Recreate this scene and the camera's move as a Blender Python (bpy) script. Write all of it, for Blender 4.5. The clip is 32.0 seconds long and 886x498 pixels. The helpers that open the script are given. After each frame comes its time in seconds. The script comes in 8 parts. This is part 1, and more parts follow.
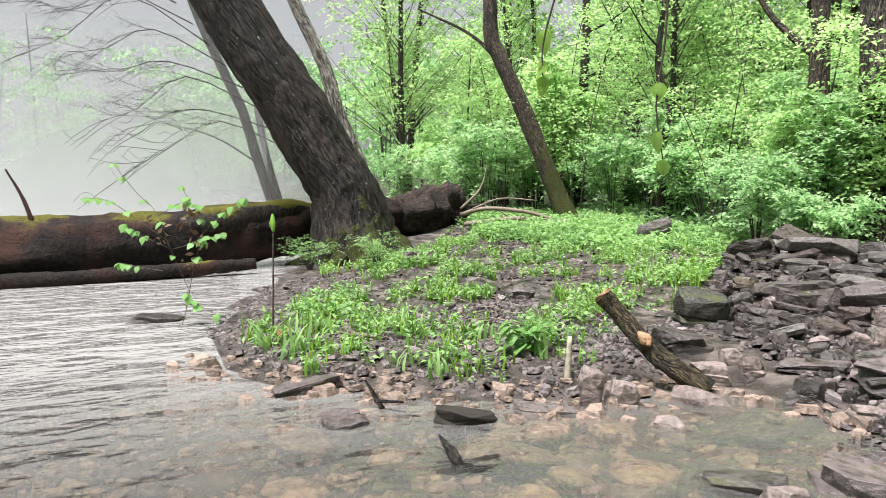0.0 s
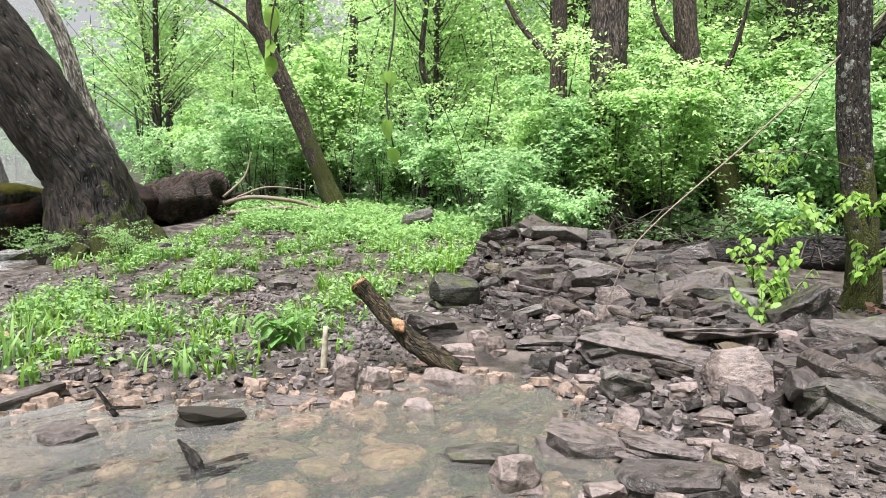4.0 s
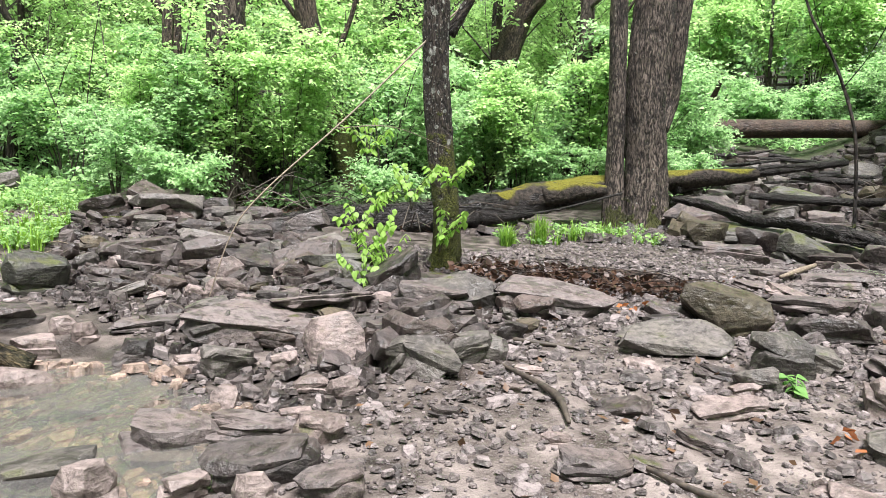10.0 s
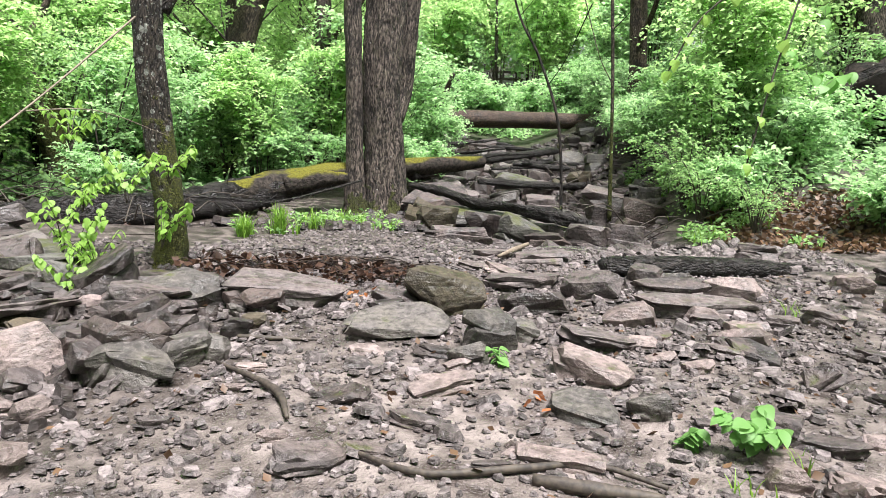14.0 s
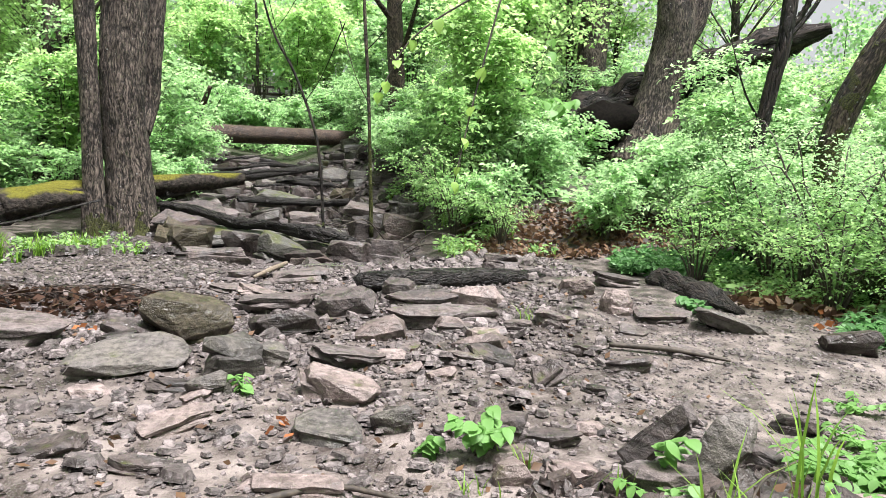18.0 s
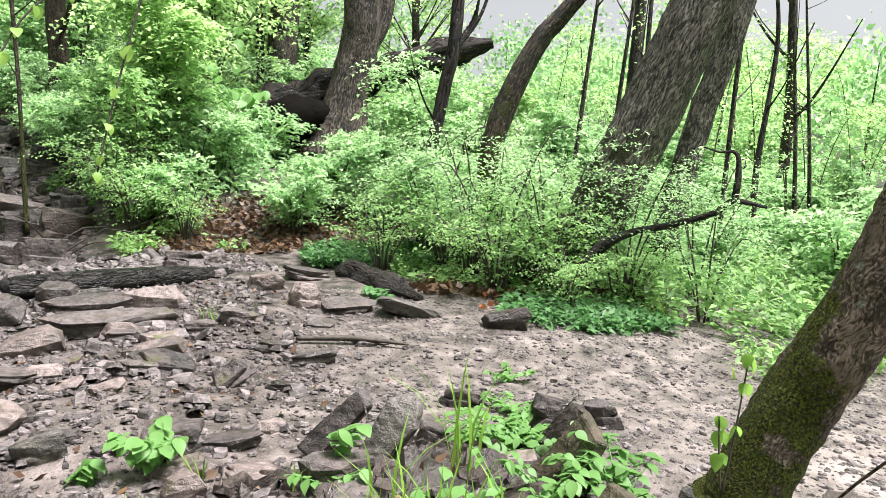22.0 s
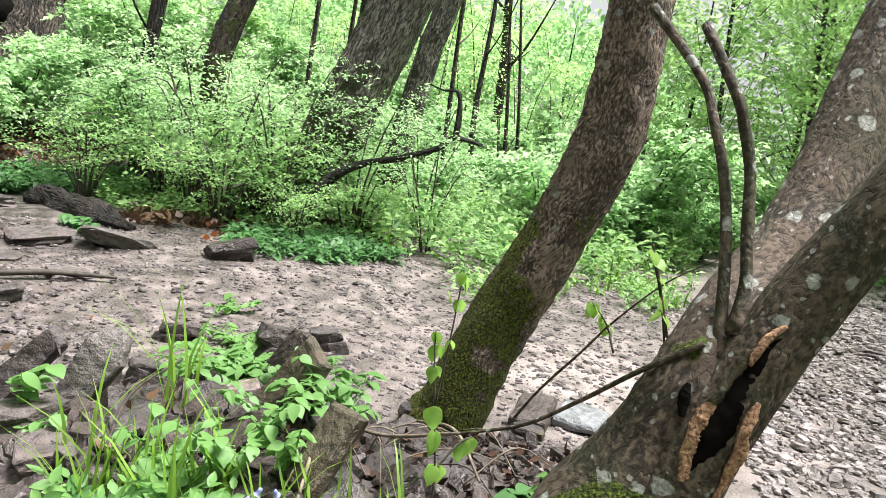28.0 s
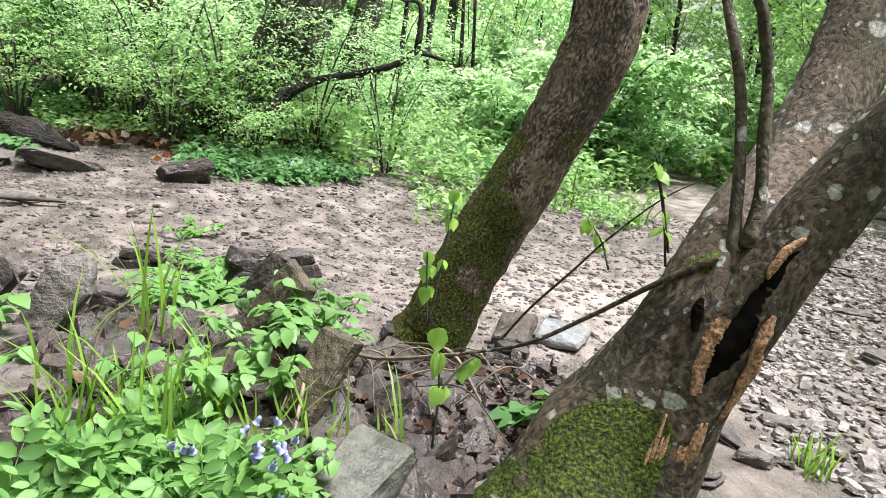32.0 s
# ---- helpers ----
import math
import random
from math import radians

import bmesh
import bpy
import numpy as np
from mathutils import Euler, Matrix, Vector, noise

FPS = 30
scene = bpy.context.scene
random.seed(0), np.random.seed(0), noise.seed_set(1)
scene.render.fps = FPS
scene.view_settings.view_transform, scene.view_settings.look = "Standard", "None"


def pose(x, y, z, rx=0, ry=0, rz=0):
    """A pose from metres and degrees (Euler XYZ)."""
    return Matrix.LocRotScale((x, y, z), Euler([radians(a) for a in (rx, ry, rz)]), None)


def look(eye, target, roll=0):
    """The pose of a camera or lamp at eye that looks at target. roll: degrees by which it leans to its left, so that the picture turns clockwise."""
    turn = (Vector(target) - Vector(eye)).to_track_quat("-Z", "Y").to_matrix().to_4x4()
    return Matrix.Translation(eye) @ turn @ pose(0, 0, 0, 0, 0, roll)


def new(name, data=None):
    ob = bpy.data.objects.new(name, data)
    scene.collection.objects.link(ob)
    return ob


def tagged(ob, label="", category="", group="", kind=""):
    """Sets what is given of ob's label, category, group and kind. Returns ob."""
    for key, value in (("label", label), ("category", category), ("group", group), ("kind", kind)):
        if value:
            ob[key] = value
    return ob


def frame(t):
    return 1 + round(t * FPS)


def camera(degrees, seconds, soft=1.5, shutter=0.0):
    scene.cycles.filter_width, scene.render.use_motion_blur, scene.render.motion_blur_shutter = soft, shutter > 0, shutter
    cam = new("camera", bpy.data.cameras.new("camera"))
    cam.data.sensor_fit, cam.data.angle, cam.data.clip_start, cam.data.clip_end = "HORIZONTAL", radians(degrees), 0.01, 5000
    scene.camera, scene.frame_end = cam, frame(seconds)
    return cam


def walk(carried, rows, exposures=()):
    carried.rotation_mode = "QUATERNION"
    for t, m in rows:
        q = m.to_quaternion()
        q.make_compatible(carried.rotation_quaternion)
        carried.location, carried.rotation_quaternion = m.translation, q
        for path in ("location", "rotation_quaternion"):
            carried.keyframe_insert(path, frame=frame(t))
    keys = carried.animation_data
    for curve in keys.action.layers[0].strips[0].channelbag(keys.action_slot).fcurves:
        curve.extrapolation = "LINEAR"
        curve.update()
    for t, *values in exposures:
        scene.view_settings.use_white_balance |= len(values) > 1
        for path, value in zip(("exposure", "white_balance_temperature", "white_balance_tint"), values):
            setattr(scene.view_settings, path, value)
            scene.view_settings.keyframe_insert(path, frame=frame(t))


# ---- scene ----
cam = camera(65.9, 32.0, soft=0.65)
PATH = [
    (0, look((-0.754, -0.299, 1.527), (-2.586, 0.488, 1.372), -0.19)),
    (0.5, look((-0.757, -0.284, 1.526), (-2.555, 0.575, 1.353), 0.26)),
    (1, look((-0.763, -0.263, 1.518), (-2.529, 0.658, 1.343), 0.91)),
    (1.5, look((-0.763, -0.235, 1.510), (-2.471, 0.792, 1.341), 1.33)),
    (2, look((-0.769, -0.205, 1.507), (-2.422, 0.905, 1.328), 1.68)),
    (2.5, look((-0.759, -0.201, 1.509), (-2.381, 0.959, 1.350), 1.21)),
    (3, look((-0.751, -0.180, 1.509), (-2.334, 1.029, 1.334), 0.76)),
    (3.5, look((-0.739, -0.151, 1.513), (-2.269, 1.125, 1.338), 0.70)),
    (5.5, look((-0.713, -0.073, 1.511), (-2.056, 1.391, 1.286), 1.49)),
    (6, look((-0.714, -0.048, 1.505), (-2.001, 1.467, 1.280), 1.71)),
    (6.5, look((-0.708, -0.025, 1.505), (-1.917, 1.553, 1.279), 1.77)),
    (7, look((-0.707, 0.015, 1.512), (-1.799, 1.672, 1.263), 2.10)),
    (7.5, look((-0.702, 0.033, 1.533), (-1.739, 1.724, 1.279), 1.94)),
    (8, look((-0.687, 0.055, 1.547), (-1.665, 1.780, 1.289), 1.55)),
    (8.5, look((-0.656, 0.069, 1.561), (-1.529, 1.847, 1.283), 0.75)),
    (9, look((-0.621, 0.084, 1.570), (-1.415, 1.900, 1.306), 1.69)),
    (9.5, look((-0.587, 0.106, 1.577), (-1.314, 1.950, 1.309), 1.59)),
    (10, look((-0.558, 0.118, 1.577), (-1.175, 2.003, 1.319), 2.40)),
    (10.5, look((-0.522, 0.129, 1.586), (-1.024, 2.048, 1.330), 2.91)),
    (11, look((-0.485, 0.147, 1.593), (-0.913, 2.082, 1.331), 2.58)),
    (11.5, look((-0.450, 0.167, 1.597), (-0.767, 2.125, 1.342), 3.08)),
    (12, look((-0.421, 0.175, 1.609), (-0.650, 2.148, 1.369), 2.92)),
    (12.5, look((-0.393, 0.177, 1.614), (-0.560, 2.155, 1.368), 2.32)),
    (13, look((-0.351, 0.185, 1.624), (-0.436, 2.169, 1.380), 1.71)),
    (13.5, look((-0.338, 0.190, 1.624), (-0.331, 2.175, 1.380), 2.09)),
    (14, look((-0.328, 0.184, 1.620), (-0.247, 2.164, 1.353), 2.68)),
    (14.5, look((-0.293, 0.197, 1.621), (-0.137, 2.171, 1.342), 2.54)),
    (15, look((-0.263, 0.205, 1.629), (-0.004, 2.170, 1.359), 2.61)),
    (15.5, look((-0.241, 0.202, 1.632), (0.099, 2.157, 1.384), 2.69)),
    (17.5, look((-0.137, 0.172, 1.651), (0.487, 2.064, 1.475), 2.46)),
    (18, look((-0.105, 0.191, 1.641), (0.611, 2.048, 1.450), 2.49)),
    (18.5, look((-0.082, 0.193, 1.643), (0.735, 2.010, 1.465), 2.93)),
    (19, look((-0.044, 0.182, 1.650), (0.892, 1.941, 1.480), 2.81)),
    (19.5, look((-0.040, 0.162, 1.657), (0.964, 1.884, 1.492), 3.12)),
    (20, look((-0.030, 0.145, 1.660), (1.064, 1.811, 1.494), 3.28)),
    (20.5, look((-0.019, 0.139, 1.658), (1.165, 1.742, 1.481), 3.43)),
    (21, look((-0.002, 0.152, 1.656), (1.264, 1.691, 1.487), 3.31)),
    (21.5, look((0.010, 0.160, 1.651), (1.348, 1.637, 1.482), 2.70)),
    (22, look((0.036, 0.160, 1.648), (1.467, 1.547, 1.481), 3.15)),
    (22.5, look((0.041, 0.157, 1.650), (1.552, 1.458, 1.502), 3.46)),
    (23, look((0.036, 0.155, 1.640), (1.577, 1.416, 1.457), 3.95)),
    (23.5, look((0.044, 0.168, 1.631), (1.631, 1.367, 1.423), 4.74)),
    (24, look((0.052, 0.176, 1.618), (1.706, 1.282, 1.419), 5.78)),
    (24.5, look((0.056, 0.183, 1.603), (1.742, 1.236, 1.380), 5.52)),
    (26.5, look((0.087, 0.186, 1.593), (1.836, 1.109, 1.296), 5.65)),
    (27, look((0.101, 0.185, 1.591), (1.888, 1.033, 1.293), 6.10)),
    (27.5, look((0.101, 0.184, 1.586), (1.918, 0.967, 1.296), 6.37)),
    (28, look((0.123, 0.184, 1.584), (1.966, 0.905, 1.295), 6.43)),
    (28.5, look((0.148, 0.190, 1.573), (2.015, 0.834, 1.257), 6.56)),
    (29, look((0.164, 0.197, 1.566), (2.056, 0.760, 1.246), 7.58)),
    (29.5, look((0.168, 0.207, 1.559), (2.076, 0.706, 1.226), 7.57)),
    (30, look((0.178, 0.242, 1.557), (2.100, 0.675, 1.210), 7.13)),
    (30.5, look((0.193, 0.290, 1.564), (2.111, 0.707, 1.180), 6.49)),
    (31, look((0.205, 0.307, 1.563), (2.113, 0.755, 1.160), 5.93)),
    (31.5, look((0.211, 0.329, 1.558), (2.109, 0.782, 1.119), 5.99)),
    (32, look((0.177, 0.380, 1.524), (2.038, 0.923, 1.030), 6.68)),
]
walk(cam, PATH, [(0, 1.15), (6, 1.28), (12, 1.4), (32, 1.4)])
# ---- world and light ----
world = bpy.data.worlds.new("overcast_sky")
scene.world = world
world.use_nodes = True
wn, wl = world.node_tree.nodes, world.node_tree.links
wn.clear()
sky = wn.new("ShaderNodeTexSky")
sky.sky_type = "NISHITA"
sky.sun_disc = False
sky.sun_elevation, sky.sun_rotation = radians(70), radians(155)
sky.air_density, sky.dust_density, sky.ozone_density = 1.0, 4.0, 1.0
grey = wn.new("ShaderNodeHueSaturation")
grey.inputs["Saturation"].default_value = 0.14
grey.inputs["Value"].default_value = 1.0
bg = wn.new("ShaderNodeBackground")
bg.inputs["Strength"].default_value = 0.072
wo = wn.new("ShaderNodeOutputWorld")
wl.new(sky.outputs[0], grey.inputs["Color"])
wl.new(grey.outputs[0], bg.inputs["Color"])
wl.new(bg.outputs[0], wo.inputs["Surface"])
sun_data = bpy.data.lights.new("sun", "SUN")
sun_data.energy, sun_data.angle, sun_data.color = 5.0, radians(24), (1.0, 0.975, 0.985)
sun = new("sun", sun_data)
# the light comes from high behind the walker, softened by cloud
sun.matrix_world = look((5, -4, 30), (0, 6, 0))


# ---- materials ----
def nodes_of(name):
    m = bpy.data.materials.new(name)
    m.use_nodes = True
    nt = m.node_tree
    b = nt.nodes["Principled BSDF"]
    return m, nt, b


def texture(nt, kind, scale, coords=None, detail=6.0, stretch=None, **values):
    n = nt.nodes.new("ShaderNodeTex" + kind)
    n.inputs["Scale"].default_value = scale
    if kind == "Noise":
        n.inputs["Detail"].default_value = detail
    for k, v in values.items():
        n.inputs[k].default_value = v
    tc = coords
    if tc is None:
        tc = nt.nodes.new("ShaderNodeTexCoord").outputs["Object"]
    if stretch:
        mp = nt.nodes.new("ShaderNodeMapping")
        mp.inputs["Scale"].default_value = stretch
        nt.links.new(tc, mp.inputs["Vector"])
        tc = mp.outputs[0]
    nt.links.new(tc, n.inputs["Vector"])
    return n


def ramp(nt, source, *stops):
    r = nt.nodes.new("ShaderNodeValToRGB")
    e = r.color_ramp.elements
    while len(e) < len(stops):
        e.new(0.5)
    for el, (p, c) in zip(e, stops):
        el.position = p
        el.color = (*c, 1) if len(c) == 3 else (c[0], c[0], c[0], 1)
    nt.links.new(source, r.inputs[0])
    return r.outputs[0]


def mixed(nt, factor, a, b):
    n = nt.nodes.new("ShaderNodeMix")
    n.data_type = "RGBA"
    for socket, v in ((n.inputs[0], factor), (n.inputs[6], a), (n.inputs[7], b)):
        if isinstance(v, (int, float)):
            socket.default_value = v
        elif isinstance(v, tuple):
            socket.default_value = (*v, 1)
        else:
            nt.links.new(v, socket)
    return n.outputs[2]


def sums(nt, op, a, b):
    n = nt.nodes.new("ShaderNodeMath")
    n.operation = op
    for socket, v in ((n.inputs[0], a), (n.inputs[1], b)):
        if isinstance(v, (int, float)):
            socket.default_value = v
        else:
            nt.links.new(v, socket)
    return n.outputs[0]


def relief(nt, b, height, strength, distance):
    n = nt.nodes.new("ShaderNodeBump")
    n.inputs["Strength"].default_value = strength
    n.inputs["Distance"].default_value = distance
    nt.links.new(height, n.inputs["Height"])
    nt.links.new(n.outputs[0], b.inputs["Normal"])


def facing_up(nt):
    g = nt.nodes.new("ShaderNodeNewGeometry")
    s = nt.nodes.new("ShaderNodeSeparateXYZ")
    nt.links.new(g.outputs["Normal"], s.inputs[0])
    return s.outputs["Z"]


def world_place(nt):
    return nt.nodes.new("ShaderNodeNewGeometry").outputs["Position"]


def along(nt):
    """Place on a limb: round it and along it, in metres."""
    n = nt.nodes.new("ShaderNodeAttribute")
    n.attribute_name = "along"
    return n.outputs["Vector"]


def spots_of(nt, p, scale, reach):
    """Round flecks of many sizes, with frayed rims."""
    fray = texture(nt, "Noise", scale * 3.0, p, 4)
    v = nt.nodes.new("ShaderNodeTexVoronoi")
    v.inputs["Scale"].default_value = scale
    nt.links.new(p, v.inputs["Vector"])
    sep = nt.nodes.new("ShaderNodeSeparateColor")
    nt.links.new(v.outputs["Color"], sep.inputs[0])
    size = sums(nt, "SUBTRACT", sums(nt, "MULTIPLY", sep.outputs[0], 0.62), 0.62 - reach)
    far = sums(nt, "ADD", v.outputs["Distance"], sums(nt, "MULTIPLY", sums(nt, "SUBTRACT", fray.outputs[0], 0.5), 0.5))
    return ramp(nt, sums(nt, "SUBTRACT", size, far), (0.0, (0,)), (0.05, (1,)))


def bark(name, dark, light, moss=0.0, lichen=0.0, scale=1.0, moss_top=1.4, wet=0.75, moss_colour=(0.09, 0.13, 0.015), deep=0.06, smooth=0.0, algae=0.0, crusts=0.0, cushion=None):
    """Furrowed or smooth bark that runs along the limb; moss grows in patches up to moss_top metres, lichen as pale flecks."""
    m, nt, b = nodes_of(name)
    p, w = along(nt), world_place(nt)
    wander = texture(nt, "Noise", 3.0 * scale, p, 3)
    shift = nt.nodes.new("ShaderNodeVectorMath")
    shift.operation = "MULTIPLY_ADD"
    shift.inputs[1].default_value = (0.10, 0.10, 0.10)
    nt.links.new(wander.outputs["Color"], shift.inputs[0])
    nt.links.new(p, shift.inputs[2])
    q = shift.outputs[0]
    fold = texture(nt, "Noise", 13 * scale, q, 3, (1, 1, 0.13 + 0.3 * smooth))
    crease = texture(nt, "Noise", 27 * scale, q, 3, (1, 1, 0.2 + 0.3 * smooth))
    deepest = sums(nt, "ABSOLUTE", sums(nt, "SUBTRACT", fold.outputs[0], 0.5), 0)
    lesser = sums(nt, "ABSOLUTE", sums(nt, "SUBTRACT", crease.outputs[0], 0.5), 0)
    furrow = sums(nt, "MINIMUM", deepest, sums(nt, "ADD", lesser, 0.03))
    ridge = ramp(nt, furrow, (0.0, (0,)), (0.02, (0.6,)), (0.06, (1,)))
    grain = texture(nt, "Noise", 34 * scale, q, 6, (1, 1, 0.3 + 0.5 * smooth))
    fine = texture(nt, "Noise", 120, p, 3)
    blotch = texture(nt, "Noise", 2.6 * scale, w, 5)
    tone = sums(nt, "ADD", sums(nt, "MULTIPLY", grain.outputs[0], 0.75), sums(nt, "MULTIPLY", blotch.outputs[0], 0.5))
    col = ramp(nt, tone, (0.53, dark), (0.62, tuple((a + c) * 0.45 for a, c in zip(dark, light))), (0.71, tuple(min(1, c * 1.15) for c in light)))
    # furrows also get a darker colour, painting the shade of deep creases
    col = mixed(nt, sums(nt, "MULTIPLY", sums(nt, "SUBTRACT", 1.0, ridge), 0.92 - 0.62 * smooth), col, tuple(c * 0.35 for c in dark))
    col = mixed(nt, ramp(nt, blotch.outputs[0], (0.5, (0,)), (0.68, (0.55,))), col, tuple(c * 0.8 for c in dark))
    if algae:
        film = texture(nt, "Noise", 3.4, p, 5, (1, 1, 0.5))
        col = mixed(nt, ramp(nt, film.outputs[0], (0.46, (0,)), (0.64, (algae,))), col, (0.026, 0.031, 0.012))
    if lichen:
        pale = texture(nt, "Noise", 60, w, 3)
        crust = ramp(nt, pale.outputs[0], (0.35, (0.16, 0.165, 0.145)), (0.65, (0.36, 0.365, 0.33)))
        col = mixed(nt, sums(nt, "MULTIPLY", spots_of(nt, p, 13, 0.12 + 0.22 * lichen), 0.85), col, crust)
        col = mixed(nt, sums(nt, "MULTIPLY", spots_of(nt, p, 34, 0.08 + 0.2 * lichen), 0.7), col, crust)
    if crusts:
        col = mixed(nt, sums(nt, "MULTIPLY", spots_of(nt, p, 4.5, crusts), 0.85), col, crust)
    h = sums(nt, "ADD", sums(nt, "MULTIPLY", ridge, 1.0 - 0.75 * smooth), sums(nt, "MULTIPLY", grain.outputs[0], 0.7))
    h = sums(nt, "ADD", h, sums(nt, "MULTIPLY", fine.outputs[0], 0.15))
    if moss:
        sep = nt.nodes.new("ShaderNodeSeparateXYZ")
        nt.links.new(w, sep.inputs[0])
        low = nt.nodes.new("ShaderNodeMapRange")
        low.inputs[1].default_value, low.inputs[2].default_value = moss_top * 0.2, moss_top
        low.inputs[3].default_value, low.inputs[4].default_value = 0.24 * moss, -0.2
        nt.links.new(sep.outputs["Z"], low.inputs[0])
        patch = texture(nt, "Noise", 4.2, w, 8)
        up = sums(nt, "MULTIPLY", facing_up(nt), 0.22)
        grown = sums(nt, "ADD", sums(nt, "ADD", patch.outputs[0], up), low.outputs[0])
        if cushion:
            near = nt.nodes.new("ShaderNodeVectorMath")
            near.operation = "DISTANCE"
            near.inputs[1].default_value = cushion
            nt.links.new(w, near.inputs[0])
            grown = sums(nt, "ADD", grown, ramp(nt, near.outputs["Value"], (0.08, (0.34,)), (0.22, (0,))))
        f = ramp(nt, grown, (0.60, (0,)), (0.64, (0.95,)))
        tuft = texture(nt, "Noise", 85, w, 4)
        col = mixed(nt, f, col, ramp(nt, tuft.outputs[0], (0.36, tuple(c * 0.18 for c in moss_colour)), (0.52, tuple(c * 0.8 for c in moss_colour)), (0.68, tuple(min(1, c * 2.0) for c in moss_colour))))
        h = sums(nt, "ADD", h, sums(nt, "MULTIPLY", f, sums(nt, "MULTIPLY", tuft.outputs[0], 0.9)))
    nt.links.new(col, b.inputs["Base Color"])
    nt.links.new(ramp(nt, blotch.outputs[0], (0.35, (wet - 0.12,)), (0.65, (wet + 0.15,))), b.inputs["Roughness"])
    b.inputs["Specular IOR Level"].default_value = 0.3
    relief(nt, b, h, 1.0, deep * 0.7)
    return m


def leafy(name, dark, light, glow=0.45, rough=0.5):
    """Thin leaves that let light through, each its own green."""
    m, nt, b = nodes_of(name)
    g = nt.nodes.new("ShaderNodeNewGeometry")
    per = g.outputs["Random Per Island"]
    big = texture(nt, "Noise", 0.55, g.outputs["Position"], 3)
    v = sums(nt, "ADD", sums(nt, "MULTIPLY", per, 0.7), sums(nt, "MULTIPLY", big.outputs[0], 0.6))
    col = ramp(nt, v, (0.15, dark), (0.95, light))
    nt.links.new(col, b.inputs["Base Color"])
    b.inputs["Roughness"].default_value = rough
    b.inputs["Specular IOR Level"].default_value = 0.35
    tr = nt.nodes.new("ShaderNodeBsdfTranslucent")
    hs = nt.nodes.new("ShaderNodeHueSaturation")
    hs.inputs["Value"].default_value = 1.65
    hs.inputs["Saturation"].default_value = 1.0
    nt.links.new(col, hs.inputs["Color"])
    nt.links.new(hs.outputs[0], tr.inputs["Color"])
    mx = nt.nodes.new("ShaderNodeMixShader")
    mx.inputs[0].default_value = glow
    nt.links.new(b.outputs[0], mx.inputs[1])
    nt.links.new(tr.outputs[0], mx.inputs[2])
    nt.links.new(mx.outputs[0], nt.nodes["Material Output"].inputs["Surface"])
    return m


def rocky(name, dark, light, tint, moss=0.06, rough=0.6):
    """Slate or sandstone, each stone a little different, damp in places; bedding shows on the broken sides only,
    darkened there to deepen their shade.
    """
    m, nt, b = nodes_of(name)
    oi = nt.nodes.new("ShaderNodeObjectInfo")
    g = nt.nodes.new("ShaderNodeNewGeometry")
    p = g.outputs["Position"]
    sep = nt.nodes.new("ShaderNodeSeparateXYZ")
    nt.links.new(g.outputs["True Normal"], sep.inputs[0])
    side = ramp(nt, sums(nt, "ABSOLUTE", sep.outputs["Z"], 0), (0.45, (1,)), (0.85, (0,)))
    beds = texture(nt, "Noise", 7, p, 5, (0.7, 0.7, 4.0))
    pits = texture(nt, "Noise", 24, p, 9)
    grit = texture(nt, "Noise", 130, p, 4)
    patch = texture(nt, "Noise", 4.3, p, 6)
    damp = texture(nt, "Noise", 7.5, p, 7)
    each = sums(nt, "ADD", oi.outputs["Random"], g.outputs["Random Per Island"])
    each = sums(nt, "FRACT", sums(nt, "MULTIPLY", each, 3.7), 0)
    base = mixed(nt, ramp(nt, each, (0.1, (0,)), (0.9, (1,))), dark, light)
    base = mixed(nt, ramp(nt, patch.outputs[0], (0.42, (0,)), (0.62, (0.7,))), base, tint)
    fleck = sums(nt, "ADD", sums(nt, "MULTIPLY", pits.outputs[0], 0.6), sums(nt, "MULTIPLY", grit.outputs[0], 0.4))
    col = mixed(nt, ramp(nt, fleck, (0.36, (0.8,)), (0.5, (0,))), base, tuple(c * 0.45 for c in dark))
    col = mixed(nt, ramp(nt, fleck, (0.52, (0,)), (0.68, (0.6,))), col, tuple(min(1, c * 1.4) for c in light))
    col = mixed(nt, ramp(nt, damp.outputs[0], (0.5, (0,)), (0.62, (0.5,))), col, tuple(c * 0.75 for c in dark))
    # bedding lines darken steep faces only, painting in part of their shade
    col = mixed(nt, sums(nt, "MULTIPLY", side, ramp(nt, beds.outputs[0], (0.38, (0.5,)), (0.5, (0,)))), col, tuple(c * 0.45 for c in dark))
    if moss:
        f = sums(nt, "MULTIPLY", ramp(nt, sep.outputs["Z"], (0.1, (0,)), (0.7, (1,))), ramp(nt, patch.outputs[0], (0.66 - 0.24 * moss, (0,)), (0.74 - 0.2 * moss, (0.9,))))
        col = mixed(nt, f, col, ramp(nt, grit.outputs[0], (0.3, (0.016, 0.022, 0.005)), (0.7, (0.085, 0.09, 0.02))))
    nt.links.new(col, b.inputs["Base Color"])
    nt.links.new(ramp(nt, damp.outputs[0], (0.42, (rough + 0.2,)), (0.62, (rough - 0.2,))), b.inputs["Roughness"])
    h = sums(nt, "ADD", sums(nt, "ADD", pits.outputs[0], sums(nt, "MULTIPLY", grit.outputs[0], 0.25)), sums(nt, "MULTIPLY", sums(nt, "MULTIPLY", beds.outputs[0], side), 0.5))
    relief(nt, b, h, 0.9, 0.022)
    return m


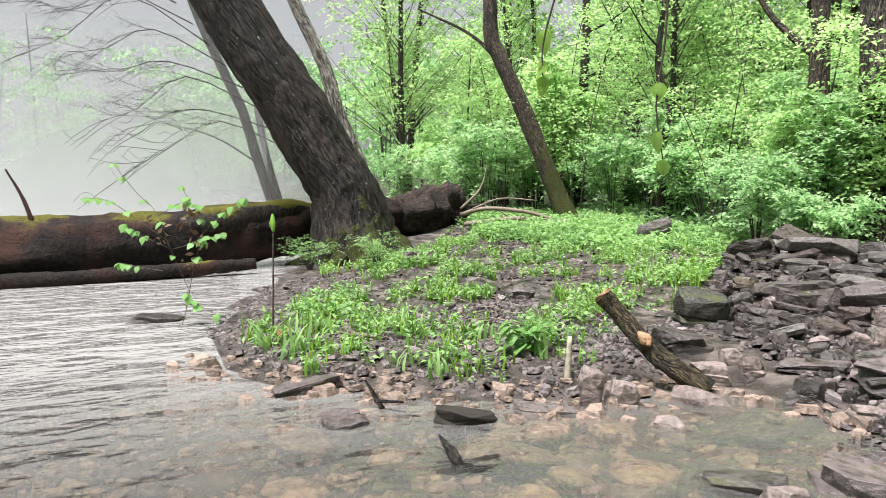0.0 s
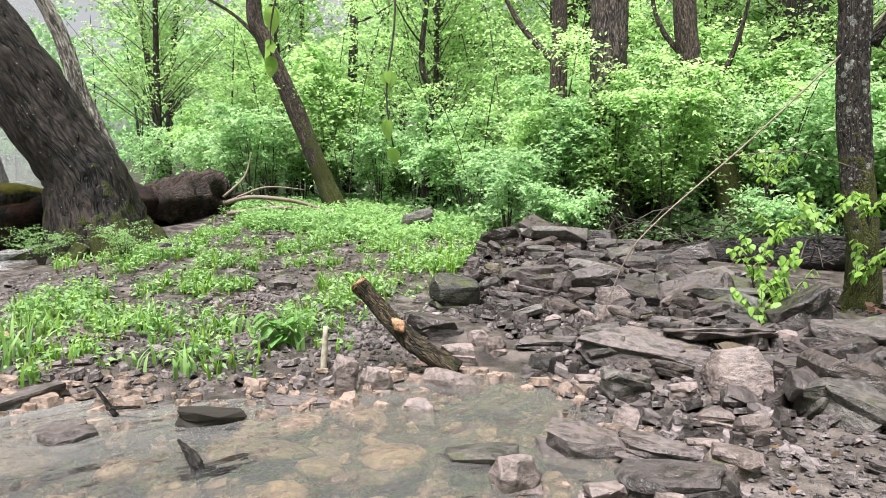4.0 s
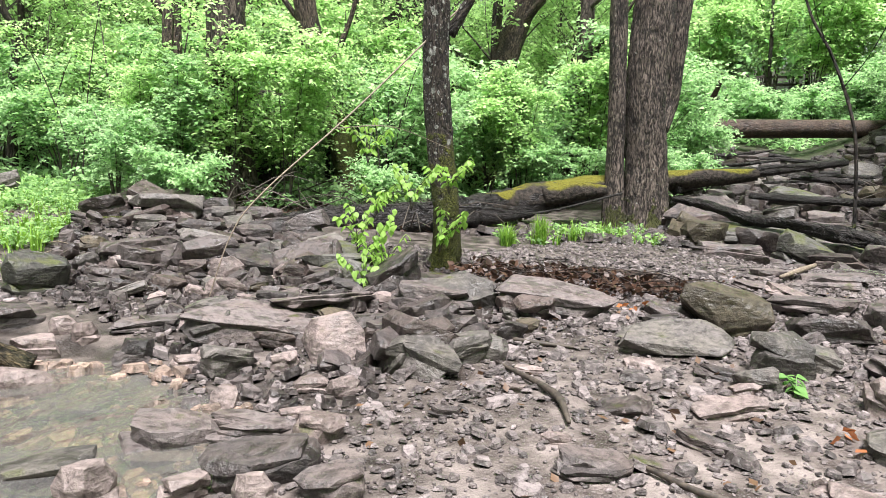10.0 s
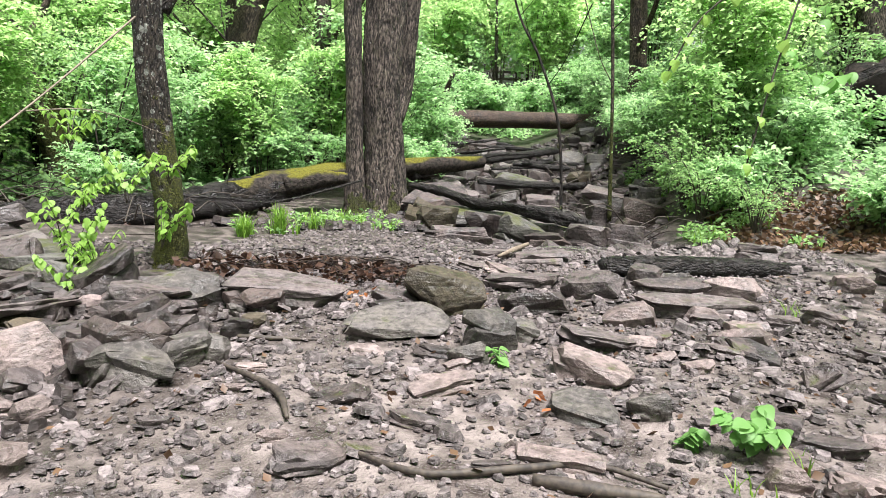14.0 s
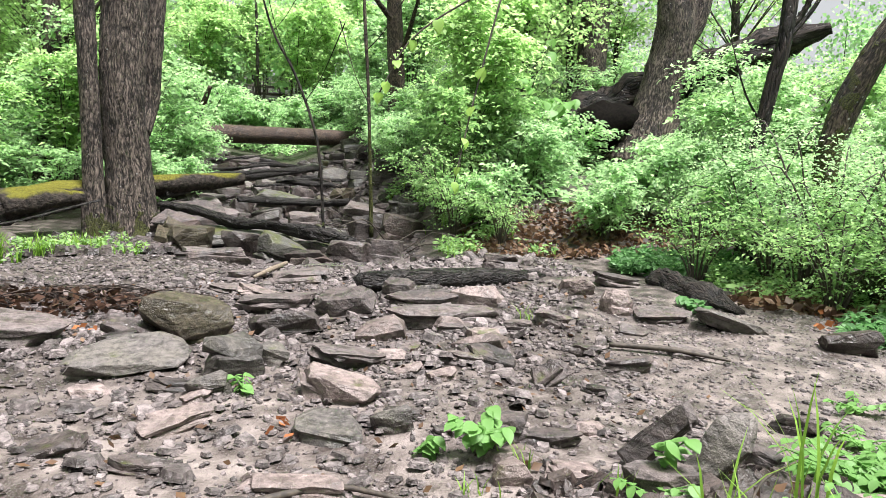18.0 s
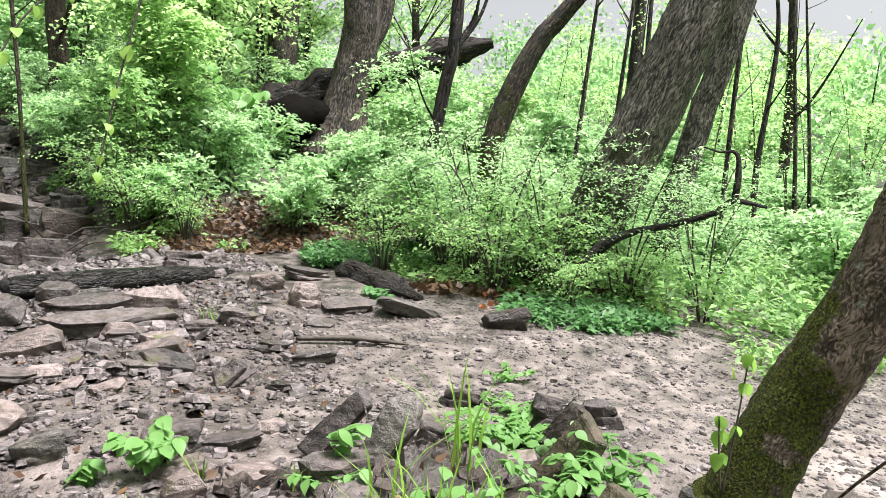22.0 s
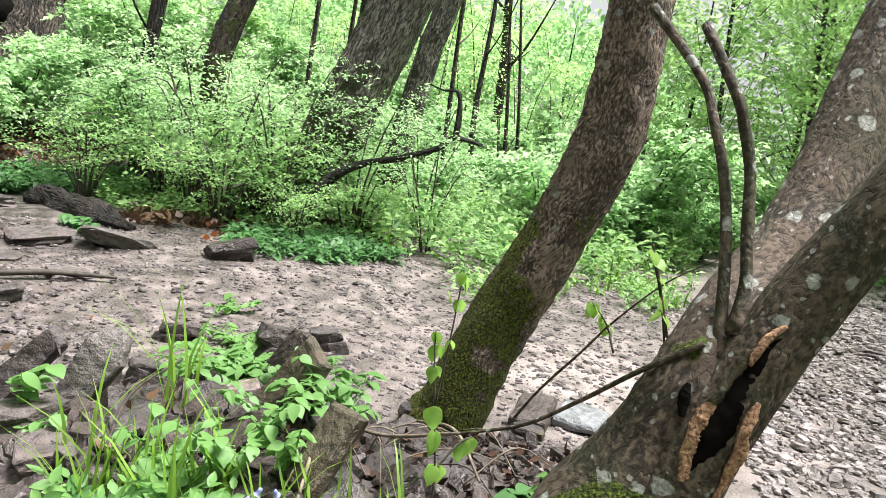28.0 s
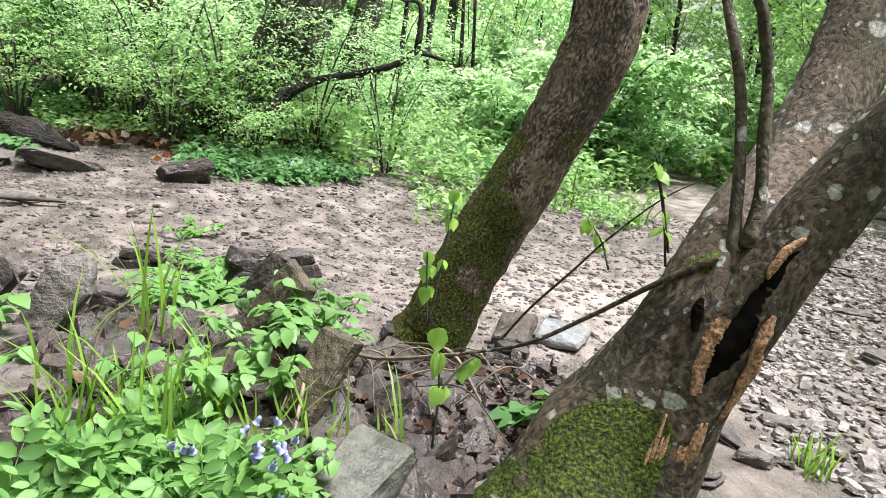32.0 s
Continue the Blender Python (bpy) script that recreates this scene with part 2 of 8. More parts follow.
def plain(name, a, c, rough=0.6, scale=20.0, bump=0.3, distance=0.004):
    m, nt, b = nodes_of(name)
    n = texture(nt, "Noise", scale, world_place(nt), 5)
    nt.links.new(ramp(nt, n.outputs[0], (0.35, a), (0.65, c)), b.inputs["Base Color"])
    b.inputs["Roughness"].default_value = rough
    relief(nt, b, n.outputs[0], bump, distance)
    return m


def soil():
    """Damp mud with paler sand on the trodden way, dark humus under the woods."""
    m, nt, b = nodes_of("damp_soil")
    p = world_place(nt)
    big = texture(nt, "Noise", 0.55, p, 4)
    mid = texture(nt, "Noise", 4.5, p, 8)
    fine = texture(nt, "Noise", 55, p, 5)
    grit = texture(nt, "Voronoi", 60, p)
    col = ramp(nt, mid.outputs[0], (0.36, (0.010, 0.0075, 0.0065)), (0.5, (0.045, 0.035, 0.030)), (0.66, (0.15, 0.122, 0.11)))
    col = mixed(nt, ramp(nt, big.outputs[0], (0.4, (0.0,)), (0.62, (0.5,))), col, (0.04, 0.03, 0.023))
    col = mixed(nt, ramp(nt, grit.outputs["Distance"], (0.0, (0.35,)), (0.3, (0,))), col, (0.22, 0.185, 0.165))
    sand = nt.nodes.new("ShaderNodeVectorMath")
    sand.operation = "DISTANCE"
    sand.inputs[1].default_value = (4.7, 0.6, 0.1)
    nt.links.new(p, sand.inputs[0])
    pale = nt.nodes.new("ShaderNodeMapRange")
    pale.inputs[1].default_value, pale.inputs[2].default_value = 1.9, 0.5
    nt.links.new(sand.outputs["Value"], pale.inputs[0])
    way = nt.nodes.new("ShaderNodeVectorMath")
    way.operation = "DISTANCE"
    way.inputs[1].default_value = (7.0, 0.3, 0.1)
    nt.links.new(p, way.inputs[0])
    dry = nt.nodes.new("ShaderNodeMapRange")
    dry.inputs[1].default_value, dry.inputs[2].default_value = 7.0, 4.8
    nt.links.new(way.outputs["Value"], dry.inputs[0])
    col = mixed(nt, sums(nt, "MULTIPLY", dry.outputs[0], 0.68), col, ramp(nt, mid.outputs[0], (0.34, (0.062, 0.05, 0.044)), (0.5, (0.145, 0.119, 0.106)), (0.66, (0.24, 0.2, 0.182))))
    col = mixed(nt, sums(nt, "MULTIPLY", pale.outputs[0], 0.85), col, ramp(nt, mid.outputs[0], (0.32, (0.14, 0.112, 0.1)), (0.6, (0.33, 0.275, 0.255))))
    tread = nt.nodes.new("ShaderNodeVectorMath")
    tread.operation = "DISTANCE"
    tread.inputs[1].default_value = (0.2, 3.4, 0.1)
    nt.links.new(p, tread.inputs[0])
    mud = nt.nodes.new("ShaderNodeMapRange")
    mud.inputs[1].default_value, mud.inputs[2].default_value = 3.6, 1.6
    nt.links.new(sums(nt, "ADD", tread.outputs["Value"], sums(nt, "MULTIPLY", big.outputs[0], 1.6)), mud.inputs[0])
    col = mixed(nt, sums(nt, "MULTIPLY", mud.outputs[0], 0.8), col, ramp(nt, mid.outputs[0], (0.34, (0.06, 0.046, 0.041)), (0.5, (0.15, 0.122, 0.11)), (0.64, (0.24, 0.2, 0.184))))
    # humus and green ground litter away from the stony bed
    dist = nt.nodes.new("ShaderNodeVectorMath")
    dist.operation = "DISTANCE"
    dist.inputs[1].default_value = (0.5, 3.0, 0)
    nt.links.new(p, dist.inputs[0])
    wood = nt.nodes.new("ShaderNodeMapRange")
    wood.inputs[1].default_value, wood.inputs[2].default_value = 19, 27
    nt.links.new(dist.outputs["Value"], wood.inputs[0])
    humus = ramp(nt, mid.outputs[0], (0.35, (0.015, 0.012, 0.008)), (0.55, (0.028, 0.03, 0.012)), (0.7, (0.04, 0.055, 0.018)))
    col = mixed(nt, wood.outputs[0], col, humus)
    # the path goes on, dry and pale, beyond the trees
    onward = nt.nodes.new("ShaderNodeVectorMath")
    onward.operation = "DISTANCE"
    onward.inputs[1].default_value = (15.0, -5.0, 0.1)
    nt.links.new(p, onward.inputs[0])
    trail = nt.nodes.new("ShaderNodeMapRange")
    trail.inputs[1].default_value, trail.inputs[2].default_value = 8.5, 6.5
    nt.links.new(onward.outputs["Value"], trail.inputs[0])
    col = mixed(nt, sums(nt, "MULTIPLY", trail.outputs[0], 0.9), col, ramp(nt, mid.outputs[0], (0.34, (0.11, 0.09, 0.081)), (0.5, (0.21, 0.175, 0.16)), (0.66, (0.3, 0.255, 0.237))))
    nt.links.new(col, b.inputs["Base Color"])
    nt.links.new(ramp(nt, mid.outputs[0], (0.35, (0.35,)), (0.6, (0.75,))), b.inputs["Roughness"])
    h = sums(nt, "ADD", sums(nt, "MULTIPLY", mid.outputs[0], 2.0), sums(nt, "MULTIPLY", fine.outputs[0], 0.6))
    relief(nt, b, h, 1.0, 0.04)
    return m


def stream():
    """Clear shallow water over stones, slightly milky, with small ripples."""
    m, nt, b = nodes_of("stream_water")
    nt.nodes.remove(b)
    p = world_place(nt)
    r1 = texture(nt, "Noise", 1.15, p, 3, (1.8, 1.0, 1))
    r2 = texture(nt, "Noise", 3.4, p, 4, (1.7, 1, 1))
    h = sums(nt, "ADD", r1.outputs[0], sums(nt, "MULTIPLY", r2.outputs[0], 0.3))
    bump = nt.nodes.new("ShaderNodeBump")
    bump.inputs["Strength"].default_value, bump.inputs["Distance"].default_value = 0.9, 0.2
    nt.links.new(h, bump.inputs["Height"])
    clear = nt.nodes.new("ShaderNodeBsdfTransparent")
    clear.inputs[0].default_value = (0.80, 0.76, 0.62, 1)
    milk_sheen = nt.nodes.new("ShaderNodeBsdfDiffuse")
    milk_sheen.inputs[0].default_value = (0.32, 0.31, 0.30, 1)
    body = nt.nodes.new("ShaderNodeMixShader")
    # silt, with pale sky reflection painted into its colour, thickens towards the open river
    sep = nt.nodes.new("ShaderNodeSeparateXYZ")
    nt.links.new(p, sep.inputs[0])
    silt_sheen = nt.nodes.new("ShaderNodeMapRange")
    silt_sheen.inputs[1].default_value, silt_sheen.inputs[2].default_value = -4.3, -8.0
    silt_sheen.inputs[3].default_value, silt_sheen.inputs[4].default_value = 0.2, 0.74
    nt.links.new(sep.outputs["X"], silt_sheen.inputs[0])
    nt.links.new(silt_sheen.outputs[0], body.inputs[0])
    nt.links.new(clear.outputs[0], body.inputs[1])
    nt.links.new(milk_sheen.outputs[0], body.inputs[2])
    gloss = nt.nodes.new("ShaderNodeBsdfGlossy")
    gloss.inputs["Roughness"].default_value = 0.04
    fres = nt.nodes.new("ShaderNodeFresnel")
    fres.inputs["IOR"].default_value = 1.5
    mx = nt.nodes.new("ShaderNodeMixShader")
    nt.links.new(bump.outputs[0], gloss.inputs["Normal"])
    nt.links.new(bump.outputs[0], fres.inputs["Normal"])
    nt.links.new(fres.outputs[0], mx.inputs[0])
    nt.links.new(body.outputs[0], mx.inputs[1])
    nt.links.new(gloss.outputs[0], mx.inputs[2])
    nt.links.new(mx.outputs[0], nt.nodes["Material Output"].inputs["Surface"])
    return m


def mist_veil(end=40.0):
    """Thin drifting fog: mostly clear, white where lit, dying out towards end."""
    m, nt, b = nodes_of("mist")
    nt.nodes.remove(b)
    p = world_place(nt)
    n = texture(nt, "Noise", 0.12, p, 4, (1, 1, 1.6))
    sep = nt.nodes.new("ShaderNodeSeparateXYZ")
    nt.links.new(p, sep.inputs[0])
    thin = nt.nodes.new("ShaderNodeMapRange")
    thin.inputs[1].default_value, thin.inputs[2].default_value = 0.3, 11.0
    thin.inputs[3].default_value, thin.inputs[4].default_value = 0.5, 0.05
    nt.links.new(sep.outputs["Z"], thin.inputs[0])
    f = sums(nt, "MULTIPLY", thin.outputs[0], ramp(nt, n.outputs[0], (0.25, (0.55,)), (0.7, (1.0,))))
    fade = nt.nodes.new("ShaderNodeMapRange")
    fade.inputs[1].default_value, fade.inputs[2].default_value = end, end - 4.0
    nt.links.new(sep.outputs["Y"], fade.inputs[0])
    f = sums(nt, "MULTIPLY", f, fade.outputs[0])
    clear = nt.nodes.new("ShaderNodeBsdfTransparent")
    white = nt.nodes.new("ShaderNodeBsdfDiffuse")
    white.inputs[0].default_value = (0.62, 0.63, 0.64, 1)
    back = nt.nodes.new("ShaderNodeBsdfTranslucent")
    back.inputs[0].default_value = (0.62, 0.63, 0.64, 1)
    both = nt.nodes.new("ShaderNodeMixShader")
    both.inputs[0].default_value = 0.5
    nt.links.new(white.outputs[0], both.inputs[1])
    nt.links.new(back.outputs[0], both.inputs[2])
    mx = nt.nodes.new("ShaderNodeMixShader")
    nt.links.new(f, mx.inputs[0])
    nt.links.new(clear.outputs[0], mx.inputs[1])
    nt.links.new(both.outputs[0], mx.inputs[2])
    nt.links.new(mx.outputs[0], nt.nodes["Material Output"].inputs["Surface"])
    return m


SOIL, WATER, MIST = soil(), stream(), mist_veil()
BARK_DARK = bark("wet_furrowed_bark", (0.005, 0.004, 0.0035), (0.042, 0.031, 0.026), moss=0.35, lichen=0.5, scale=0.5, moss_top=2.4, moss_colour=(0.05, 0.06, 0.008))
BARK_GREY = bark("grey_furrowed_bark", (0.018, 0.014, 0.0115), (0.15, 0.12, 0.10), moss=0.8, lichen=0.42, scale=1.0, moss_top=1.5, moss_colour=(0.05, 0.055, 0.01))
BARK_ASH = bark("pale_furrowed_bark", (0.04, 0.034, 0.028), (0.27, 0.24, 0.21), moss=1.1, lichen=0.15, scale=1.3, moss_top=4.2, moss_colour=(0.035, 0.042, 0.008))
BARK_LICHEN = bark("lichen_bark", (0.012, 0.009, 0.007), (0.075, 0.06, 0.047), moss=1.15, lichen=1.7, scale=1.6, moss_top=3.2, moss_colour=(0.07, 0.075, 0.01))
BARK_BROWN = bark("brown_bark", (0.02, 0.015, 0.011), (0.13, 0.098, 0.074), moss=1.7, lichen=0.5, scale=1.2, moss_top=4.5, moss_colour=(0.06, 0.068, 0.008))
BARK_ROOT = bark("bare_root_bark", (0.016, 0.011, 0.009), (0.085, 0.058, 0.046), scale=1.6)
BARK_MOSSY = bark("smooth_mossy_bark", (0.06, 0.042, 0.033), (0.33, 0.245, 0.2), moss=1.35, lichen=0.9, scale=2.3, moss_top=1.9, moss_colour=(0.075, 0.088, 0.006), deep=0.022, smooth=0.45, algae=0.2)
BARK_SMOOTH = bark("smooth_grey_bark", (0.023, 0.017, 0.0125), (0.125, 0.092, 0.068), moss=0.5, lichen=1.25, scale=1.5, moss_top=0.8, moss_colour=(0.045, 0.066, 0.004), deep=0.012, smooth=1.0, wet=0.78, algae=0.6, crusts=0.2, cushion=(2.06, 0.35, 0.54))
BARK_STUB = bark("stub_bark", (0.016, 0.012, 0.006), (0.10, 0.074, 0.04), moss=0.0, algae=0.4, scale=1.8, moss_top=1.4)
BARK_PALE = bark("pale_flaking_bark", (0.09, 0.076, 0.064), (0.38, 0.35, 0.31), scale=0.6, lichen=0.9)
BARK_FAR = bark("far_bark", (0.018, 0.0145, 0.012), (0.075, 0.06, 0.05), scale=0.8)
TWIG = plain("twig_bark", (0.02, 0.015, 0.012), (0.065, 0.05, 0.038), 0.7, 30)
TWIG_PALE = plain("dry_twig", (0.09, 0.068, 0.048), (0.2, 0.16, 0.12), 0.7, 30)
ROTTEN = bark("rotten_wet_wood", (0.007, 0.006, 0.0055), (0.045, 0.036, 0.03), scale=1.6, moss=0.0)
LEAF_SHRUB = leafy("shrub_leaves", (0.052, 0.138, 0.043), (0.391, 0.565, 0.278), 0.52)
LEAF_TREE = leafy("tree_leaves", (0.10, 0.205, 0.055), (0.385, 0.54, 0.225), 0.6)
LEAF_HERB = leafy("herb_leaves", (0.047, 0.130, 0.037), (0.295, 0.454, 0.168), 0.45)
LEAF_LIME = leafy("young_lime_leaves", (0.10, 0.22, 0.03), (0.28, 0.44, 0.10), 0.5)
LEAF_DEEP = leafy("groundcover_leaves", (0.025, 0.085, 0.022), (0.12, 0.25, 0.09), 0.38)
# distant leaves: haze is put into the colour as a flatter, paler green
LEAF_FAR = leafy("far_leaves", (0.12, 0.25, 0.085), (0.29, 0.47, 0.21), 0.68)
LEAF_PLANT = leafy("broad_plant_leaves", (0.05, 0.14, 0.042), (0.18, 0.335, 0.095), 0.4, 0.5)
GRASS = leafy("grass_blades", (0.04, 0.11, 0.012), (0.2, 0.34, 0.05), 0.4)


# ---- the lie of the land ----
SHORE = ((-110, 18), (-40, 7), (-17, 3.2), (-11.5, 1.2), (-8.6, 0.3), (-7.0, 0.3), (-6.2, 0.8), (-5.8, 1.3), (-5.3, 2.1),
         (-4.9, 2.6), (-5.2, 3.3), (-4.8, 4.0), (-4.2, 4.2), (-3.3, 4.0), (-2.75, 3.6), (-2.5, 2.9), (-2.35, 2.3),
         (-2.3, 1.2), (-2.2, 0.0), (-2.6, -4), (-5, -30), (-5, -95), (-110, -95))


def ease(a, b, v):
    q = np.clip((v - a) / (b - a), 0, 1)
    return q * q * (3 - 2 * q)


def shore_distance(x, y):
    """Distance to the waterline, positive on land."""
    best = np.full(np.shape(x), 1e9)
    inside = np.zeros(np.shape(x), bool)
    for n in range(len(SHORE)):
        (ax, ay), (bx, by) = SHORE[n], SHORE[(n + 1) % len(SHORE)]
        ex, ey = bx - ax, by - ay
        k = np.clip(((x - ax) * ex + (y - ay) * ey) / (ex * ex + ey * ey), 0, 1)
        best = np.minimum(best, np.hypot(x - ax - k * ex, y - ay - k * ey))
        if ay != by:
            cross = (y >= min(ay, by)) & (y < max(ay, by)) & (x < ax + (y - ay) * ex / ey)
            inside = inside ^ cross
    return np.where(inside, -best, best)


def ripple(x, y, f, seed):
    return (np.sin(x * f + 1.7 * seed + 1.3 * np.sin(y * f * 0.7 + seed)) * np.sin(y * f * 1.1 + 2.3 * seed + 1.1 * np.sin(x * f * 0.8)))


def ground_height(x, y):
    x, y = np.asarray(x, float), np.asarray(y, float)
    sd = shore_distance(x, y)
    b = 0.17 + 0.022 * np.clip(y - 4, 0, 8) + 0.04 * np.clip(-x - 5, 0, 12) * ease(3, 8, y)
    b = b + 0.05 * np.clip(x - 1, 0, 4) * ease(2, 5, y) - 0.06 * ease(3.4, 5, x) * (1 - ease(2, 4, y))
    b = b + 0.22 * np.exp(-((x - 2.1) ** 2 + (y - 2.2) ** 2) / 0.7)
    b = b + 0.2 * np.exp(-((x + 7.4) ** 2 / 5 + (y - 8.3) ** 2 / 2.6))
    b = b - 0.2 * ease(0.0, 0.9, -(y + 1.25 + 0.07 * (x - 4.5))) * ease(2.6, 3.4, x) * (1 - ease(5.2, 6.4, x))
    hill = np.clip(0.45 * x + 0.9 * y - 14.2, 0, 60)
    b = b + 0.165 * hill * ease(-9, -1, x) * ease(2, 9, y)
    creek = 2.0 + 0.08 * (y - 11)
    b = b - (0.35 + 0.5 * ease(18, 28, y) * (1 - ease(31, 36, y))) * np.exp(-((x - creek - 0.6) / 2.1) ** 2) * ease(9, 13, y)
    s = (x - 3.5) * 0.55 + (y - 10) * 0.83
    b = b + 0.9 * ease(0, 5, s) * ease(2.2, 4.5, x - 0.2 * (y - 11))
    b = b + 0.035 * ripple(x, y, 1.9, 1) + 0.05 * ripple(x, y, 0.6, 2) + 0.012 * ripple(x, y, 5.1, 3)
    far = np.hypot(x, y)
    b = b + 0.3 * ease(30, 90, far) * ripple(x, y, 0.09, 4) + 0.05 * np.clip(far - 30, 0, 60) * ease(-1, 12, y)
    land = np.maximum(b, np.where((x > 2.5) & (y < -0.5), -0.14, 0.05)) * (1 - np.exp(-np.maximum(sd, 0) / 0.7))
    bed = -0.28 * ease(0, 1.6, -sd) - 0.5 * ease(3, 12, -sd) + 0.03 * ripple(x, y, 3.0, 5)
    bank = 2.5 * ease(-70, -85, x) + 2.0 * ease(-40, -70, y)
    return np.where(sd > 0, land, bed * ease(0, 0.3, -sd)) + bank * (sd < 0)


# ---- building helpers ----
def mesh_of(name, verts, faces, material, smooth=True):
    """A mesh from arrays of points, with or without their place on a limb, and of equal-sided faces."""
    verts, faces = np.asarray(verts, np.float32), np.asarray(faces, np.int32)
    verts, mark = verts[:, :3], verts[:, 3:]
    me = bpy.data.meshes.new(name)
    n, k = faces.shape
    me.vertices.add(len(verts))
    me.vertices.foreach_set("co", verts.ravel())
    me.loops.add(n * k)
    me.loops.foreach_set("vertex_index", faces.ravel())
    me.polygons.add(n)
    me.polygons.foreach_set("loop_start", np.arange(0, n * k, k, dtype=np.int32))
    me.polygons.foreach_set("loop_total", np.full(n, k, np.int32))
    me.polygons.foreach_set("use_smooth", np.full(n, smooth))
    me.update(calc_edges=True)
    if mark.shape[1] == 3:
        me.attributes.new("along", "FLOAT_VECTOR", "POINT").data.foreach_set("vector", np.ascontiguousarray(mark).ravel())
    me.materials.append(material)
    return me


def part_of(name, me, parent, label=""):
    ob = new(name, me)
    ob.parent = parent
    if label:
        ob["label"] = label
    return ob


def thing(name, label, category, place=(0, 0, 0), group="", kind=""):
    ob = new(name)
    ob.location = place
    return tagged(ob, label, category, group, kind)


def smooth_line(points, n):
    """A curve through points of any width, resampled to n places."""
    p = np.asarray(points, float)
    q = np.vstack([2 * p[0] - p[1], p, 2 * p[-1] - p[-2]])
    u = np.linspace(0, len(p) - 1 - 1e-6, n)
    i = u.astype(int)
    t = (u - i)[:, None]
    a, b, c, d = q[i], q[i + 1], q[i + 2], q[i + 3]
    return 0.5 * (2 * b + (c - a) * t + (2 * a - 5 * b + 4 * c - d) * t**2 + (3 * b - a - 3 * c + d) * t**3)


def tube(points, n=24, sides=14, rough=0.05, lobes=0.0, seed=0, cap=True):
    """Verts and quads of a limb along points of (x, y, z, radius), uneven like bark; lobes flares the foot into roots."""
    rng = np.random.default_rng(seed)
    c = smooth_line(points, n)
    way = np.gradient(c[:, :3], axis=0)
    way /= np.linalg.norm(way, axis=1)[:, None] + 1e-9
    ref = np.array([1.0, 0, 0]) if abs(way[:, 0]).mean() < 0.8 else np.array([0, 1.0, 0])
    u = np.cross(way, ref)
    u /= np.linalg.norm(u, axis=1)[:, None] + 1e-9
    v = np.cross(way, u)
    a = np.linspace(0, 2 * np.pi, sides, endpoint=False)
    r = np.maximum(c[:, 3], 0.001)[:, None] * np.ones(sides)
    ph = rng.uniform(0, 6.28, 6)
    s = np.linspace(0, 1, n)[:, None]
    r = r * (1 + rough * (np.sin(3 * a + ph[0] + 4 * s) * 0.7 + np.sin(5 * a + ph[1] - 7 * s) * 0.6 + np.sin(2 * a + 23 * s + ph[2]) * 0.5)
             + rough * 0.6 * rng.standard_normal((n, sides)))
    if lobes:
        r = r * (1 + lobes * np.exp(-s * 11) * (0.45 + 0.55 * np.sin(5 * a + ph[3]) + 0.3 * np.sin(3 * a + ph[4])))
    verts = c[:, None, :3] + r[..., None] * (np.cos(a)[None, :, None] * u[:, None] + np.sin(a)[None, :, None] * v[:, None])
    verts = verts.reshape(-1, 3)
    girth = max(float(np.median(c[:, 3])), 0.01)
    run = np.r_[0, np.cumsum(np.linalg.norm(np.diff(c[:, :3], axis=0), axis=1))]
    ring = np.stack([np.cos(a) * girth + c[0, 0], np.sin(a) * girth + c[0, 1]], 1)
    mark = np.concatenate([np.tile(ring, (n, 1)), np.repeat(run, sides)[:, None]], 1)
    i, j = np.meshgrid(np.arange(n - 1), np.arange(sides), indexing="ij")
    jj = (j + 1) % sides
    faces = np.stack([i * sides + j, i * sides + jj, (i + 1) * sides + jj, (i + 1) * sides + j], -1).reshape(-1, 4)
    if cap:
        m = len(verts)
        verts = np.vstack([verts, c[0, :3], c[-1, :3]])
        mark = np.vstack([mark, mark[0], mark[-1]])
        k = np.arange(0, sides, 2)
        k2, k3 = (k + 1) % sides, (k + 2) % sides
        top = (n - 1) * sides
        faces = np.vstack([faces, np.stack([np.full_like(k, m), k3, k2, k], 1),
                           np.stack([np.full_like(k, m + 1), top + k, top + k2, top + k3], 1)])
    return np.hstack([verts, mark]), faces


def joined(pieces):
    vs, fs, at = [], [], 0
    for v, f in pieces:
        vs.append(v)
        fs.append(f + at)
        at += len(v)
    return np.vstack(vs), np.vstack(fs)


def unit(v):
    return v / (np.linalg.norm(v, axis=-1, keepdims=True) + 1e-9)


def leaves(at, way, size, seed=0, width=0.5, droop=0.25, flat=0.6):
    """Verts and quads: one folded, pointed leaf of two quads at each place, along way."""
    rng = np.random.default_rng(seed)
    n = len(at)
    size = np.broadcast_to(np.asarray(size, float), (n,)) * rng.uniform(0.65, 1.25, n)
    way = unit(np.asarray(way) + 0.35 * rng.standard_normal((n, 3)))
    up = unit(np.array([0, 0, 1.0]) * flat + (1 - flat) * 1.2 * rng.standard_normal((n, 3)))
    side = unit(np.cross(way, up))
    up = np.cross(side, way)
    L, w = size[:, None], (size * width)[:, None]
    base = at
    mid = at + way * L * 0.5 + up * L * 0.02
    tip = at + way * L - up * L * droop
    l1 = at + way * L * 0.45 + side * w * 0.5 + up * L * 0.07
    r1 = at + way * L * 0.45 - side * w * 0.5 + up * L * 0.07
    verts = np.stack([base, l1, tip, r1, mid], 1).reshape(-1, 3)
    k = np.arange(n)[:, None] * 5
    faces = np.concatenate([k + [0, 4, 2, 1], k + [0, 3, 2, 4]], 0)
    return verts, faces


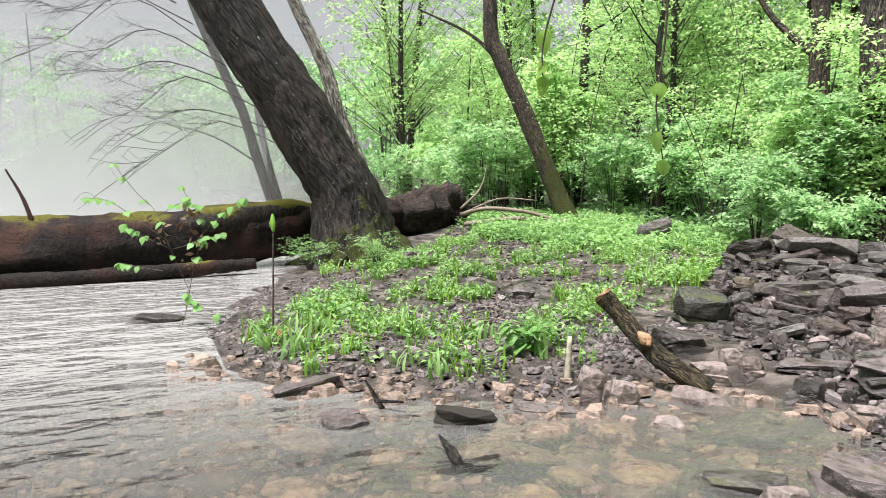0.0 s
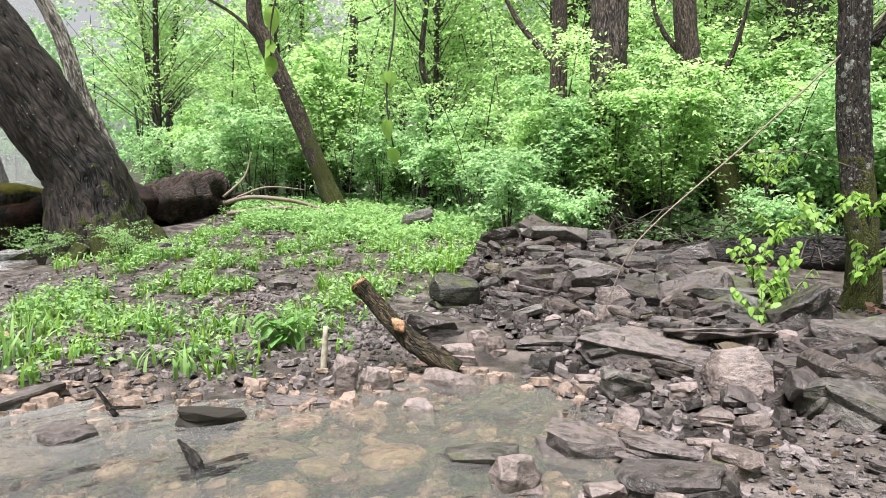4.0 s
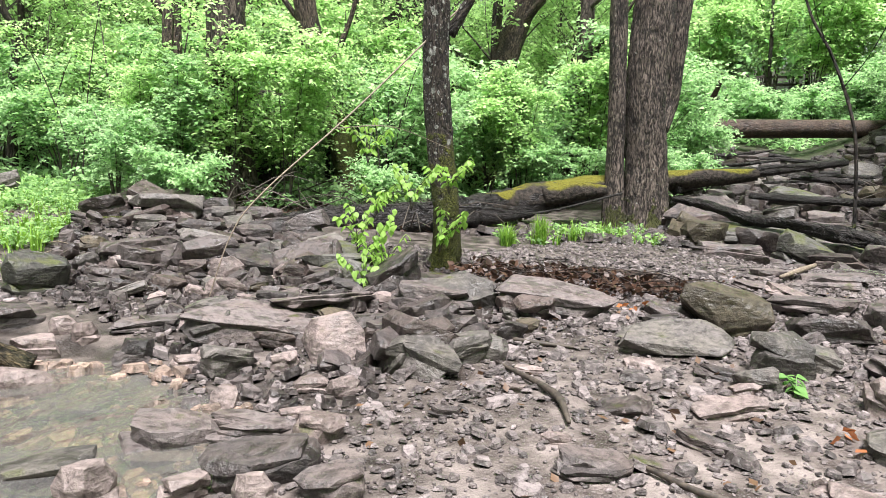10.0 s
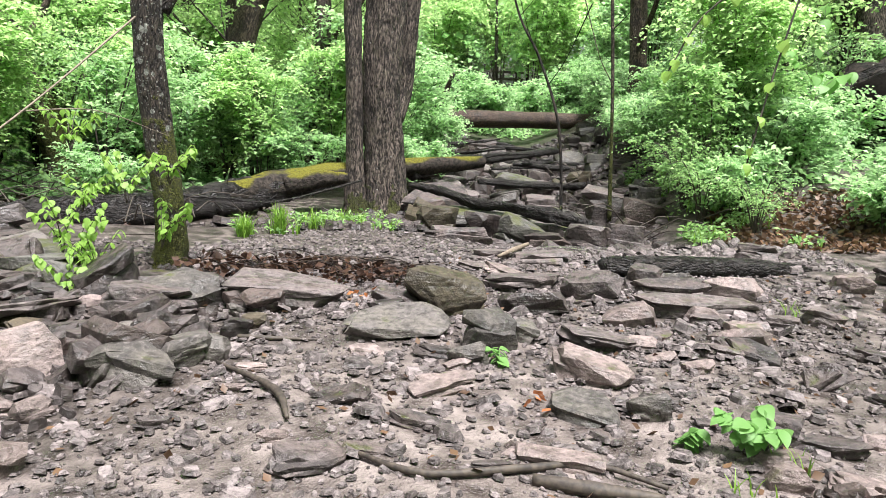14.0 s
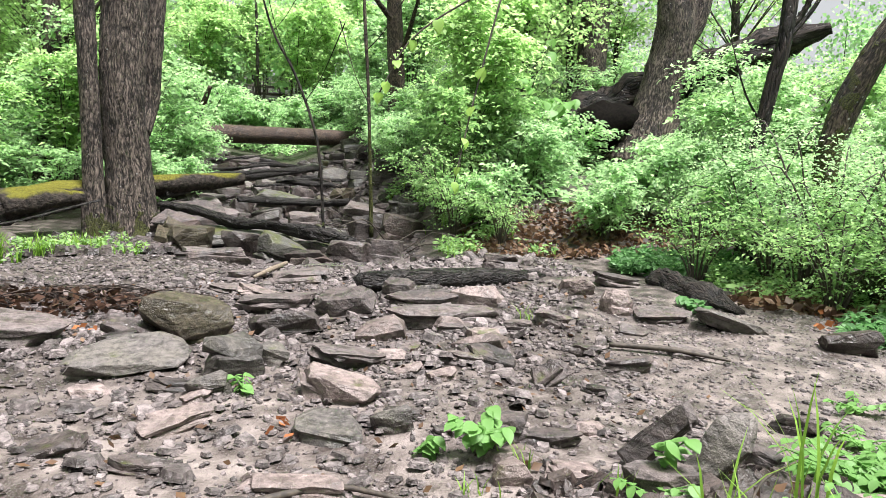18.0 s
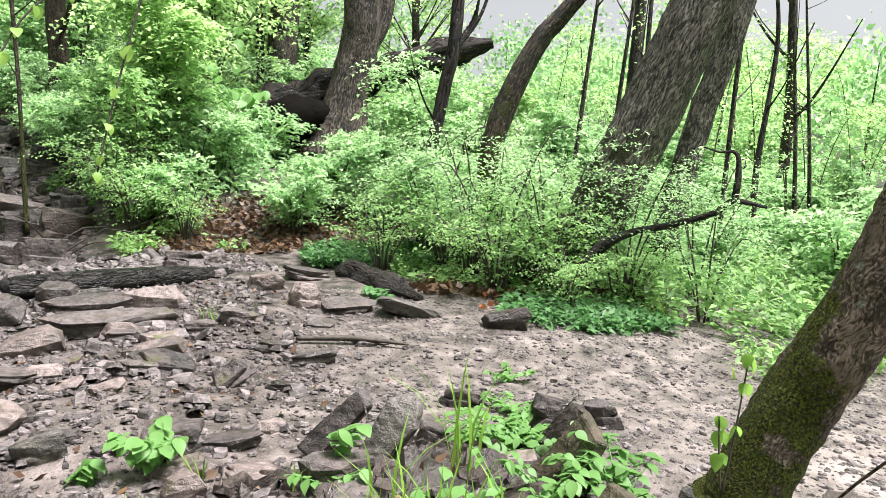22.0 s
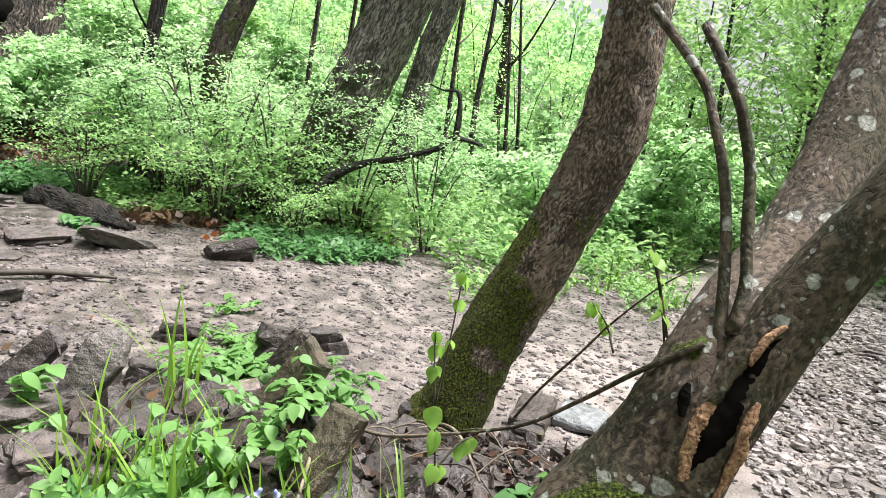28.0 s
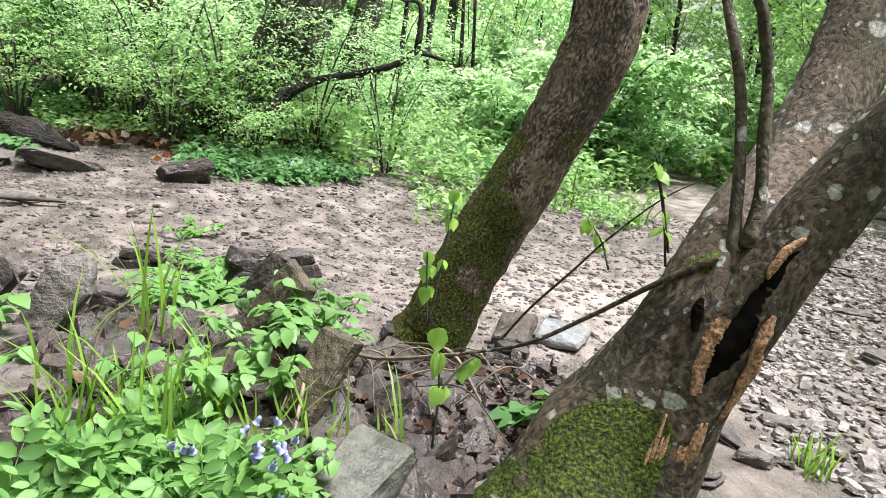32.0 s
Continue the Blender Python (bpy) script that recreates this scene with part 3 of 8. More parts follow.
def sprays(base, way, length, per, leaf, rng, droop=0.5):
    """Leaf places and directions along twigs that leave base and bend over."""
    n = len(base)
    t = (np.arange(per) + 0.5) / per
    curve = base[:, None] + way[:, None] * (length[:, None] * t)[..., None]
    curve[..., 2] -= droop * (length[:, None] * t) ** 2
    side = unit(np.cross(way, [0, 0, 1.0]) + 0.01)
    flip = np.where(np.arange(per) % 2, 1.0, -1.0)
    out = side[:, None] * flip[None, :, None] + 0.55 * way[:, None]
    out = out + 0.12 * rng.standard_normal(out.shape)
    at = curve + 0.015 * rng.standard_normal(curve.shape)
    return at.reshape(-1, 3), unit(out.reshape(-1, 3))


def shrub_mesh(height, spread, twigs, seed, leaf=0.06, material=None, per=12, stem_count=(6, 9)):
    """Stems and crown of an arching bush, its foot at the origin."""
    rng = np.random.default_rng(seed)
    stems, tops = [], []
    for k in range(rng.integers(*stem_count)):
        a = rng.uniform(0, 6.28)
        out = spread * rng.uniform(0.25, 1.0)
        h = height * rng.uniform(0.6, 1.0)
        d = np.array([math.cos(a), math.sin(a)])
        line = [np.r_[d * 0.05, -0.1, 0.02], np.r_[d * out * 0.25, h * 0.5, 0.014], np.r_[d * out * 0.62, h * 0.9, 0.009], np.r_[d * out, h * 0.86, 0.004]]
        stems.append(tube(line, 10, 5, 0.03, seed=seed + k, cap=False))
        tops.append(smooth_line(line, 24)[6:, :3])
    tops = np.concatenate(tops)
    pick = tops[rng.integers(0, len(tops), twigs)] + 0.06 * rng.standard_normal((twigs, 3))
    a = rng.uniform(0, 6.28, twigs)
    way = unit(np.stack([np.cos(a), np.sin(a), rng.uniform(-0.25, 0.75, twigs)], 1) + 0.35 * unit(pick * [1, 1, 0]))
    length = rng.uniform(0.25, 0.75, twigs) * (0.6 + 0.22 * height)
    at, out = sprays(pick, way, length, per, leaf, rng)
    keep = at[:, 2] > 0.06
    at, out = at[keep], out[keep]
    crown_me = mesh_of("crown", *leaves(at, out, leaf, seed, 0.55, 0.25, 0.78), material)
    return [mesh_of("stem", *s, TWIG) for s in stems], crown_me


def place_at(x, y, turn=0.0, size=1.0, sink=0.0, tall=None):
    z = float(ground_height(x, y)) - sink
    return Matrix.Translation((x, y, z)) @ Matrix.Rotation(turn, 4, "Z") @ Matrix.Diagonal((size, size, tall or size, 1))


def inside(poly, x, y):
    hit = False
    for n in range(len(poly)):
        (ax, ay), (bx, by) = poly[n], poly[(n + 1) % len(poly)]
        if (ay > y) != (by > y) and x < ax + (y - ay) * (bx - ax) / (by - ay):
            hit = not hit
    return hit


def scattered(poly, count, gap, seed):
    """Places inside a plan outline, at least gap apart."""
    rng = random.Random(seed)
    xs, ys = [p[0] for p in poly], [p[1] for p in poly]
    out = []
    for _ in range(count * 40):
        x, y = rng.uniform(min(xs), max(xs)), rng.uniform(min(ys), max(ys))
        if inside(poly, x, y) and all((x - a) ** 2 + (y - b) ** 2 > gap * gap for a, b in out):
            out.append((x, y))
            if len(out) >= count:
                break
    return out


# ---- ground and water ----
def grid_mesh(name, xs, ys, heights, material):
    gx, gy = np.meshgrid(xs, ys, indexing="xy")
    verts = np.stack([gx, gy, heights(gx, gy)], -1).reshape(-1, 3)
    nx, ny = len(xs), len(ys)
    i, j = np.meshgrid(np.arange(ny - 1), np.arange(nx - 1), indexing="ij")
    k = i * nx + j
    return mesh_of(name, verts, np.stack([k, k + 1, k + nx + 1, k + nx], -1).reshape(-1, 4), material)


def stretched(lo, a, b, hi, near, far):
    """Grid lines close together from a to b, wider and wider beyond."""
    mid = np.arange(a, b, near)
    steps = np.cumsum(near * 1.12 ** np.arange(1, 90))
    left, right = a - steps, b + steps
    return np.concatenate([[lo], left[left > lo][::-1], mid, right[right < hi], [hi]])


tagged(new("ground", grid_mesh("ground", stretched(-600, -15, 6, 600, 0.09, 2), stretched(-600, -2.6, 11, 600, 0.09, 2), ground_height, SOIL)),
       "damp brown stony soil sloping up into green woods", "ground", kind="structure")
tagged(new("water", grid_mesh("water", np.linspace(-130, -2, 60), np.linspace(-110, 22, 60), lambda x, y: 0 * x, WATER)),
       "shallow rippled creek water running over stones", "water", kind="structure")

tagged(new("side_stream", grid_mesh("side_stream", np.linspace(2.4, 6.4, 30), np.linspace(-7.5, -1.0, 26), lambda x, y: 0 * x + 0.035, WATER)),
       "small clear stream running beside the gravel path", "water", kind="structure")


# ---- trees that stand where they are seen ----
def leaned(line, slim):
    """The line with its radii taken square to a leaning stem, not level."""
    way = np.gradient(np.array(line)[:, :3], axis=0)
    eye = unit(np.array(line)[:, :3] - [0.2, 0.2, 1.6])
    way = way - (way * eye).sum(1)[:, None] * eye
    share = np.clip(np.abs(unit(way)[:, 2]), 0.55, 1) * slim
    return [(a, b, c, r * float(k)) for (a, b, c, r), k in zip(line, share)]


def trunk_tree(name, label, limbs, material, group="", lobes=0.0, sides=18, rings=40, rough=0.045, seed=1, slim=0.0, roots=0):
    """A tree from its trunk line and further limbs, each of (x, y, z, radius) points."""
    x, y, z, _ = limbs[0][0]
    root = thing(name, label, "tree", (x, y, z), group)
    if slim:
        limbs = [leaned(line, slim) for line in limbs]
    for n, line in enumerate(limbs):
        local = [(a - x, b - y, c - z, r) for a, b, c, r in line]
        me = mesh_of("trunk" if n == 0 else "limb", *tube(local, rings if n == 0 else 24, sides if n == 0 else 12, rough, lobes if n == 0 else 0, seed + n), material)
        part_of("trunk" if n == 0 else "limb", me, root)
    r, rng = limbs[0][0][3], random.Random(seed)
    for k in range(roots):
        a = (k + rng.uniform(-0.25, 0.25)) * 6.28 / roots
        c, d, reach = math.cos(a), math.sin(a), r * rng.uniform(1.7, 2.5)
        part_of("root", mesh_of("root", *tube([(c * r * 0.45, d * r * 0.45, r * 0.75, r * 0.22), (c * r * 0.95, d * r * 0.95, r * 0.25, r * 0.2), (c * reach, d * reach, -0.08, r * 0.1)], 10, 10, 0.12, 0, seed + k), material), root)
    return root


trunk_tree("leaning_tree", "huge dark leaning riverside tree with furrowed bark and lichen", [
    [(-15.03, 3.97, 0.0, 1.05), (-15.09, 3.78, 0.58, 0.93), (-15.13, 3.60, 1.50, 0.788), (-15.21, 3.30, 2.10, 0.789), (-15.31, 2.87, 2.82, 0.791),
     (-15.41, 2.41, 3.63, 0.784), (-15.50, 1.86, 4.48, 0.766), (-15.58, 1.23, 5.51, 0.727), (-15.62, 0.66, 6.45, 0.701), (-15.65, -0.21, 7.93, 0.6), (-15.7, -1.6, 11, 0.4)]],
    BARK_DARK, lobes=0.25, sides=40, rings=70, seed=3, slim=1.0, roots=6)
trunk_tree("sycamore", "slender pale sycamore leaning over the misty river bank", [
    [(-24.4, 3.9, 0.1, 0.186), (-24.44, 3.56, 1.26, 0.16), (-24.51, 3.1, 2.82, 0.16), (-24.57, 2.69, 4.31, 0.161), (-24.63, 2.1, 5.67, 0.15), (-24.69, 1.44, 7.17, 0.139), (-24.72, 0.4, 10, 0.074)],
    [(-24.5, 3.2, 2.6, 0.031), (-24.2, 1.6, 3.5, 0.022), (-23.6, -0.4, 3.8, 0.012), (-23, -2.4, 3.4, 0.005)]], BARK_FAR, seed=4)
trunk_tree("sycamore", "slender grey tree on the misty river bank", [
    [(-26.37, 4.5, 0, 0.155), (-26.37, 4.14, 1.28, 0.146), (-26.45, 3.69, 3.14, 0.133), (-26.48, 3.43, 4.96, 0.121), (-26.49, 3.39, 7.37, 0.109), (-26.5, 3.4, 11, 0.062)]], BARK_FAR, seed=5)
trunk_tree("sycamore", "pale flaking sycamore trunk behind the leaning tree", [
    [(-19.8, 6.1, 0.3, 0.27), (-19.93, 5.38, 2.3, 0.223), (-20.1, 4.78, 3.91, 0.2), (-20.19, 4.42, 5.17, 0.189), (-20.37, 3.61, 7, 0.167), (-20.6, 2.4, 10, 0.112)]], BARK_PALE, seed=6)
trunk_tree("woodland_tree", "curved brown tree leaning back above the green meadow", [
    [(-16.37, 10.17, 0.7, 0.44), (-16.58, 9.84, 1.62, 0.326), (-16.83, 9.45, 2.77, 0.312), (-17.06, 9.05, 3.91, 0.313), (-17.36, 8.52, 5.27, 0.285), (-17.48, 8.29, 6.17, 0.256), (-17.4, 8.3, 10, 0.15)],
    [(-17.3, 8.6, 5.0, 0.14), (-17.9, 7.9, 5.9, 0.1), (-18.5, 6.6, 6.6, 0.05)]], BARK_BROWN, lobes=0.3, seed=7, slim=0.8)
trunk_tree("woodland_tree", "mossy grey tree curving up out of dense shrubs", [
    [(-7.6, 15.4, 0.4, 0.8), (-7.90, 15.36, 1.09, 0.60), (-8.24, 15.19, 2.09, 0.436), (-8.64, 14.99, 3.08, 0.353), (-8.88, 14.86, 4.33, 0.342), (-9.07, 14.75, 5.63, 0.333), (-9.3, 14.6, 10, 0.2)],
    [(-8.7, 14.95, 3.3, 0.14), (-8.1, 15.0, 4.3, 0.09), (-7.7, 15.0, 5.6, 0.05), (-7.6, 15.1, 7.5, 0.02)],
    [(-8.9, 14.85, 4.4, 0.12), (-9.6, 14.6, 5.4, 0.08), (-10.0, 14.5, 7.0, 0.03)]], BARK_BROWN, lobes=0.4, seed=8, slim=0.78, roots=5)
trunk_tree("woodland_tree", "stout grey furrowed tree rising from the shrubs", [
    [(-9.1, 12.2, 0.3, 0.6), (-9.15, 12.2, 1.5, 0.44), (-9.25, 12.15, 3.8, 0.39), (-9.35, 12.2, 6, 0.36), (-9.6, 12.3, 11, 0.25)]], BARK_GREY, lobes=0.3, sides=30, rings=50, seed=113, roots=4)
trunk_tree("woodland_tree", "slim brown tree rising from the shrubs", [
    [(-10.4, 12.0, 0.3, 0.26), (-10.45, 12.03, 2.5, 0.2), (-10.5, 12.05, 4.4, 0.18), (-10.6, 12.1, 9, 0.1)], [(-10.5, 12.05, 4.2, 0.09), (-11.3, 11.6, 5.2, 0.06), (-11.9, 11.2, 6.6, 0.03)]], BARK_BROWN, lobes=0.2, sides=20, seed=114)
trunk_tree("tree_stump", "broken grey stump among dense shrubs", [[(-9.41, 13.98, 0.4, 0.62), (-9.41, 13.98, 1.23, 0.512), (-9.47, 13.94, 2.16, 0.423), (-9.53, 13.90, 2.95, 0.38)]], BARK_GREY, lobes=0.3, seed=9, rough=0.08)
trunk_tree("lichen_tree", "slim tree with pale lichen and a mossy foot among stones", [
    [(-3.06, 7.81, 0.12, 0.235), (-3.05, 7.81, 0.35, 0.19), (-3.03, 7.82, 0.60, 0.165), (-3.07, 7.81, 1.13, 0.158), (-3.16, 7.78, 1.85, 0.154), (-3.23, 7.75, 2.62, 0.155), (-3.25, 7.74, 3.37, 0.15), (-3.34, 7.71, 4.10, 0.14), (-3.5, 7.6, 7, 0.08)],
    [(-3.10, 7.80, 3.0, 0.07), (-2.75, 7.85, 3.7, 0.05), (-2.6, 7.9, 4.6, 0.03)]], BARK_LICHEN, lobes=0.35, sides=24, rings=60, seed=10, roots=4)
trunk_tree("double_trunk_tree", "stout grey furrowed tree with fused trunks and mossy foot", [
    [(-1.04, 15.47, 0.05, 0.640), (-1.03, 15.47, 0.52, 0.512), (-1.08, 15.47, 1.52, 0.435), (-1.18, 15.46, 2.76, 0.416), (-1.18, 15.46, 3.97, 0.420), (-1.16, 15.46, 5.16, 0.415), (-1.17, 15.46, 6.55, 0.392), (-1.17, 15.5, 11, 0.240)],
    [(-1.64, 15.24, 0.05, 0.324), (-1.71, 15.23, 1.14, 0.210), (-1.76, 15.23, 2.73, 0.180), (-1.82, 15.22, 3.92, 0.182), (-1.87, 15.22, 5.09, 0.185), (-2, 15.2, 9, 0.120)],
    [(-0.9, 15.6, 2.4, 0.2), (-0.73, 15.78, 3.04, 0.18), (-0.67, 15.78, 4.15, 0.196), (-0.60, 15.78, 5.00, 0.185), (-0.4, 15.8, 8, 0.1)]], BARK_GREY, lobes=0.3, sides=36, rings=70, seed=11, roots=6)
trunk_tree("woodland_tree", "large mossy tree on the bank above a hollow log", [
    [(11.3, 15.4, 2.3, 1.1), (11.43, 15.33, 3.14, 0.92), (11.54, 15.24, 4.05, 0.697), (11.74, 15.09, 5.26, 0.624), (11.80, 15.04, 6.29, 0.615), (11.80, 15.04, 7.46, 0.591), (11.8, 15, 12, 0.4)],
    [(11.9, 15.0, 5.2, 0.3), (12.4, 14.8, 6.4, 0.25), (12.6, 14.7, 9, 0.15)]], BARK_GREY, lobes=0.35, sides=30, seed=12, slim=0.82, roots=4)
trunk_tree("thin_tree", "thin dark tree with hanging vines on the bank", [
    [(8.36, 8.75, 0.45, 0.16), (8.39, 8.72, 1.51, 0.129), (8.42, 8.69, 2.36, 0.139), (8.54, 8.57, 3.48, 0.141), (8.63, 8.48, 4.38, 0.143), (8.7, 8.4, 7.5, 0.08)],
    [(8.6, 8.5, 4.0, 0.06), (9.0, 8.2, 4.8, 0.04), (9.2, 8.0, 6.2, 0.015)],
    [(8.46, 8.66, 2.8, 0.03), (8.1, 8.7, 3.3, 0.02), (7.8, 8.8, 4.2, 0.008)]], BARK_DARK, seed=13, slim=0.8, roots=3)
trunk_tree("leaning_tree", "slim mossy tree leaning over the shrubs", [
    [(8.0, 7.2, 0.4, 0.26), (8.11, 7.11, 1.66, 0.225), (8.11, 7.11, 2.15, 0.221), (8.20, 7.00, 2.80, 0.245), (8.37, 6.79, 3.51, 0.251), (8.54, 6.57, 4.04, 0.245), (8.74, 6.29, 4.46, 0.238), (9.3, 5.4, 5.8, 0.19), (10.2, 4.3, 8, 0.1)]], BARK_BROWN, lobes=0.2, sides=24, seed=14, slim=0.74, roots=4)
trunk_tree("leaning_tree", "massive leaning tree with furrowed bark and a mossy side", [
    [(7.7, 5.8, 0.3, 0.72), (7.89, 5.50, 0.72, 0.57), (8.06, 5.24, 1.18, 0.472), (8.23, 4.96, 1.90, 0.440), (8.37, 4.71, 2.60, 0.426), (8.50, 4.47, 3.28, 0.430), (8.60, 4.26, 3.87, 0.436), (8.69, 4.07, 4.38, 0.425), (8.80, 3.82, 5.15, 0.398), (9.0, 3.3, 8, 0.25)],
    [(10.3, 5.4, 0.3, 0.26), (10.49, 4.95, 2.75, 0.210), (10.57, 4.77, 3.47, 0.212), (10.64, 4.60, 4.08, 0.204), (10.70, 4.45, 4.78, 0.197), (10.9, 4.0, 7, 0.13)]], BARK_ASH, lobes=0.3, sides=36, rings=60, seed=15, slim=1.0, roots=5)
trunk_tree("mossy_tree", "leaning tree with patches of deep green moss beside the path", [
    [(3.31, 1.46, -0.05, 0.31), (3.35, 1.36, 0.16, 0.265), (3.38, 1.31, 0.25, 0.25), (3.42, 1.21, 0.54, 0.222), (3.46, 1.10, 0.81, 0.215), (3.48, 1.00, 1.02, 0.208), (3.51, 0.90, 1.25, 0.195), (3.53, 0.80, 1.50, 0.191), (3.54, 0.72, 1.76, 0.182), (3.55, 0.69, 2.04, 0.177), (3.55, 0.67, 2.28, 0.176), (3.55, 0.65, 2.57, 0.174), (3.56, 0.60, 2.91, 0.164), (3.6, 0.4, 4.5, 0.12), (3.6, 0.1, 7, 0.06)]],
    BARK_MOSSY, lobes=0.12, sides=40, rings=90, seed=16, slim=0.88, roots=5)
split_tree = trunk_tree("split_tree", "grey multi-stemmed tree with split bark and orange torn wood", [
    [(2.150, 0.410, 0.130, 0.360), (2.200, 0.400, 0.230, 0.300), (2.270, 0.365, 0.460, 0.220), (2.330, 0.255, 0.700, 0.172), (2.380, 0.145, 0.960, 0.155), (2.550, 0.050, 1.160, 0.150), (2.790, -0.075, 1.360, 0.142), (2.980, -0.185, 1.640, 0.136), (3.160, -0.265, 1.960, 0.132), (3.300, -0.345, 2.280, 0.126), (3.42, -0.43, 2.65, 0.12)],
    [(2.180, 0.300, 0.170, 0.240), (2.190, 0.280, 0.280, 0.200), (2.220, 0.215, 0.480, 0.155), (2.240, 0.15, 0.700, 0.125), (2.280, 0.030, 0.990, 0.108), (2.330, -0.070, 1.220, 0.108), (2.350, -0.210, 1.480, 0.106), (2.360, -0.335, 1.690, 0.103), (2.400, -0.520, 2.030, 0.098), (2.43, -0.68, 2.35, 0.09)],
    [(2.310, 0.100, 1.060, 0.045), (2.330, 0.120, 1.140, 0.022), (2.410, 0.140, 1.360, 0.018), (2.470, 0.180, 1.590, 0.017), (2.520, 0.240, 1.770, 0.016), (2.580, 0.300, 1.910, 0.016), (2.670, 0.500, 2.150, 0.018)],
    [(2.310, 0.070, 1.130, 0.040), (2.360, 0.070, 1.280, 0.020), (2.410, 0.090, 1.440, 0.019), (2.460, 0.110, 1.620, 0.018), (2.470, 0.150, 1.760, 0.018), (2.470, 0.180, 1.840, 0.017), (2.530, 0.310, 2.070, 0.018)],
    [(2.270, 0.160, 1.100, 0.013), (2.280, 0.330, 0.970, 0.009), (2.320, 0.500, 0.820, 0.0075), (2.360, 0.690, 0.670, 0.007), (2.360, 0.910, 0.580, 0.005)],
    [(3.030, 0.890, 0.410, 0.006), (3.000, 0.780, 0.590, 0.006), (2.970, 0.630, 0.790, 0.0055), (2.920, 0.500, 0.970, 0.0045), (2.880, 0.320, 1.170, 0.003), (2.770, 0.150, 1.300, 0.002)],
    [(2.680, 0.280, 1.000, 0.005), (2.680, 0.330, 1.170, 0.006), (2.680, 0.380, 1.330, 0.004)]],
    BARK_SMOOTH, lobes=0.1, sides=36, rings=60, seed=17, rough=0.03)
fallen_limb = trunk_tree("fallen_limb", "dark forked limb sticking out from the leaning tree", [
    [(6.96, 4.73, 0.5, 0.124), (7.11, 4.49, 1.04, 0.110), (7.30, 4.16, 1.29, 0.089), (7.51, 3.76, 1.41, 0.082), (7.69, 3.37, 1.57, 0.076), (7.77, 3.18, 1.72, 0.069), (7.88, 2.86, 1.67, 0.035)],
    [(7.77, 3.18, 1.70, 0.048), (7.77, 3.16, 2.01, 0.038), (7.76, 3.20, 2.25, 0.034), (7.69, 3.37, 2.26, 0.024), (7.61, 3.56, 2.33, 0.015)]], ROTTEN, seed=18, slim=0.9)

WOODS = "woodland trees"
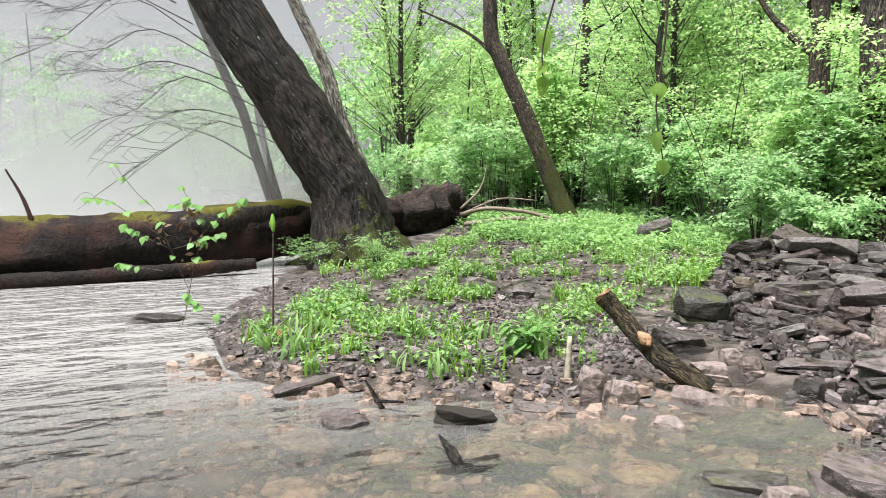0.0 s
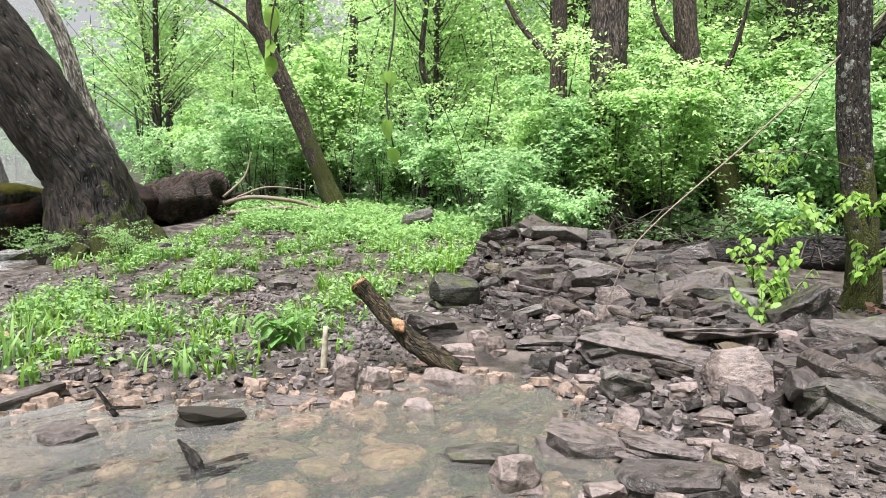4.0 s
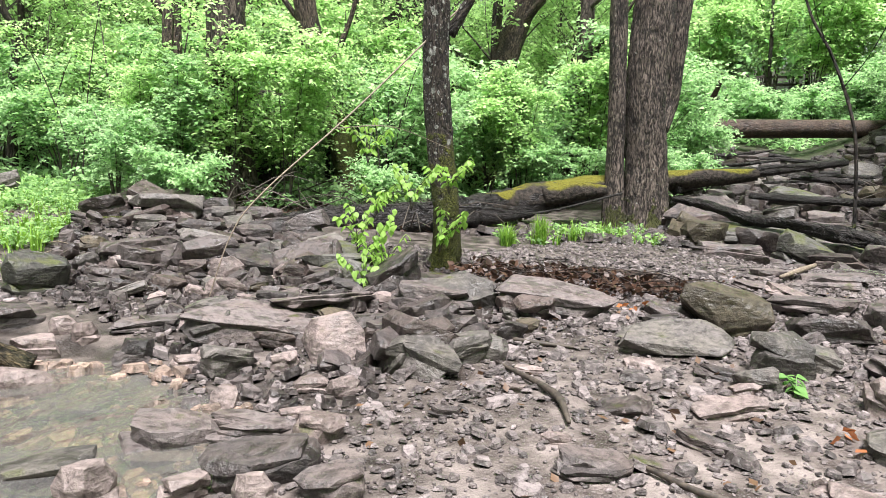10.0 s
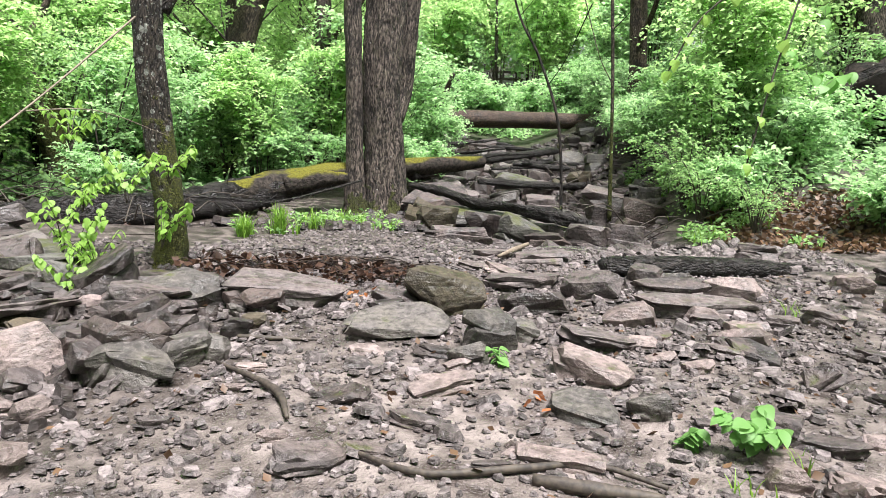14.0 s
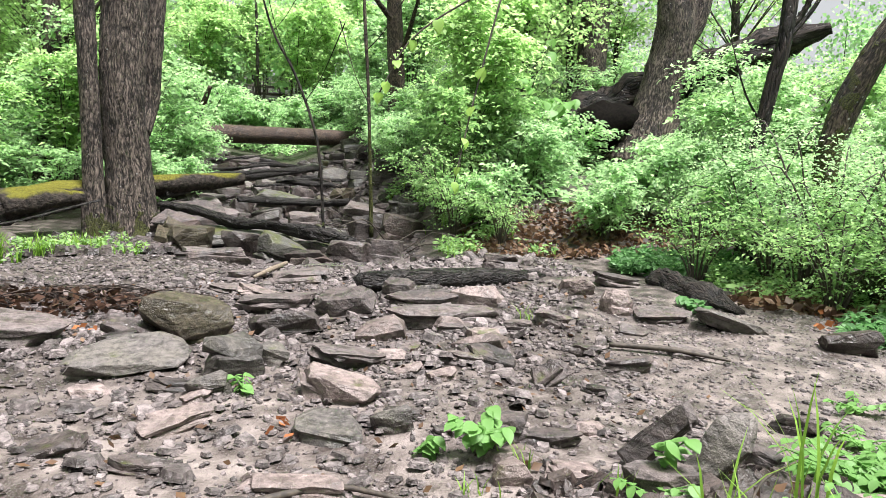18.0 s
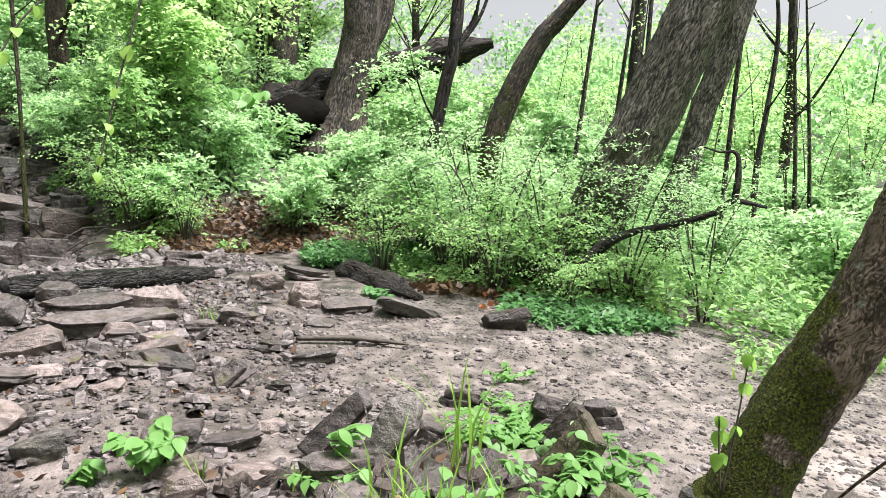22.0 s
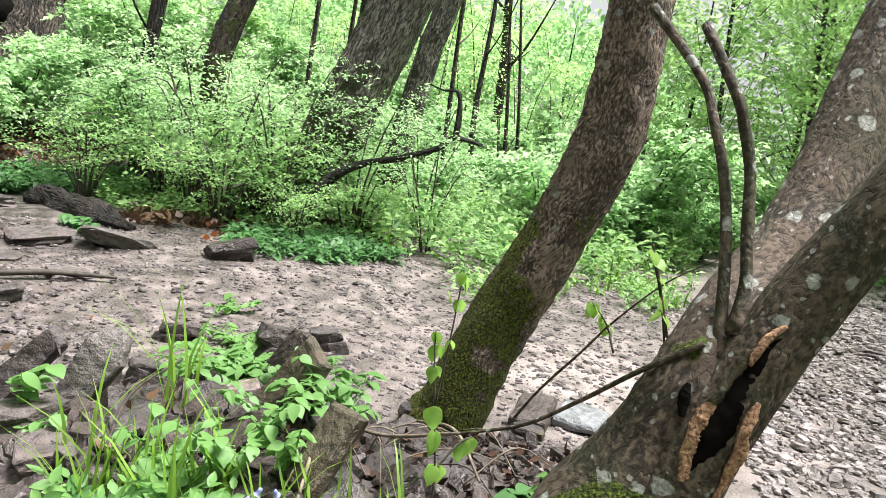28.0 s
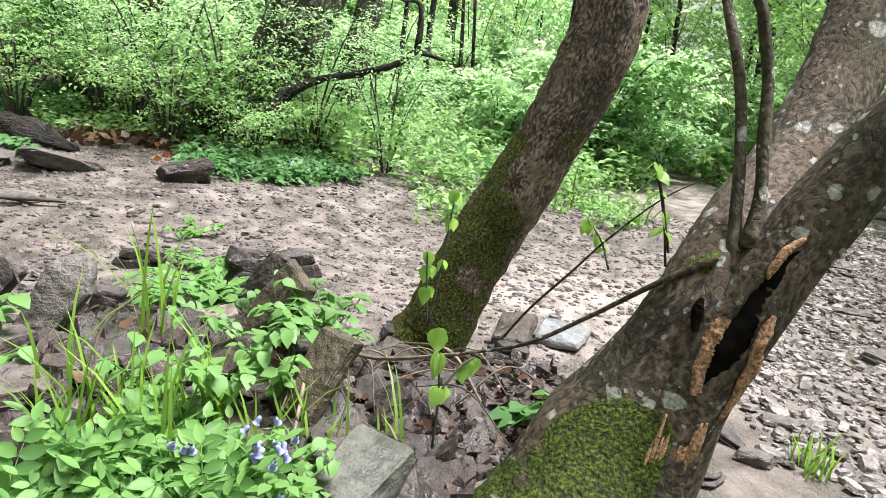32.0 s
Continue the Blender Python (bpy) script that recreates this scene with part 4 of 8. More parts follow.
for n, (line, mat, text) in enumerate([
    ([(-21.4, 13.8, 0.8, 0.22), (-21.34, 13.89, 2.96, 0.186), (-21.32, 13.91, 4.45, 0.166), (-21.27, 13.98, 6.6, 0.158), (-21.2, 14, 11, 0.09)], BARK_FAR, "slim dark woodland tree in green undergrowth"),
    ([(-15.9, 12.8, 0.7, 0.13), (-15.84, 12.83, 2.86, 0.1), (-15.76, 12.92, 4.09, 0.092), (-15.97, 12.68, 5.17, 0.084), (-15.8, 12.9, 8, 0.06)], BARK_FAR, "thin crooked sapling at the meadow edge"),
    ([(-16, 23.4, 0.8, 1.15), (-16.18, 23.3, 4.83, 0.95), (-16.76, 22.9, 8.32, 0.858), (-17, 22.7, 13, 0.6)], BARK_GREY, "huge grey tree deep in the wood"),
    ([(-15.4, 18.9, 0.8, 0.34), (-15.5, 18.85, 4.32, 0.3), (-15.54, 18.82, 7.33, 0.265), (-15.5, 18.9, 12, 0.15)], BARK_BROWN, "brown woodland trunk behind shrubs"),
    ([(-11, 21.6, 0.6, 0.58), (-11.13, 21.57, 4.57, 0.48), (-11.39, 21.45, 7.3, 0.429), (-11.6, 21.3, 12, 0.3)], BARK_DARK, "dark woodland trunk behind shrubs"),
    ([(-9.6, 24.3, 0.6, 1.2), (-9.86, 24.29, 4.41, 1.038), (-10.24, 24.14, 7.69, 0.95), (-10.5, 24, 12, 0.7)], BARK_DARK, "huge dark twin trunk behind shrubs"),
    ([(-6.4, 21.2, 0.8, 0.5), (-5.73, 21.37, 4.69, 0.404), (-5.2, 21.49, 6.48, 0.354), (-4.2, 21.7, 10, 0.2)], BARK_BROWN, "leaning brown woodland trunk"),
    ([(-3.4, 19.9, 0.9, 0.24), (-3.31, 19.97, 2.24, 0.19), (-3.21, 19.98, 3.84, 0.2), (-3.12, 19.99, 5.25, 0.2), (-3.3, 20, 10, 0.12)], BARK_GREY, "slim grey trunk behind shrubs"),
    ([(7.1, 24, 3.2, 0.36), (7.08, 24.06, 4.74, 0.313), (6.91, 24.11, 7.32, 0.276), (6.7, 24.2, 12, 0.15)], BARK_BROWN, "brown trunk above the creek bank"),
    ([(3.5, 13.6, 0.5, 0.043), (3.45, 13.66, 1.78, 0.036), (3.37, 13.68, 3.27, 0.032), (3.25, 13.71, 4.83, 0.033), (3.1, 13.7, 7, 0.019)], BARK_BROWN, "thin straight sapling beside the creek"),
    ([(2.5, 13.4, 0.4, 0.031), (2.40, 13.5, 1.91, 0.028), (2.24, 13.54, 2.70, 0.028), (1.87, 13.6, 3.64, 0.025), (1.47, 13.66, 4.38, 0.021), (1.1, 13.7, 5.6, 0.012)], BARK_DARK, "thin bare sapling leaning over the creek"),
    ([(12.2, 19.7, 2.9, 0.56), (12.23, 19.63, 5.41, 0.482), (12.26, 19.61, 7.95, 0.434), (12.2, 19.6, 12, 0.3)], BARK_GREY, "grey trunk high on the bank"),
    ([(9.0, 19.4, 2.8, 0.36), (9.0, 19.3, 5.4, 0.3), (9.1, 19.3, 8, 0.26), (9.1, 19.3, 12, 0.15)], BARK_BROWN, "brown trunk high on the bank"),
    ([(16, 9, 0.6, 0.2), (15.8, 9.1, 4, 0.17), (15.9, 9, 9, 0.1)], BARK_FAR, "slim distant trunk against the pale sky"),
    ([(19, 6.5, 0.5, 0.16), (19.1, 6.4, 4, 0.13), (18.8, 6.6, 9, 0.08)], BARK_FAR, "slim distant trunk against the pale sky"),
    ([(14, 5.2, 0.4, 0.07), (13.9, 5.2, 2.4, 0.06), (14.1, 5.1, 5, 0.04), (13.7, 5.3, 7, 0.02)], BARK_FAR, "thin bare sapling in the green clearing"),
]):
    rng, lines = np.random.default_rng(330 + n), [line]
    for q in smooth_line(line, 30)[[14, 19, 23, 26]]:
        a, reach = rng.uniform(0, 6.28), 7 * q[3] + rng.uniform(0.5, 1.2)
        out = np.array([math.cos(a), math.sin(a), rng.uniform(0.4, 1.1)])
        lines.append([(*q[:3], q[3] * 0.4), (*(q[:3] + out * reach * 0.45), q[3] * 0.25), (*(q[:3] + out * reach * [1, 1, 1.3]), 0.012)])
    trunk_tree("woodland_tree", text, lines, mat, WOODS, sides=16, rings=30, seed=30 + n, lobes=0.15)


sky_rng = np.random.default_rng(77)
for n in range(10):
    far, a = sky_rng.uniform(12, 26), math.radians(sky_rng.uniform(9, 37))
    x, y = far * math.cos(a), far * math.sin(a)
    z, h, r = float(ground_height(x, y)), sky_rng.uniform(6, 11), sky_rng.uniform(0.02, 0.042)
    dx, dy = sky_rng.normal(0, 0.06 * h, 2)
    line = [(x, y, z - 0.1, r * 1.2), (x + 0.3 * dx, y + 0.3 * dy, z + 0.35 * h, r), (x + 0.5 * dx, y + 0.8 * dy, z + 0.7 * h, r * 0.7), (x + dx, y + dy, z + h, r * 0.2)]
    lines = [line]
    for q in smooth_line(line, 30)[sky_rng.integers(8, 28, 7)]:
        b, reach = sky_rng.uniform(0, 6.28), sky_rng.uniform(0.5, 1.6)
        out = np.array([math.cos(b), math.sin(b), sky_rng.uniform(0.3, 1.0)])
        lines.append([(*q[:3], q[3] * 0.5), (*(q[:3] + out * reach * 0.5), q[3] * 0.3), (*(q[:3] + out * reach * [1, 1, 1.2]), 0.004)])
    trunk_tree("sapling", "thin nearly bare sapling under the open sky", lines, BARK_GREY, WOODS, sides=8, rings=16, seed=700 + n)


# ---- undergrowth ----
SHRUBS = []
for n, (h, s, tw, mat) in enumerate([(2.4, 1.6, 300, LEAF_SHRUB), (1.9, 1.4, 260, LEAF_SHRUB), (3.1, 1.7, 330, LEAF_SHRUB), (1.3, 1.1, 210, LEAF_SHRUB), (2.2, 1.5, 260, LEAF_HERB), (4.8, 2.0, 520, LEAF_TREE), (4.0, 1.7, 440, LEAF_SHRUB)]):
    SHRUBS.append(shrub_mesh(h, s, tw, 100 + n, 0.125 if n < 5 else 0.145, mat))
SHRUBS.append(shrub_mesh(1.4, 1.3, 165, 140, 0.072, LEAF_HERB, 11, (11, 14)))
SHRUBS.append(shrub_mesh(1.7, 0.9, 46, 141, 0.085, LEAF_HERB, 7, (8, 10)))

SHRUBS.append(shrub_mesh(2.5, 1.5, 190, 143, 0.062, LEAF_SHRUB, 10, (4, 6)))
SHRUBS.append(shrub_mesh(5.0, 1.9, 170, 142, 0.10, LEAF_TREE, 9, (2, 4)))


def shrub(x, y, kind, turn, size, label="dense green bush with arching leafy twigs", group="undergrowth shrubs"):
    root = thing("shrub", label, "shrub", group=group)
    root.matrix_basis = place_at(x, y, turn, size)
    for me in SHRUBS[kind][0]:
        part_of("stem", me, root)
    part_of("crown", SHRUBS[kind][1], root)
    return root


def in_creek(x, y):
    """The open gully of the creek, where nothing tall grows."""
    return 14 < y < 37 and -1.4 + 0.03 * (y - 14) < x < 4.6 + 0.2 * (y - 14)


rnd = random.Random(5)
ZONES = (
    (((-24, 11.5), (-14, 11.8), (-11, 11.2), (-9.4, 12.2), (-8.6, 13.6), (-5.6, 15.2), (-4, 18), (-9, 24), (-26, 24)), 66, 1.15, (0, 1, 2, 2, 4, 5, 6)),
    (((-3.5, 17.4), (0.0, 18.0), (0.6, 30), (-9, 30), (-9, 24)), 26, 1.3, (0, 1, 2, 2, 5, 6)),
    (((4.7, 11.8), (5.6, 10.4), (7.2, 9.9), (9, 9.0), (14, 12), (18, 20), (10, 28), (7.8, 28), (6.4, 17)), 42, 1.15, (0, 1, 2, 4, 4, 5)),
    (((8.4, 7.6), (9.0, 6.2), (9.8, 3.8), (9.6, 1.8), (13, 0.6), (22, 2), (24, 10), (12, 11)), 44, 1.2, (3, 3, 3, 8, 1)),
    (((-27, 8.5), (-21, 8.6), (-18.5, 10.5), (-20, 14), (-28, 14)), 10, 1.3, (0, 2, 5)),
    (((-30, 24), (-9, 25), (6, 31), (18, 28), (24, 40), (-34, 40)), 40, 2.4, (5, 5, 6)),
    (((9.8, 1.4), (11, -0.6), (15, -3.5), (26, -5), (26, 2), (13, 2.4)), 22, 1.4, (3, 3, 1)),
)
for z, (poly, count, gap, sorts) in enumerate(ZONES):
    for x, y in scattered(poly, count, gap, 60 + z):
        if in_creek(x, y):
            continue
        sort, turn, size = rnd.choice(sorts), rnd.uniform(0, 6.28), rnd.uniform(0.8, 1.25) * (1.5 if z == 5 else 1)
        # only low growth below the hollow log, so that it stands clear
        shrub(x, y, 3 if z == 2 and abs(0.835 * x - 0.55 * y) < 2.6 and y < 17 else sort, turn, size)
for x, y in scattered(((12, 7.4), (18, 4.2), (25, 3.6), (30, 14), (22, 17), (14, 11)), 26, 1.6, 95):
    shrub(x, y, rnd.choice((10, 10, 3, 1)), rnd.uniform(0, 6.28), rnd.uniform(0.8, 1.2), "thin airy sapling of the open clearing")
for x, y in scattered(((-22, 10), (-15, 11.4), (-10, 12), (-8, 16), (-14, 16), (-24, 15)), 14, 1.6, 96):
    shrub(x, y, 10, rnd.uniform(0, 6.28), rnd.uniform(0.9, 1.4), "thin airy sapling at the wood's edge")
LIGHT = "light twiggy shrub with small leaves before the leaning trunk"
for x, y, kind, size, text in (
    (6.45, 5.45, 7, 0.85, LIGHT), (6.9, 6.3, 7, 0.9, LIGHT), (7.0, 5.0, 7, 0.75, LIGHT), (7.4, 7.2, 7, 1.1, LIGHT), (7.9, 8.0, 0, 0.75, "small-leaved shrub under slim trees"),
    (7.5, 4.2, 7, 0.6, LIGHT), (7.6, 5.3, 7, 0.95, LIGHT), (6.3, 7.4, 7, 0.8, LIGHT), (8.3, 6.2, 7, 1.2, LIGHT), (6.6, 4.5, 7, 0.55, LIGHT),
    (7.0, 5.1, 9, 0.9, LIGHT), (7.4, 4.3, 9, 0.8, LIGHT), (6.9, 5.9, 9, 0.95, LIGHT), (7.5, 6.7, 9, 1.0, LIGHT), (8.0, 3.5, 9, 0.7, LIGHT), (7.7, 7.9, 9, 1.0, LIGHT), (9.2, 4.2, 9, 0.9, LIGHT),
    (5.0, 10.7, 7, 0.7, "low bush on the creek bank"), (4.5, 11.6, 7, 0.85, "low bush on the creek bank"), (4.6, 12.6, 7, 1.1, "low bush on the creek bank"),
    (6.3, 13.2, 1, 0.9, "bush hanging over the creek bank"), (6.6, 15.6, 1, 1.0, "bush hanging over the creek bank"),
    (-9.2, 10.2, 1, 0.62, "light green bush at the edge of the rubble"), (-8.3, 10.0, 3, 0.75, "light green bush at the edge of the rubble"), (-10.4, 10.4, 0, 0.8, "light green bush at the edge of the meadow"), (-6.2, 13.0, 3, 0.9, "green bush before the mossy tree"),
    (-12.6, 3.5, 7, 0.5, "small shrub growing at the leaning tree's foot"), (-14.2, 2.6, 7, 0.5, "small shrub growing at the leaning tree's foot"),
    (-8.5, 11.3, 5, 0.8, "leafy bush before the stout grey tree"), (-9.6, 11.1, 6, 0.75, "leafy bush before the stout grey tree"), (-7.8, 12.1, 5, 0.8, "leafy bush before the stout grey tree"), (-10.5, 11.2, 5, 0.7, "leafy bush before the slim brown tree"),
    (-5.2, 18.0, 6, 1.0, "tall leafy bush hiding the trunks behind"), (-4.2, 17.6, 5, 0.85, "tall leafy bush hiding the trunks behind"), (-7.2, 18.4, 5, 1.1, "tall leafy bush hiding the trunks behind"), (-9.6, 18.0, 6, 1.2, "tall leafy bush hiding the trunks behind"),
    (-11.6, 17.4, 5, 1.1, "tall leafy bush hiding the trunks behind"), (-14, 17.2, 6, 1.1, "tall leafy bush hiding the trunks behind"), (-2.6, 19.0, 5, 1.0, "tall leafy bush hiding the trunks behind"), (-10.8, 14.6, 6, 0.9, "tall leafy bush hiding the trunks behind"),
):
    shrub(x, y, kind, rnd.uniform(0, 6.28), size, text)


def crown_tree(height, trunk_r, n_limbs, twigs, leaf, seed, mat, bare=0.3):
    """Trunk, limbs and crown meshes of a tall young tree, foot at the origin."""
    rng = np.random.default_rng(seed)
    lean = rng.uniform(-0.13, 0.13, 2) * height
    spine = [(0, 0, -0.3, trunk_r * 1.25), (lean[0] * 0.2, lean[1] * 0.3, height * 0.3, trunk_r), (lean[0] * 0.6, lean[1] * 0.5, height * 0.65, trunk_r * 0.65), (lean[0], lean[1], height, trunk_r * 0.12)]
    line = smooth_line(spine, 60)
    limbs, pts = [], []
    for k in range(n_limbs):
        i = int(60 * rng.uniform(bare, 0.97))
        a = rng.uniform(0, 6.28)
        ln = height * rng.uniform(0.12, 0.26) * (1.25 - line[i, 2] / height * 0.6)
        d = np.array([math.cos(a), math.sin(a), rng.uniform(0.45, 1.3)])
        e = line[i, :3]
        limb = [np.r_[e, line[i, 3] * 0.22], np.r_[e + d * ln * 0.5 + [0, 0, 0.08 * ln], line[i, 3] * 0.12], np.r_[e + d * ln + rng.normal(0, 0.1 * ln, 3), 0.006]]
        limbs.append(tube(limb, 9, 5, 0.04, seed=seed + k, cap=False))
        pts.append(smooth_line(limb, 20)[5:, :3])
    pts = np.concatenate(pts)
    pick = pts[rng.integers(0, len(pts), twigs)] + 0.12 * rng.standard_normal((twigs, 3))
    a = rng.uniform(0, 6.28, twigs)
    way = unit(np.stack([np.cos(a), np.sin(a), rng.uniform(-0.5, 0.5, twigs)], 1))
    at, out = sprays(pick, way, rng.uniform(0.4, 1.0, twigs), 10, leaf, rng, 0.35)
    return mesh_of("trunk", *tube(spine, 26, 10, 0.05, 0.2, seed), BARK_FAR), mesh_of("branchwork", *joined(limbs), TWIG), mesh_of("crown", *leaves(at, out, leaf, seed), mat)


TALL = [crown_tree(11, 0.07, 52, 860, 0.14, 200, LEAF_TREE, 0.1), crown_tree(14, 0.1, 54, 900, 0.15, 201, LEAF_TREE, 0.15),
        crown_tree(7, 0.045, 34, 460, 0.12, 202, LEAF_TREE, 0.08), crown_tree(16, 0.13, 52, 900, 0.15, 203, LEAF_TREE, 0.2)]


def tall_tree(x, y, kind, turn, size, label="young woodland tree with fresh spring leaves", group="leafy woodland trees"):
    root = thing("young_tree", label, "tree", group=group)
    root.matrix_basis = place_at(x, y, turn, size)
    for name, me in zip(("trunk", "branchwork", "crown"), TALL[kind]):
        ob = part_of(name, me, root)
        if name != "trunk":
            ob["kind"] = "stuff"
    return root


for z, (poly, count, gap) in enumerate((
    (((-26, 13), (-15, 14), (-9, 17), (-5, 19), (-8, 30), (-30, 30)), 34, 2.0),
    (((-6, 22), (-2, 24), (0, 38), (9, 38), (12, 28), (16, 40), (-10, 42)), 22, 2.0),
    (((7.4, 17), (10, 18), (22, 18), (12, 26), (7, 24)), 6, 2.2),
    (((-34, 9), (-22, 10), (-26, 16), (-36, 18)), 8, 2.4),
)):
    for x, y in scattered(poly, count, gap, 80 + z):
        if in_creek(x, y) or (z == 1 and x > -1 and 26 < y < 41):
            continue
        tall_tree(x, y, rnd.choice((0, 1, 2, 3)), rnd.uniform(0, 6.28), rnd.uniform(0.8, 1.2))


for x, y, kind in ((13, -3.2, 2), (17, -4.5, 0), (18, -1.6, 0), (21, -1.5, 0), (25, -2.5, 1), (24, -5.0, 0), (15, -2.2, 2), (20, -3.2, 1), (28, -6, 1), (12.5, -4.8, 2), (15.5, -6.5, 0), (18.5, -8.5, 0), (22, -6, 0)):
    tall_tree(x, y, kind, rnd.uniform(0, 6.28), rnd.uniform(0.8, 1.1))
for x, y in ((17, 1.2), (20, 2.3), (15.5, 0.4)):
    tall_tree(x, y, 2, rnd.uniform(0, 6.28), rnd.uniform(0.9, 1.2))
# low growth on both sides of the stepped creek
for n, (x, y) in enumerate(scattered(((-1.6, 17.2), (-0.2, 17.6), (0.6, 28), (-0.6, 32), (-1.4, 26)), 14, 0.9, 91) + scattered(((4.9, 14.4), (5.6, 14.8), (7.6, 24), (9.6, 33), (8.0, 33), (6.0, 24)), 22, 0.9, 92)
                             + scattered(((0, 33), (9, 33.5), (9, 37), (0, 37)), 14, 1.2, 93)):
    shrub(x, y, (3, 3, 1)[n % 3], rnd.uniform(0, 6.28), rnd.uniform(0.7, 1.1) * (1.5 if y > 32 else 1), "low green bush beside the stepped creek")


for x, y in scattered(((-8, 40), (14, 40), (16, 50), (-10, 50)), 26, 1.8, 94):
    shrub(x, y, rnd.choice((5, 6, 2)), rnd.uniform(0, 6.28), rnd.uniform(1.3, 1.8), "leafy bush far up the creek valley")


# ---- far woods ----
def far_wood(name, label, poly, count, height, leaf, seed):
    """Distant trees as stuff: thin trunks and loose crowns of leaves."""
    rng = np.random.default_rng(seed)
    places = scattered(poly, count, 2.0, seed)
    trunks, at = [], []
    for n, (x, y) in enumerate(places):
        z = float(ground_height(x, y))
        h = height * rng.uniform(0.7, 1.2)
        r = 0.03 + 0.006 * h * rng.uniform(0.3, 1.3)
        dx, dy = rng.normal(0, 0.05 * h, 2)
        trunks.append(tube([(x, y, z - 0.3, r), (x + dx * 0.4, y + dy * 0.4, z + h * 0.5, r * 0.7), (x + dx, y + dy, z + h, r * 0.2)], 8, 6, 0.05, seed=seed + n, cap=False))
        for c in range(rng.integers(10, 16)):
            o = np.array([x + dx * 0.7, y + dy * 0.7, z]) + rng.normal(0, 0.13 * h, 3) * [1, 1, 0] + [0, 0, h * rng.uniform(0.05, 1.05)]
            m = rng.integers(36, 64)
            at.append(o + rng.standard_normal((m, 3)) * [0.9, 0.9, 0.45])
    at = np.concatenate(at)
    ways = unit(np.random.default_rng(seed).standard_normal(at.shape))
    root = thing(name, label, "woods", kind="stuff")
    part_of("trunks", mesh_of("trunks", *joined(trunks), BARK_FAR), root)
    part_of("crowns", mesh_of("crowns", *leaves(at, ways, leaf, seed, 0.7, 0.2, 0.3), LEAF_FAR), root)


far_wood("far_woods", "pale green woods on the far misty river bank", ((-125, -60), (-86, -60), (-86, 5), (-60, 12), (-70, 45), (-125, 45)), 90, 17, 0.55, 301)
far_wood("far_woods", "hazy green spring woods behind the undergrowth", ((-60, 14), (-32, 17), (-14, 31), (12, 41), (24, 30), (34, 32), (50, 60), (-50, 60)), 90, 13, 0.4, 302)
far_wood("far_woods", "open spring woods beyond the clearing", ((34, 0), (36, -6), (16, -6), (20, -26), (70, -30), (70, 0)), 42, 12, 0.3, 303)
far_wood("far_woods", "low hazy thicket under the open sky beyond the clearing", ((30, 22), (26, 10), (28, 4), (34, 1), (60, 4), (60, 40), (40, 34)), 60, 5.4, 0.3, 306)
far_wood("far_woods", "woods behind the path", ((6, -14), (30, -26), (30, -50), (-10, -50), (-8, -16)), 40, 14, 0.4, 304)

# added out of view: these trees cut the low sky light from behind
far_wood("far_woods", "unseen leafy woods added behind the walker to block low light", ((-1.5, -5), (14, -7), (16, -22), (-5, -22)), 46, 13, 0.35, 305)

mist = thing("river_mist", "white drifting mist over the river", "mist", kind="stuff")
for n, (x0, y0, x1, y1, h) in enumerate(((-23, -40, -21.6, 4.6, 8), (-31, -40, -27, 3.6, 7), (-42, -50, -38, 8, 10), (-56, -60, -50, 12, 13), (-70, -60, -62, 13, 15))):
    u = np.linspace(0, 1, 20)
    gx, gy = x0 + (x1 - x0) * u + 1.5 * np.sin(u * 7 + n), y0 + (y1 - y0) * u
    zs = np.linspace(0.05, h, 6)
    verts = np.array([[a, b, z] for z in zs for a, b in zip(gx, gy)])
    k = np.array([[i * 20 + j, i * 20 + j + 1, (i + 1) * 20 + j + 1, (i + 1) * 20 + j] for i in range(5) for j in range(19)])
    part_of("veil", mesh_of("veil", verts, k, mist_veil(4.4) if n == 0 else MIST), mist)


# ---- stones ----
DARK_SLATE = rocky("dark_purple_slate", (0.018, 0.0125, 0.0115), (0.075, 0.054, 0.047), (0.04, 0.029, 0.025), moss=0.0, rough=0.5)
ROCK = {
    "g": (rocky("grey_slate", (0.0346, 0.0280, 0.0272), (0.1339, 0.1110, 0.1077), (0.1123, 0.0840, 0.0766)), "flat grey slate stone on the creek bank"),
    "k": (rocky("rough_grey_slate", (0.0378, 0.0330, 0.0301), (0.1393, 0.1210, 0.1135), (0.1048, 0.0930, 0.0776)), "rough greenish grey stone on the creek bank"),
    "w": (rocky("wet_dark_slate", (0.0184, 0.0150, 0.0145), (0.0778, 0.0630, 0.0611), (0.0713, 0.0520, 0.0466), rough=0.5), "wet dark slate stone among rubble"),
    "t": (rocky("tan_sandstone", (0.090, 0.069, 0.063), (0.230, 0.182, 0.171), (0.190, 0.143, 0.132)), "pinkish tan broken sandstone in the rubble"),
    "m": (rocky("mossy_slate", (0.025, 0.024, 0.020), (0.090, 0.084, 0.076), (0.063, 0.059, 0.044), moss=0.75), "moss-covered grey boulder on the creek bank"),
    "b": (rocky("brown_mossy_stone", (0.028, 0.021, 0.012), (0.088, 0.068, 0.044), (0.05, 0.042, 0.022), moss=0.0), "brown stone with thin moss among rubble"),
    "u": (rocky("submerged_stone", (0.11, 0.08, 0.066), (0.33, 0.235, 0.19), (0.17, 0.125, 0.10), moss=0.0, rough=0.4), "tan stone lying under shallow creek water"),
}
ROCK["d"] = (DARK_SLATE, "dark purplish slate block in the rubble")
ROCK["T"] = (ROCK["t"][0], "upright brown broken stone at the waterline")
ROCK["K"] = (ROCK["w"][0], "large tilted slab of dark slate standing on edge")
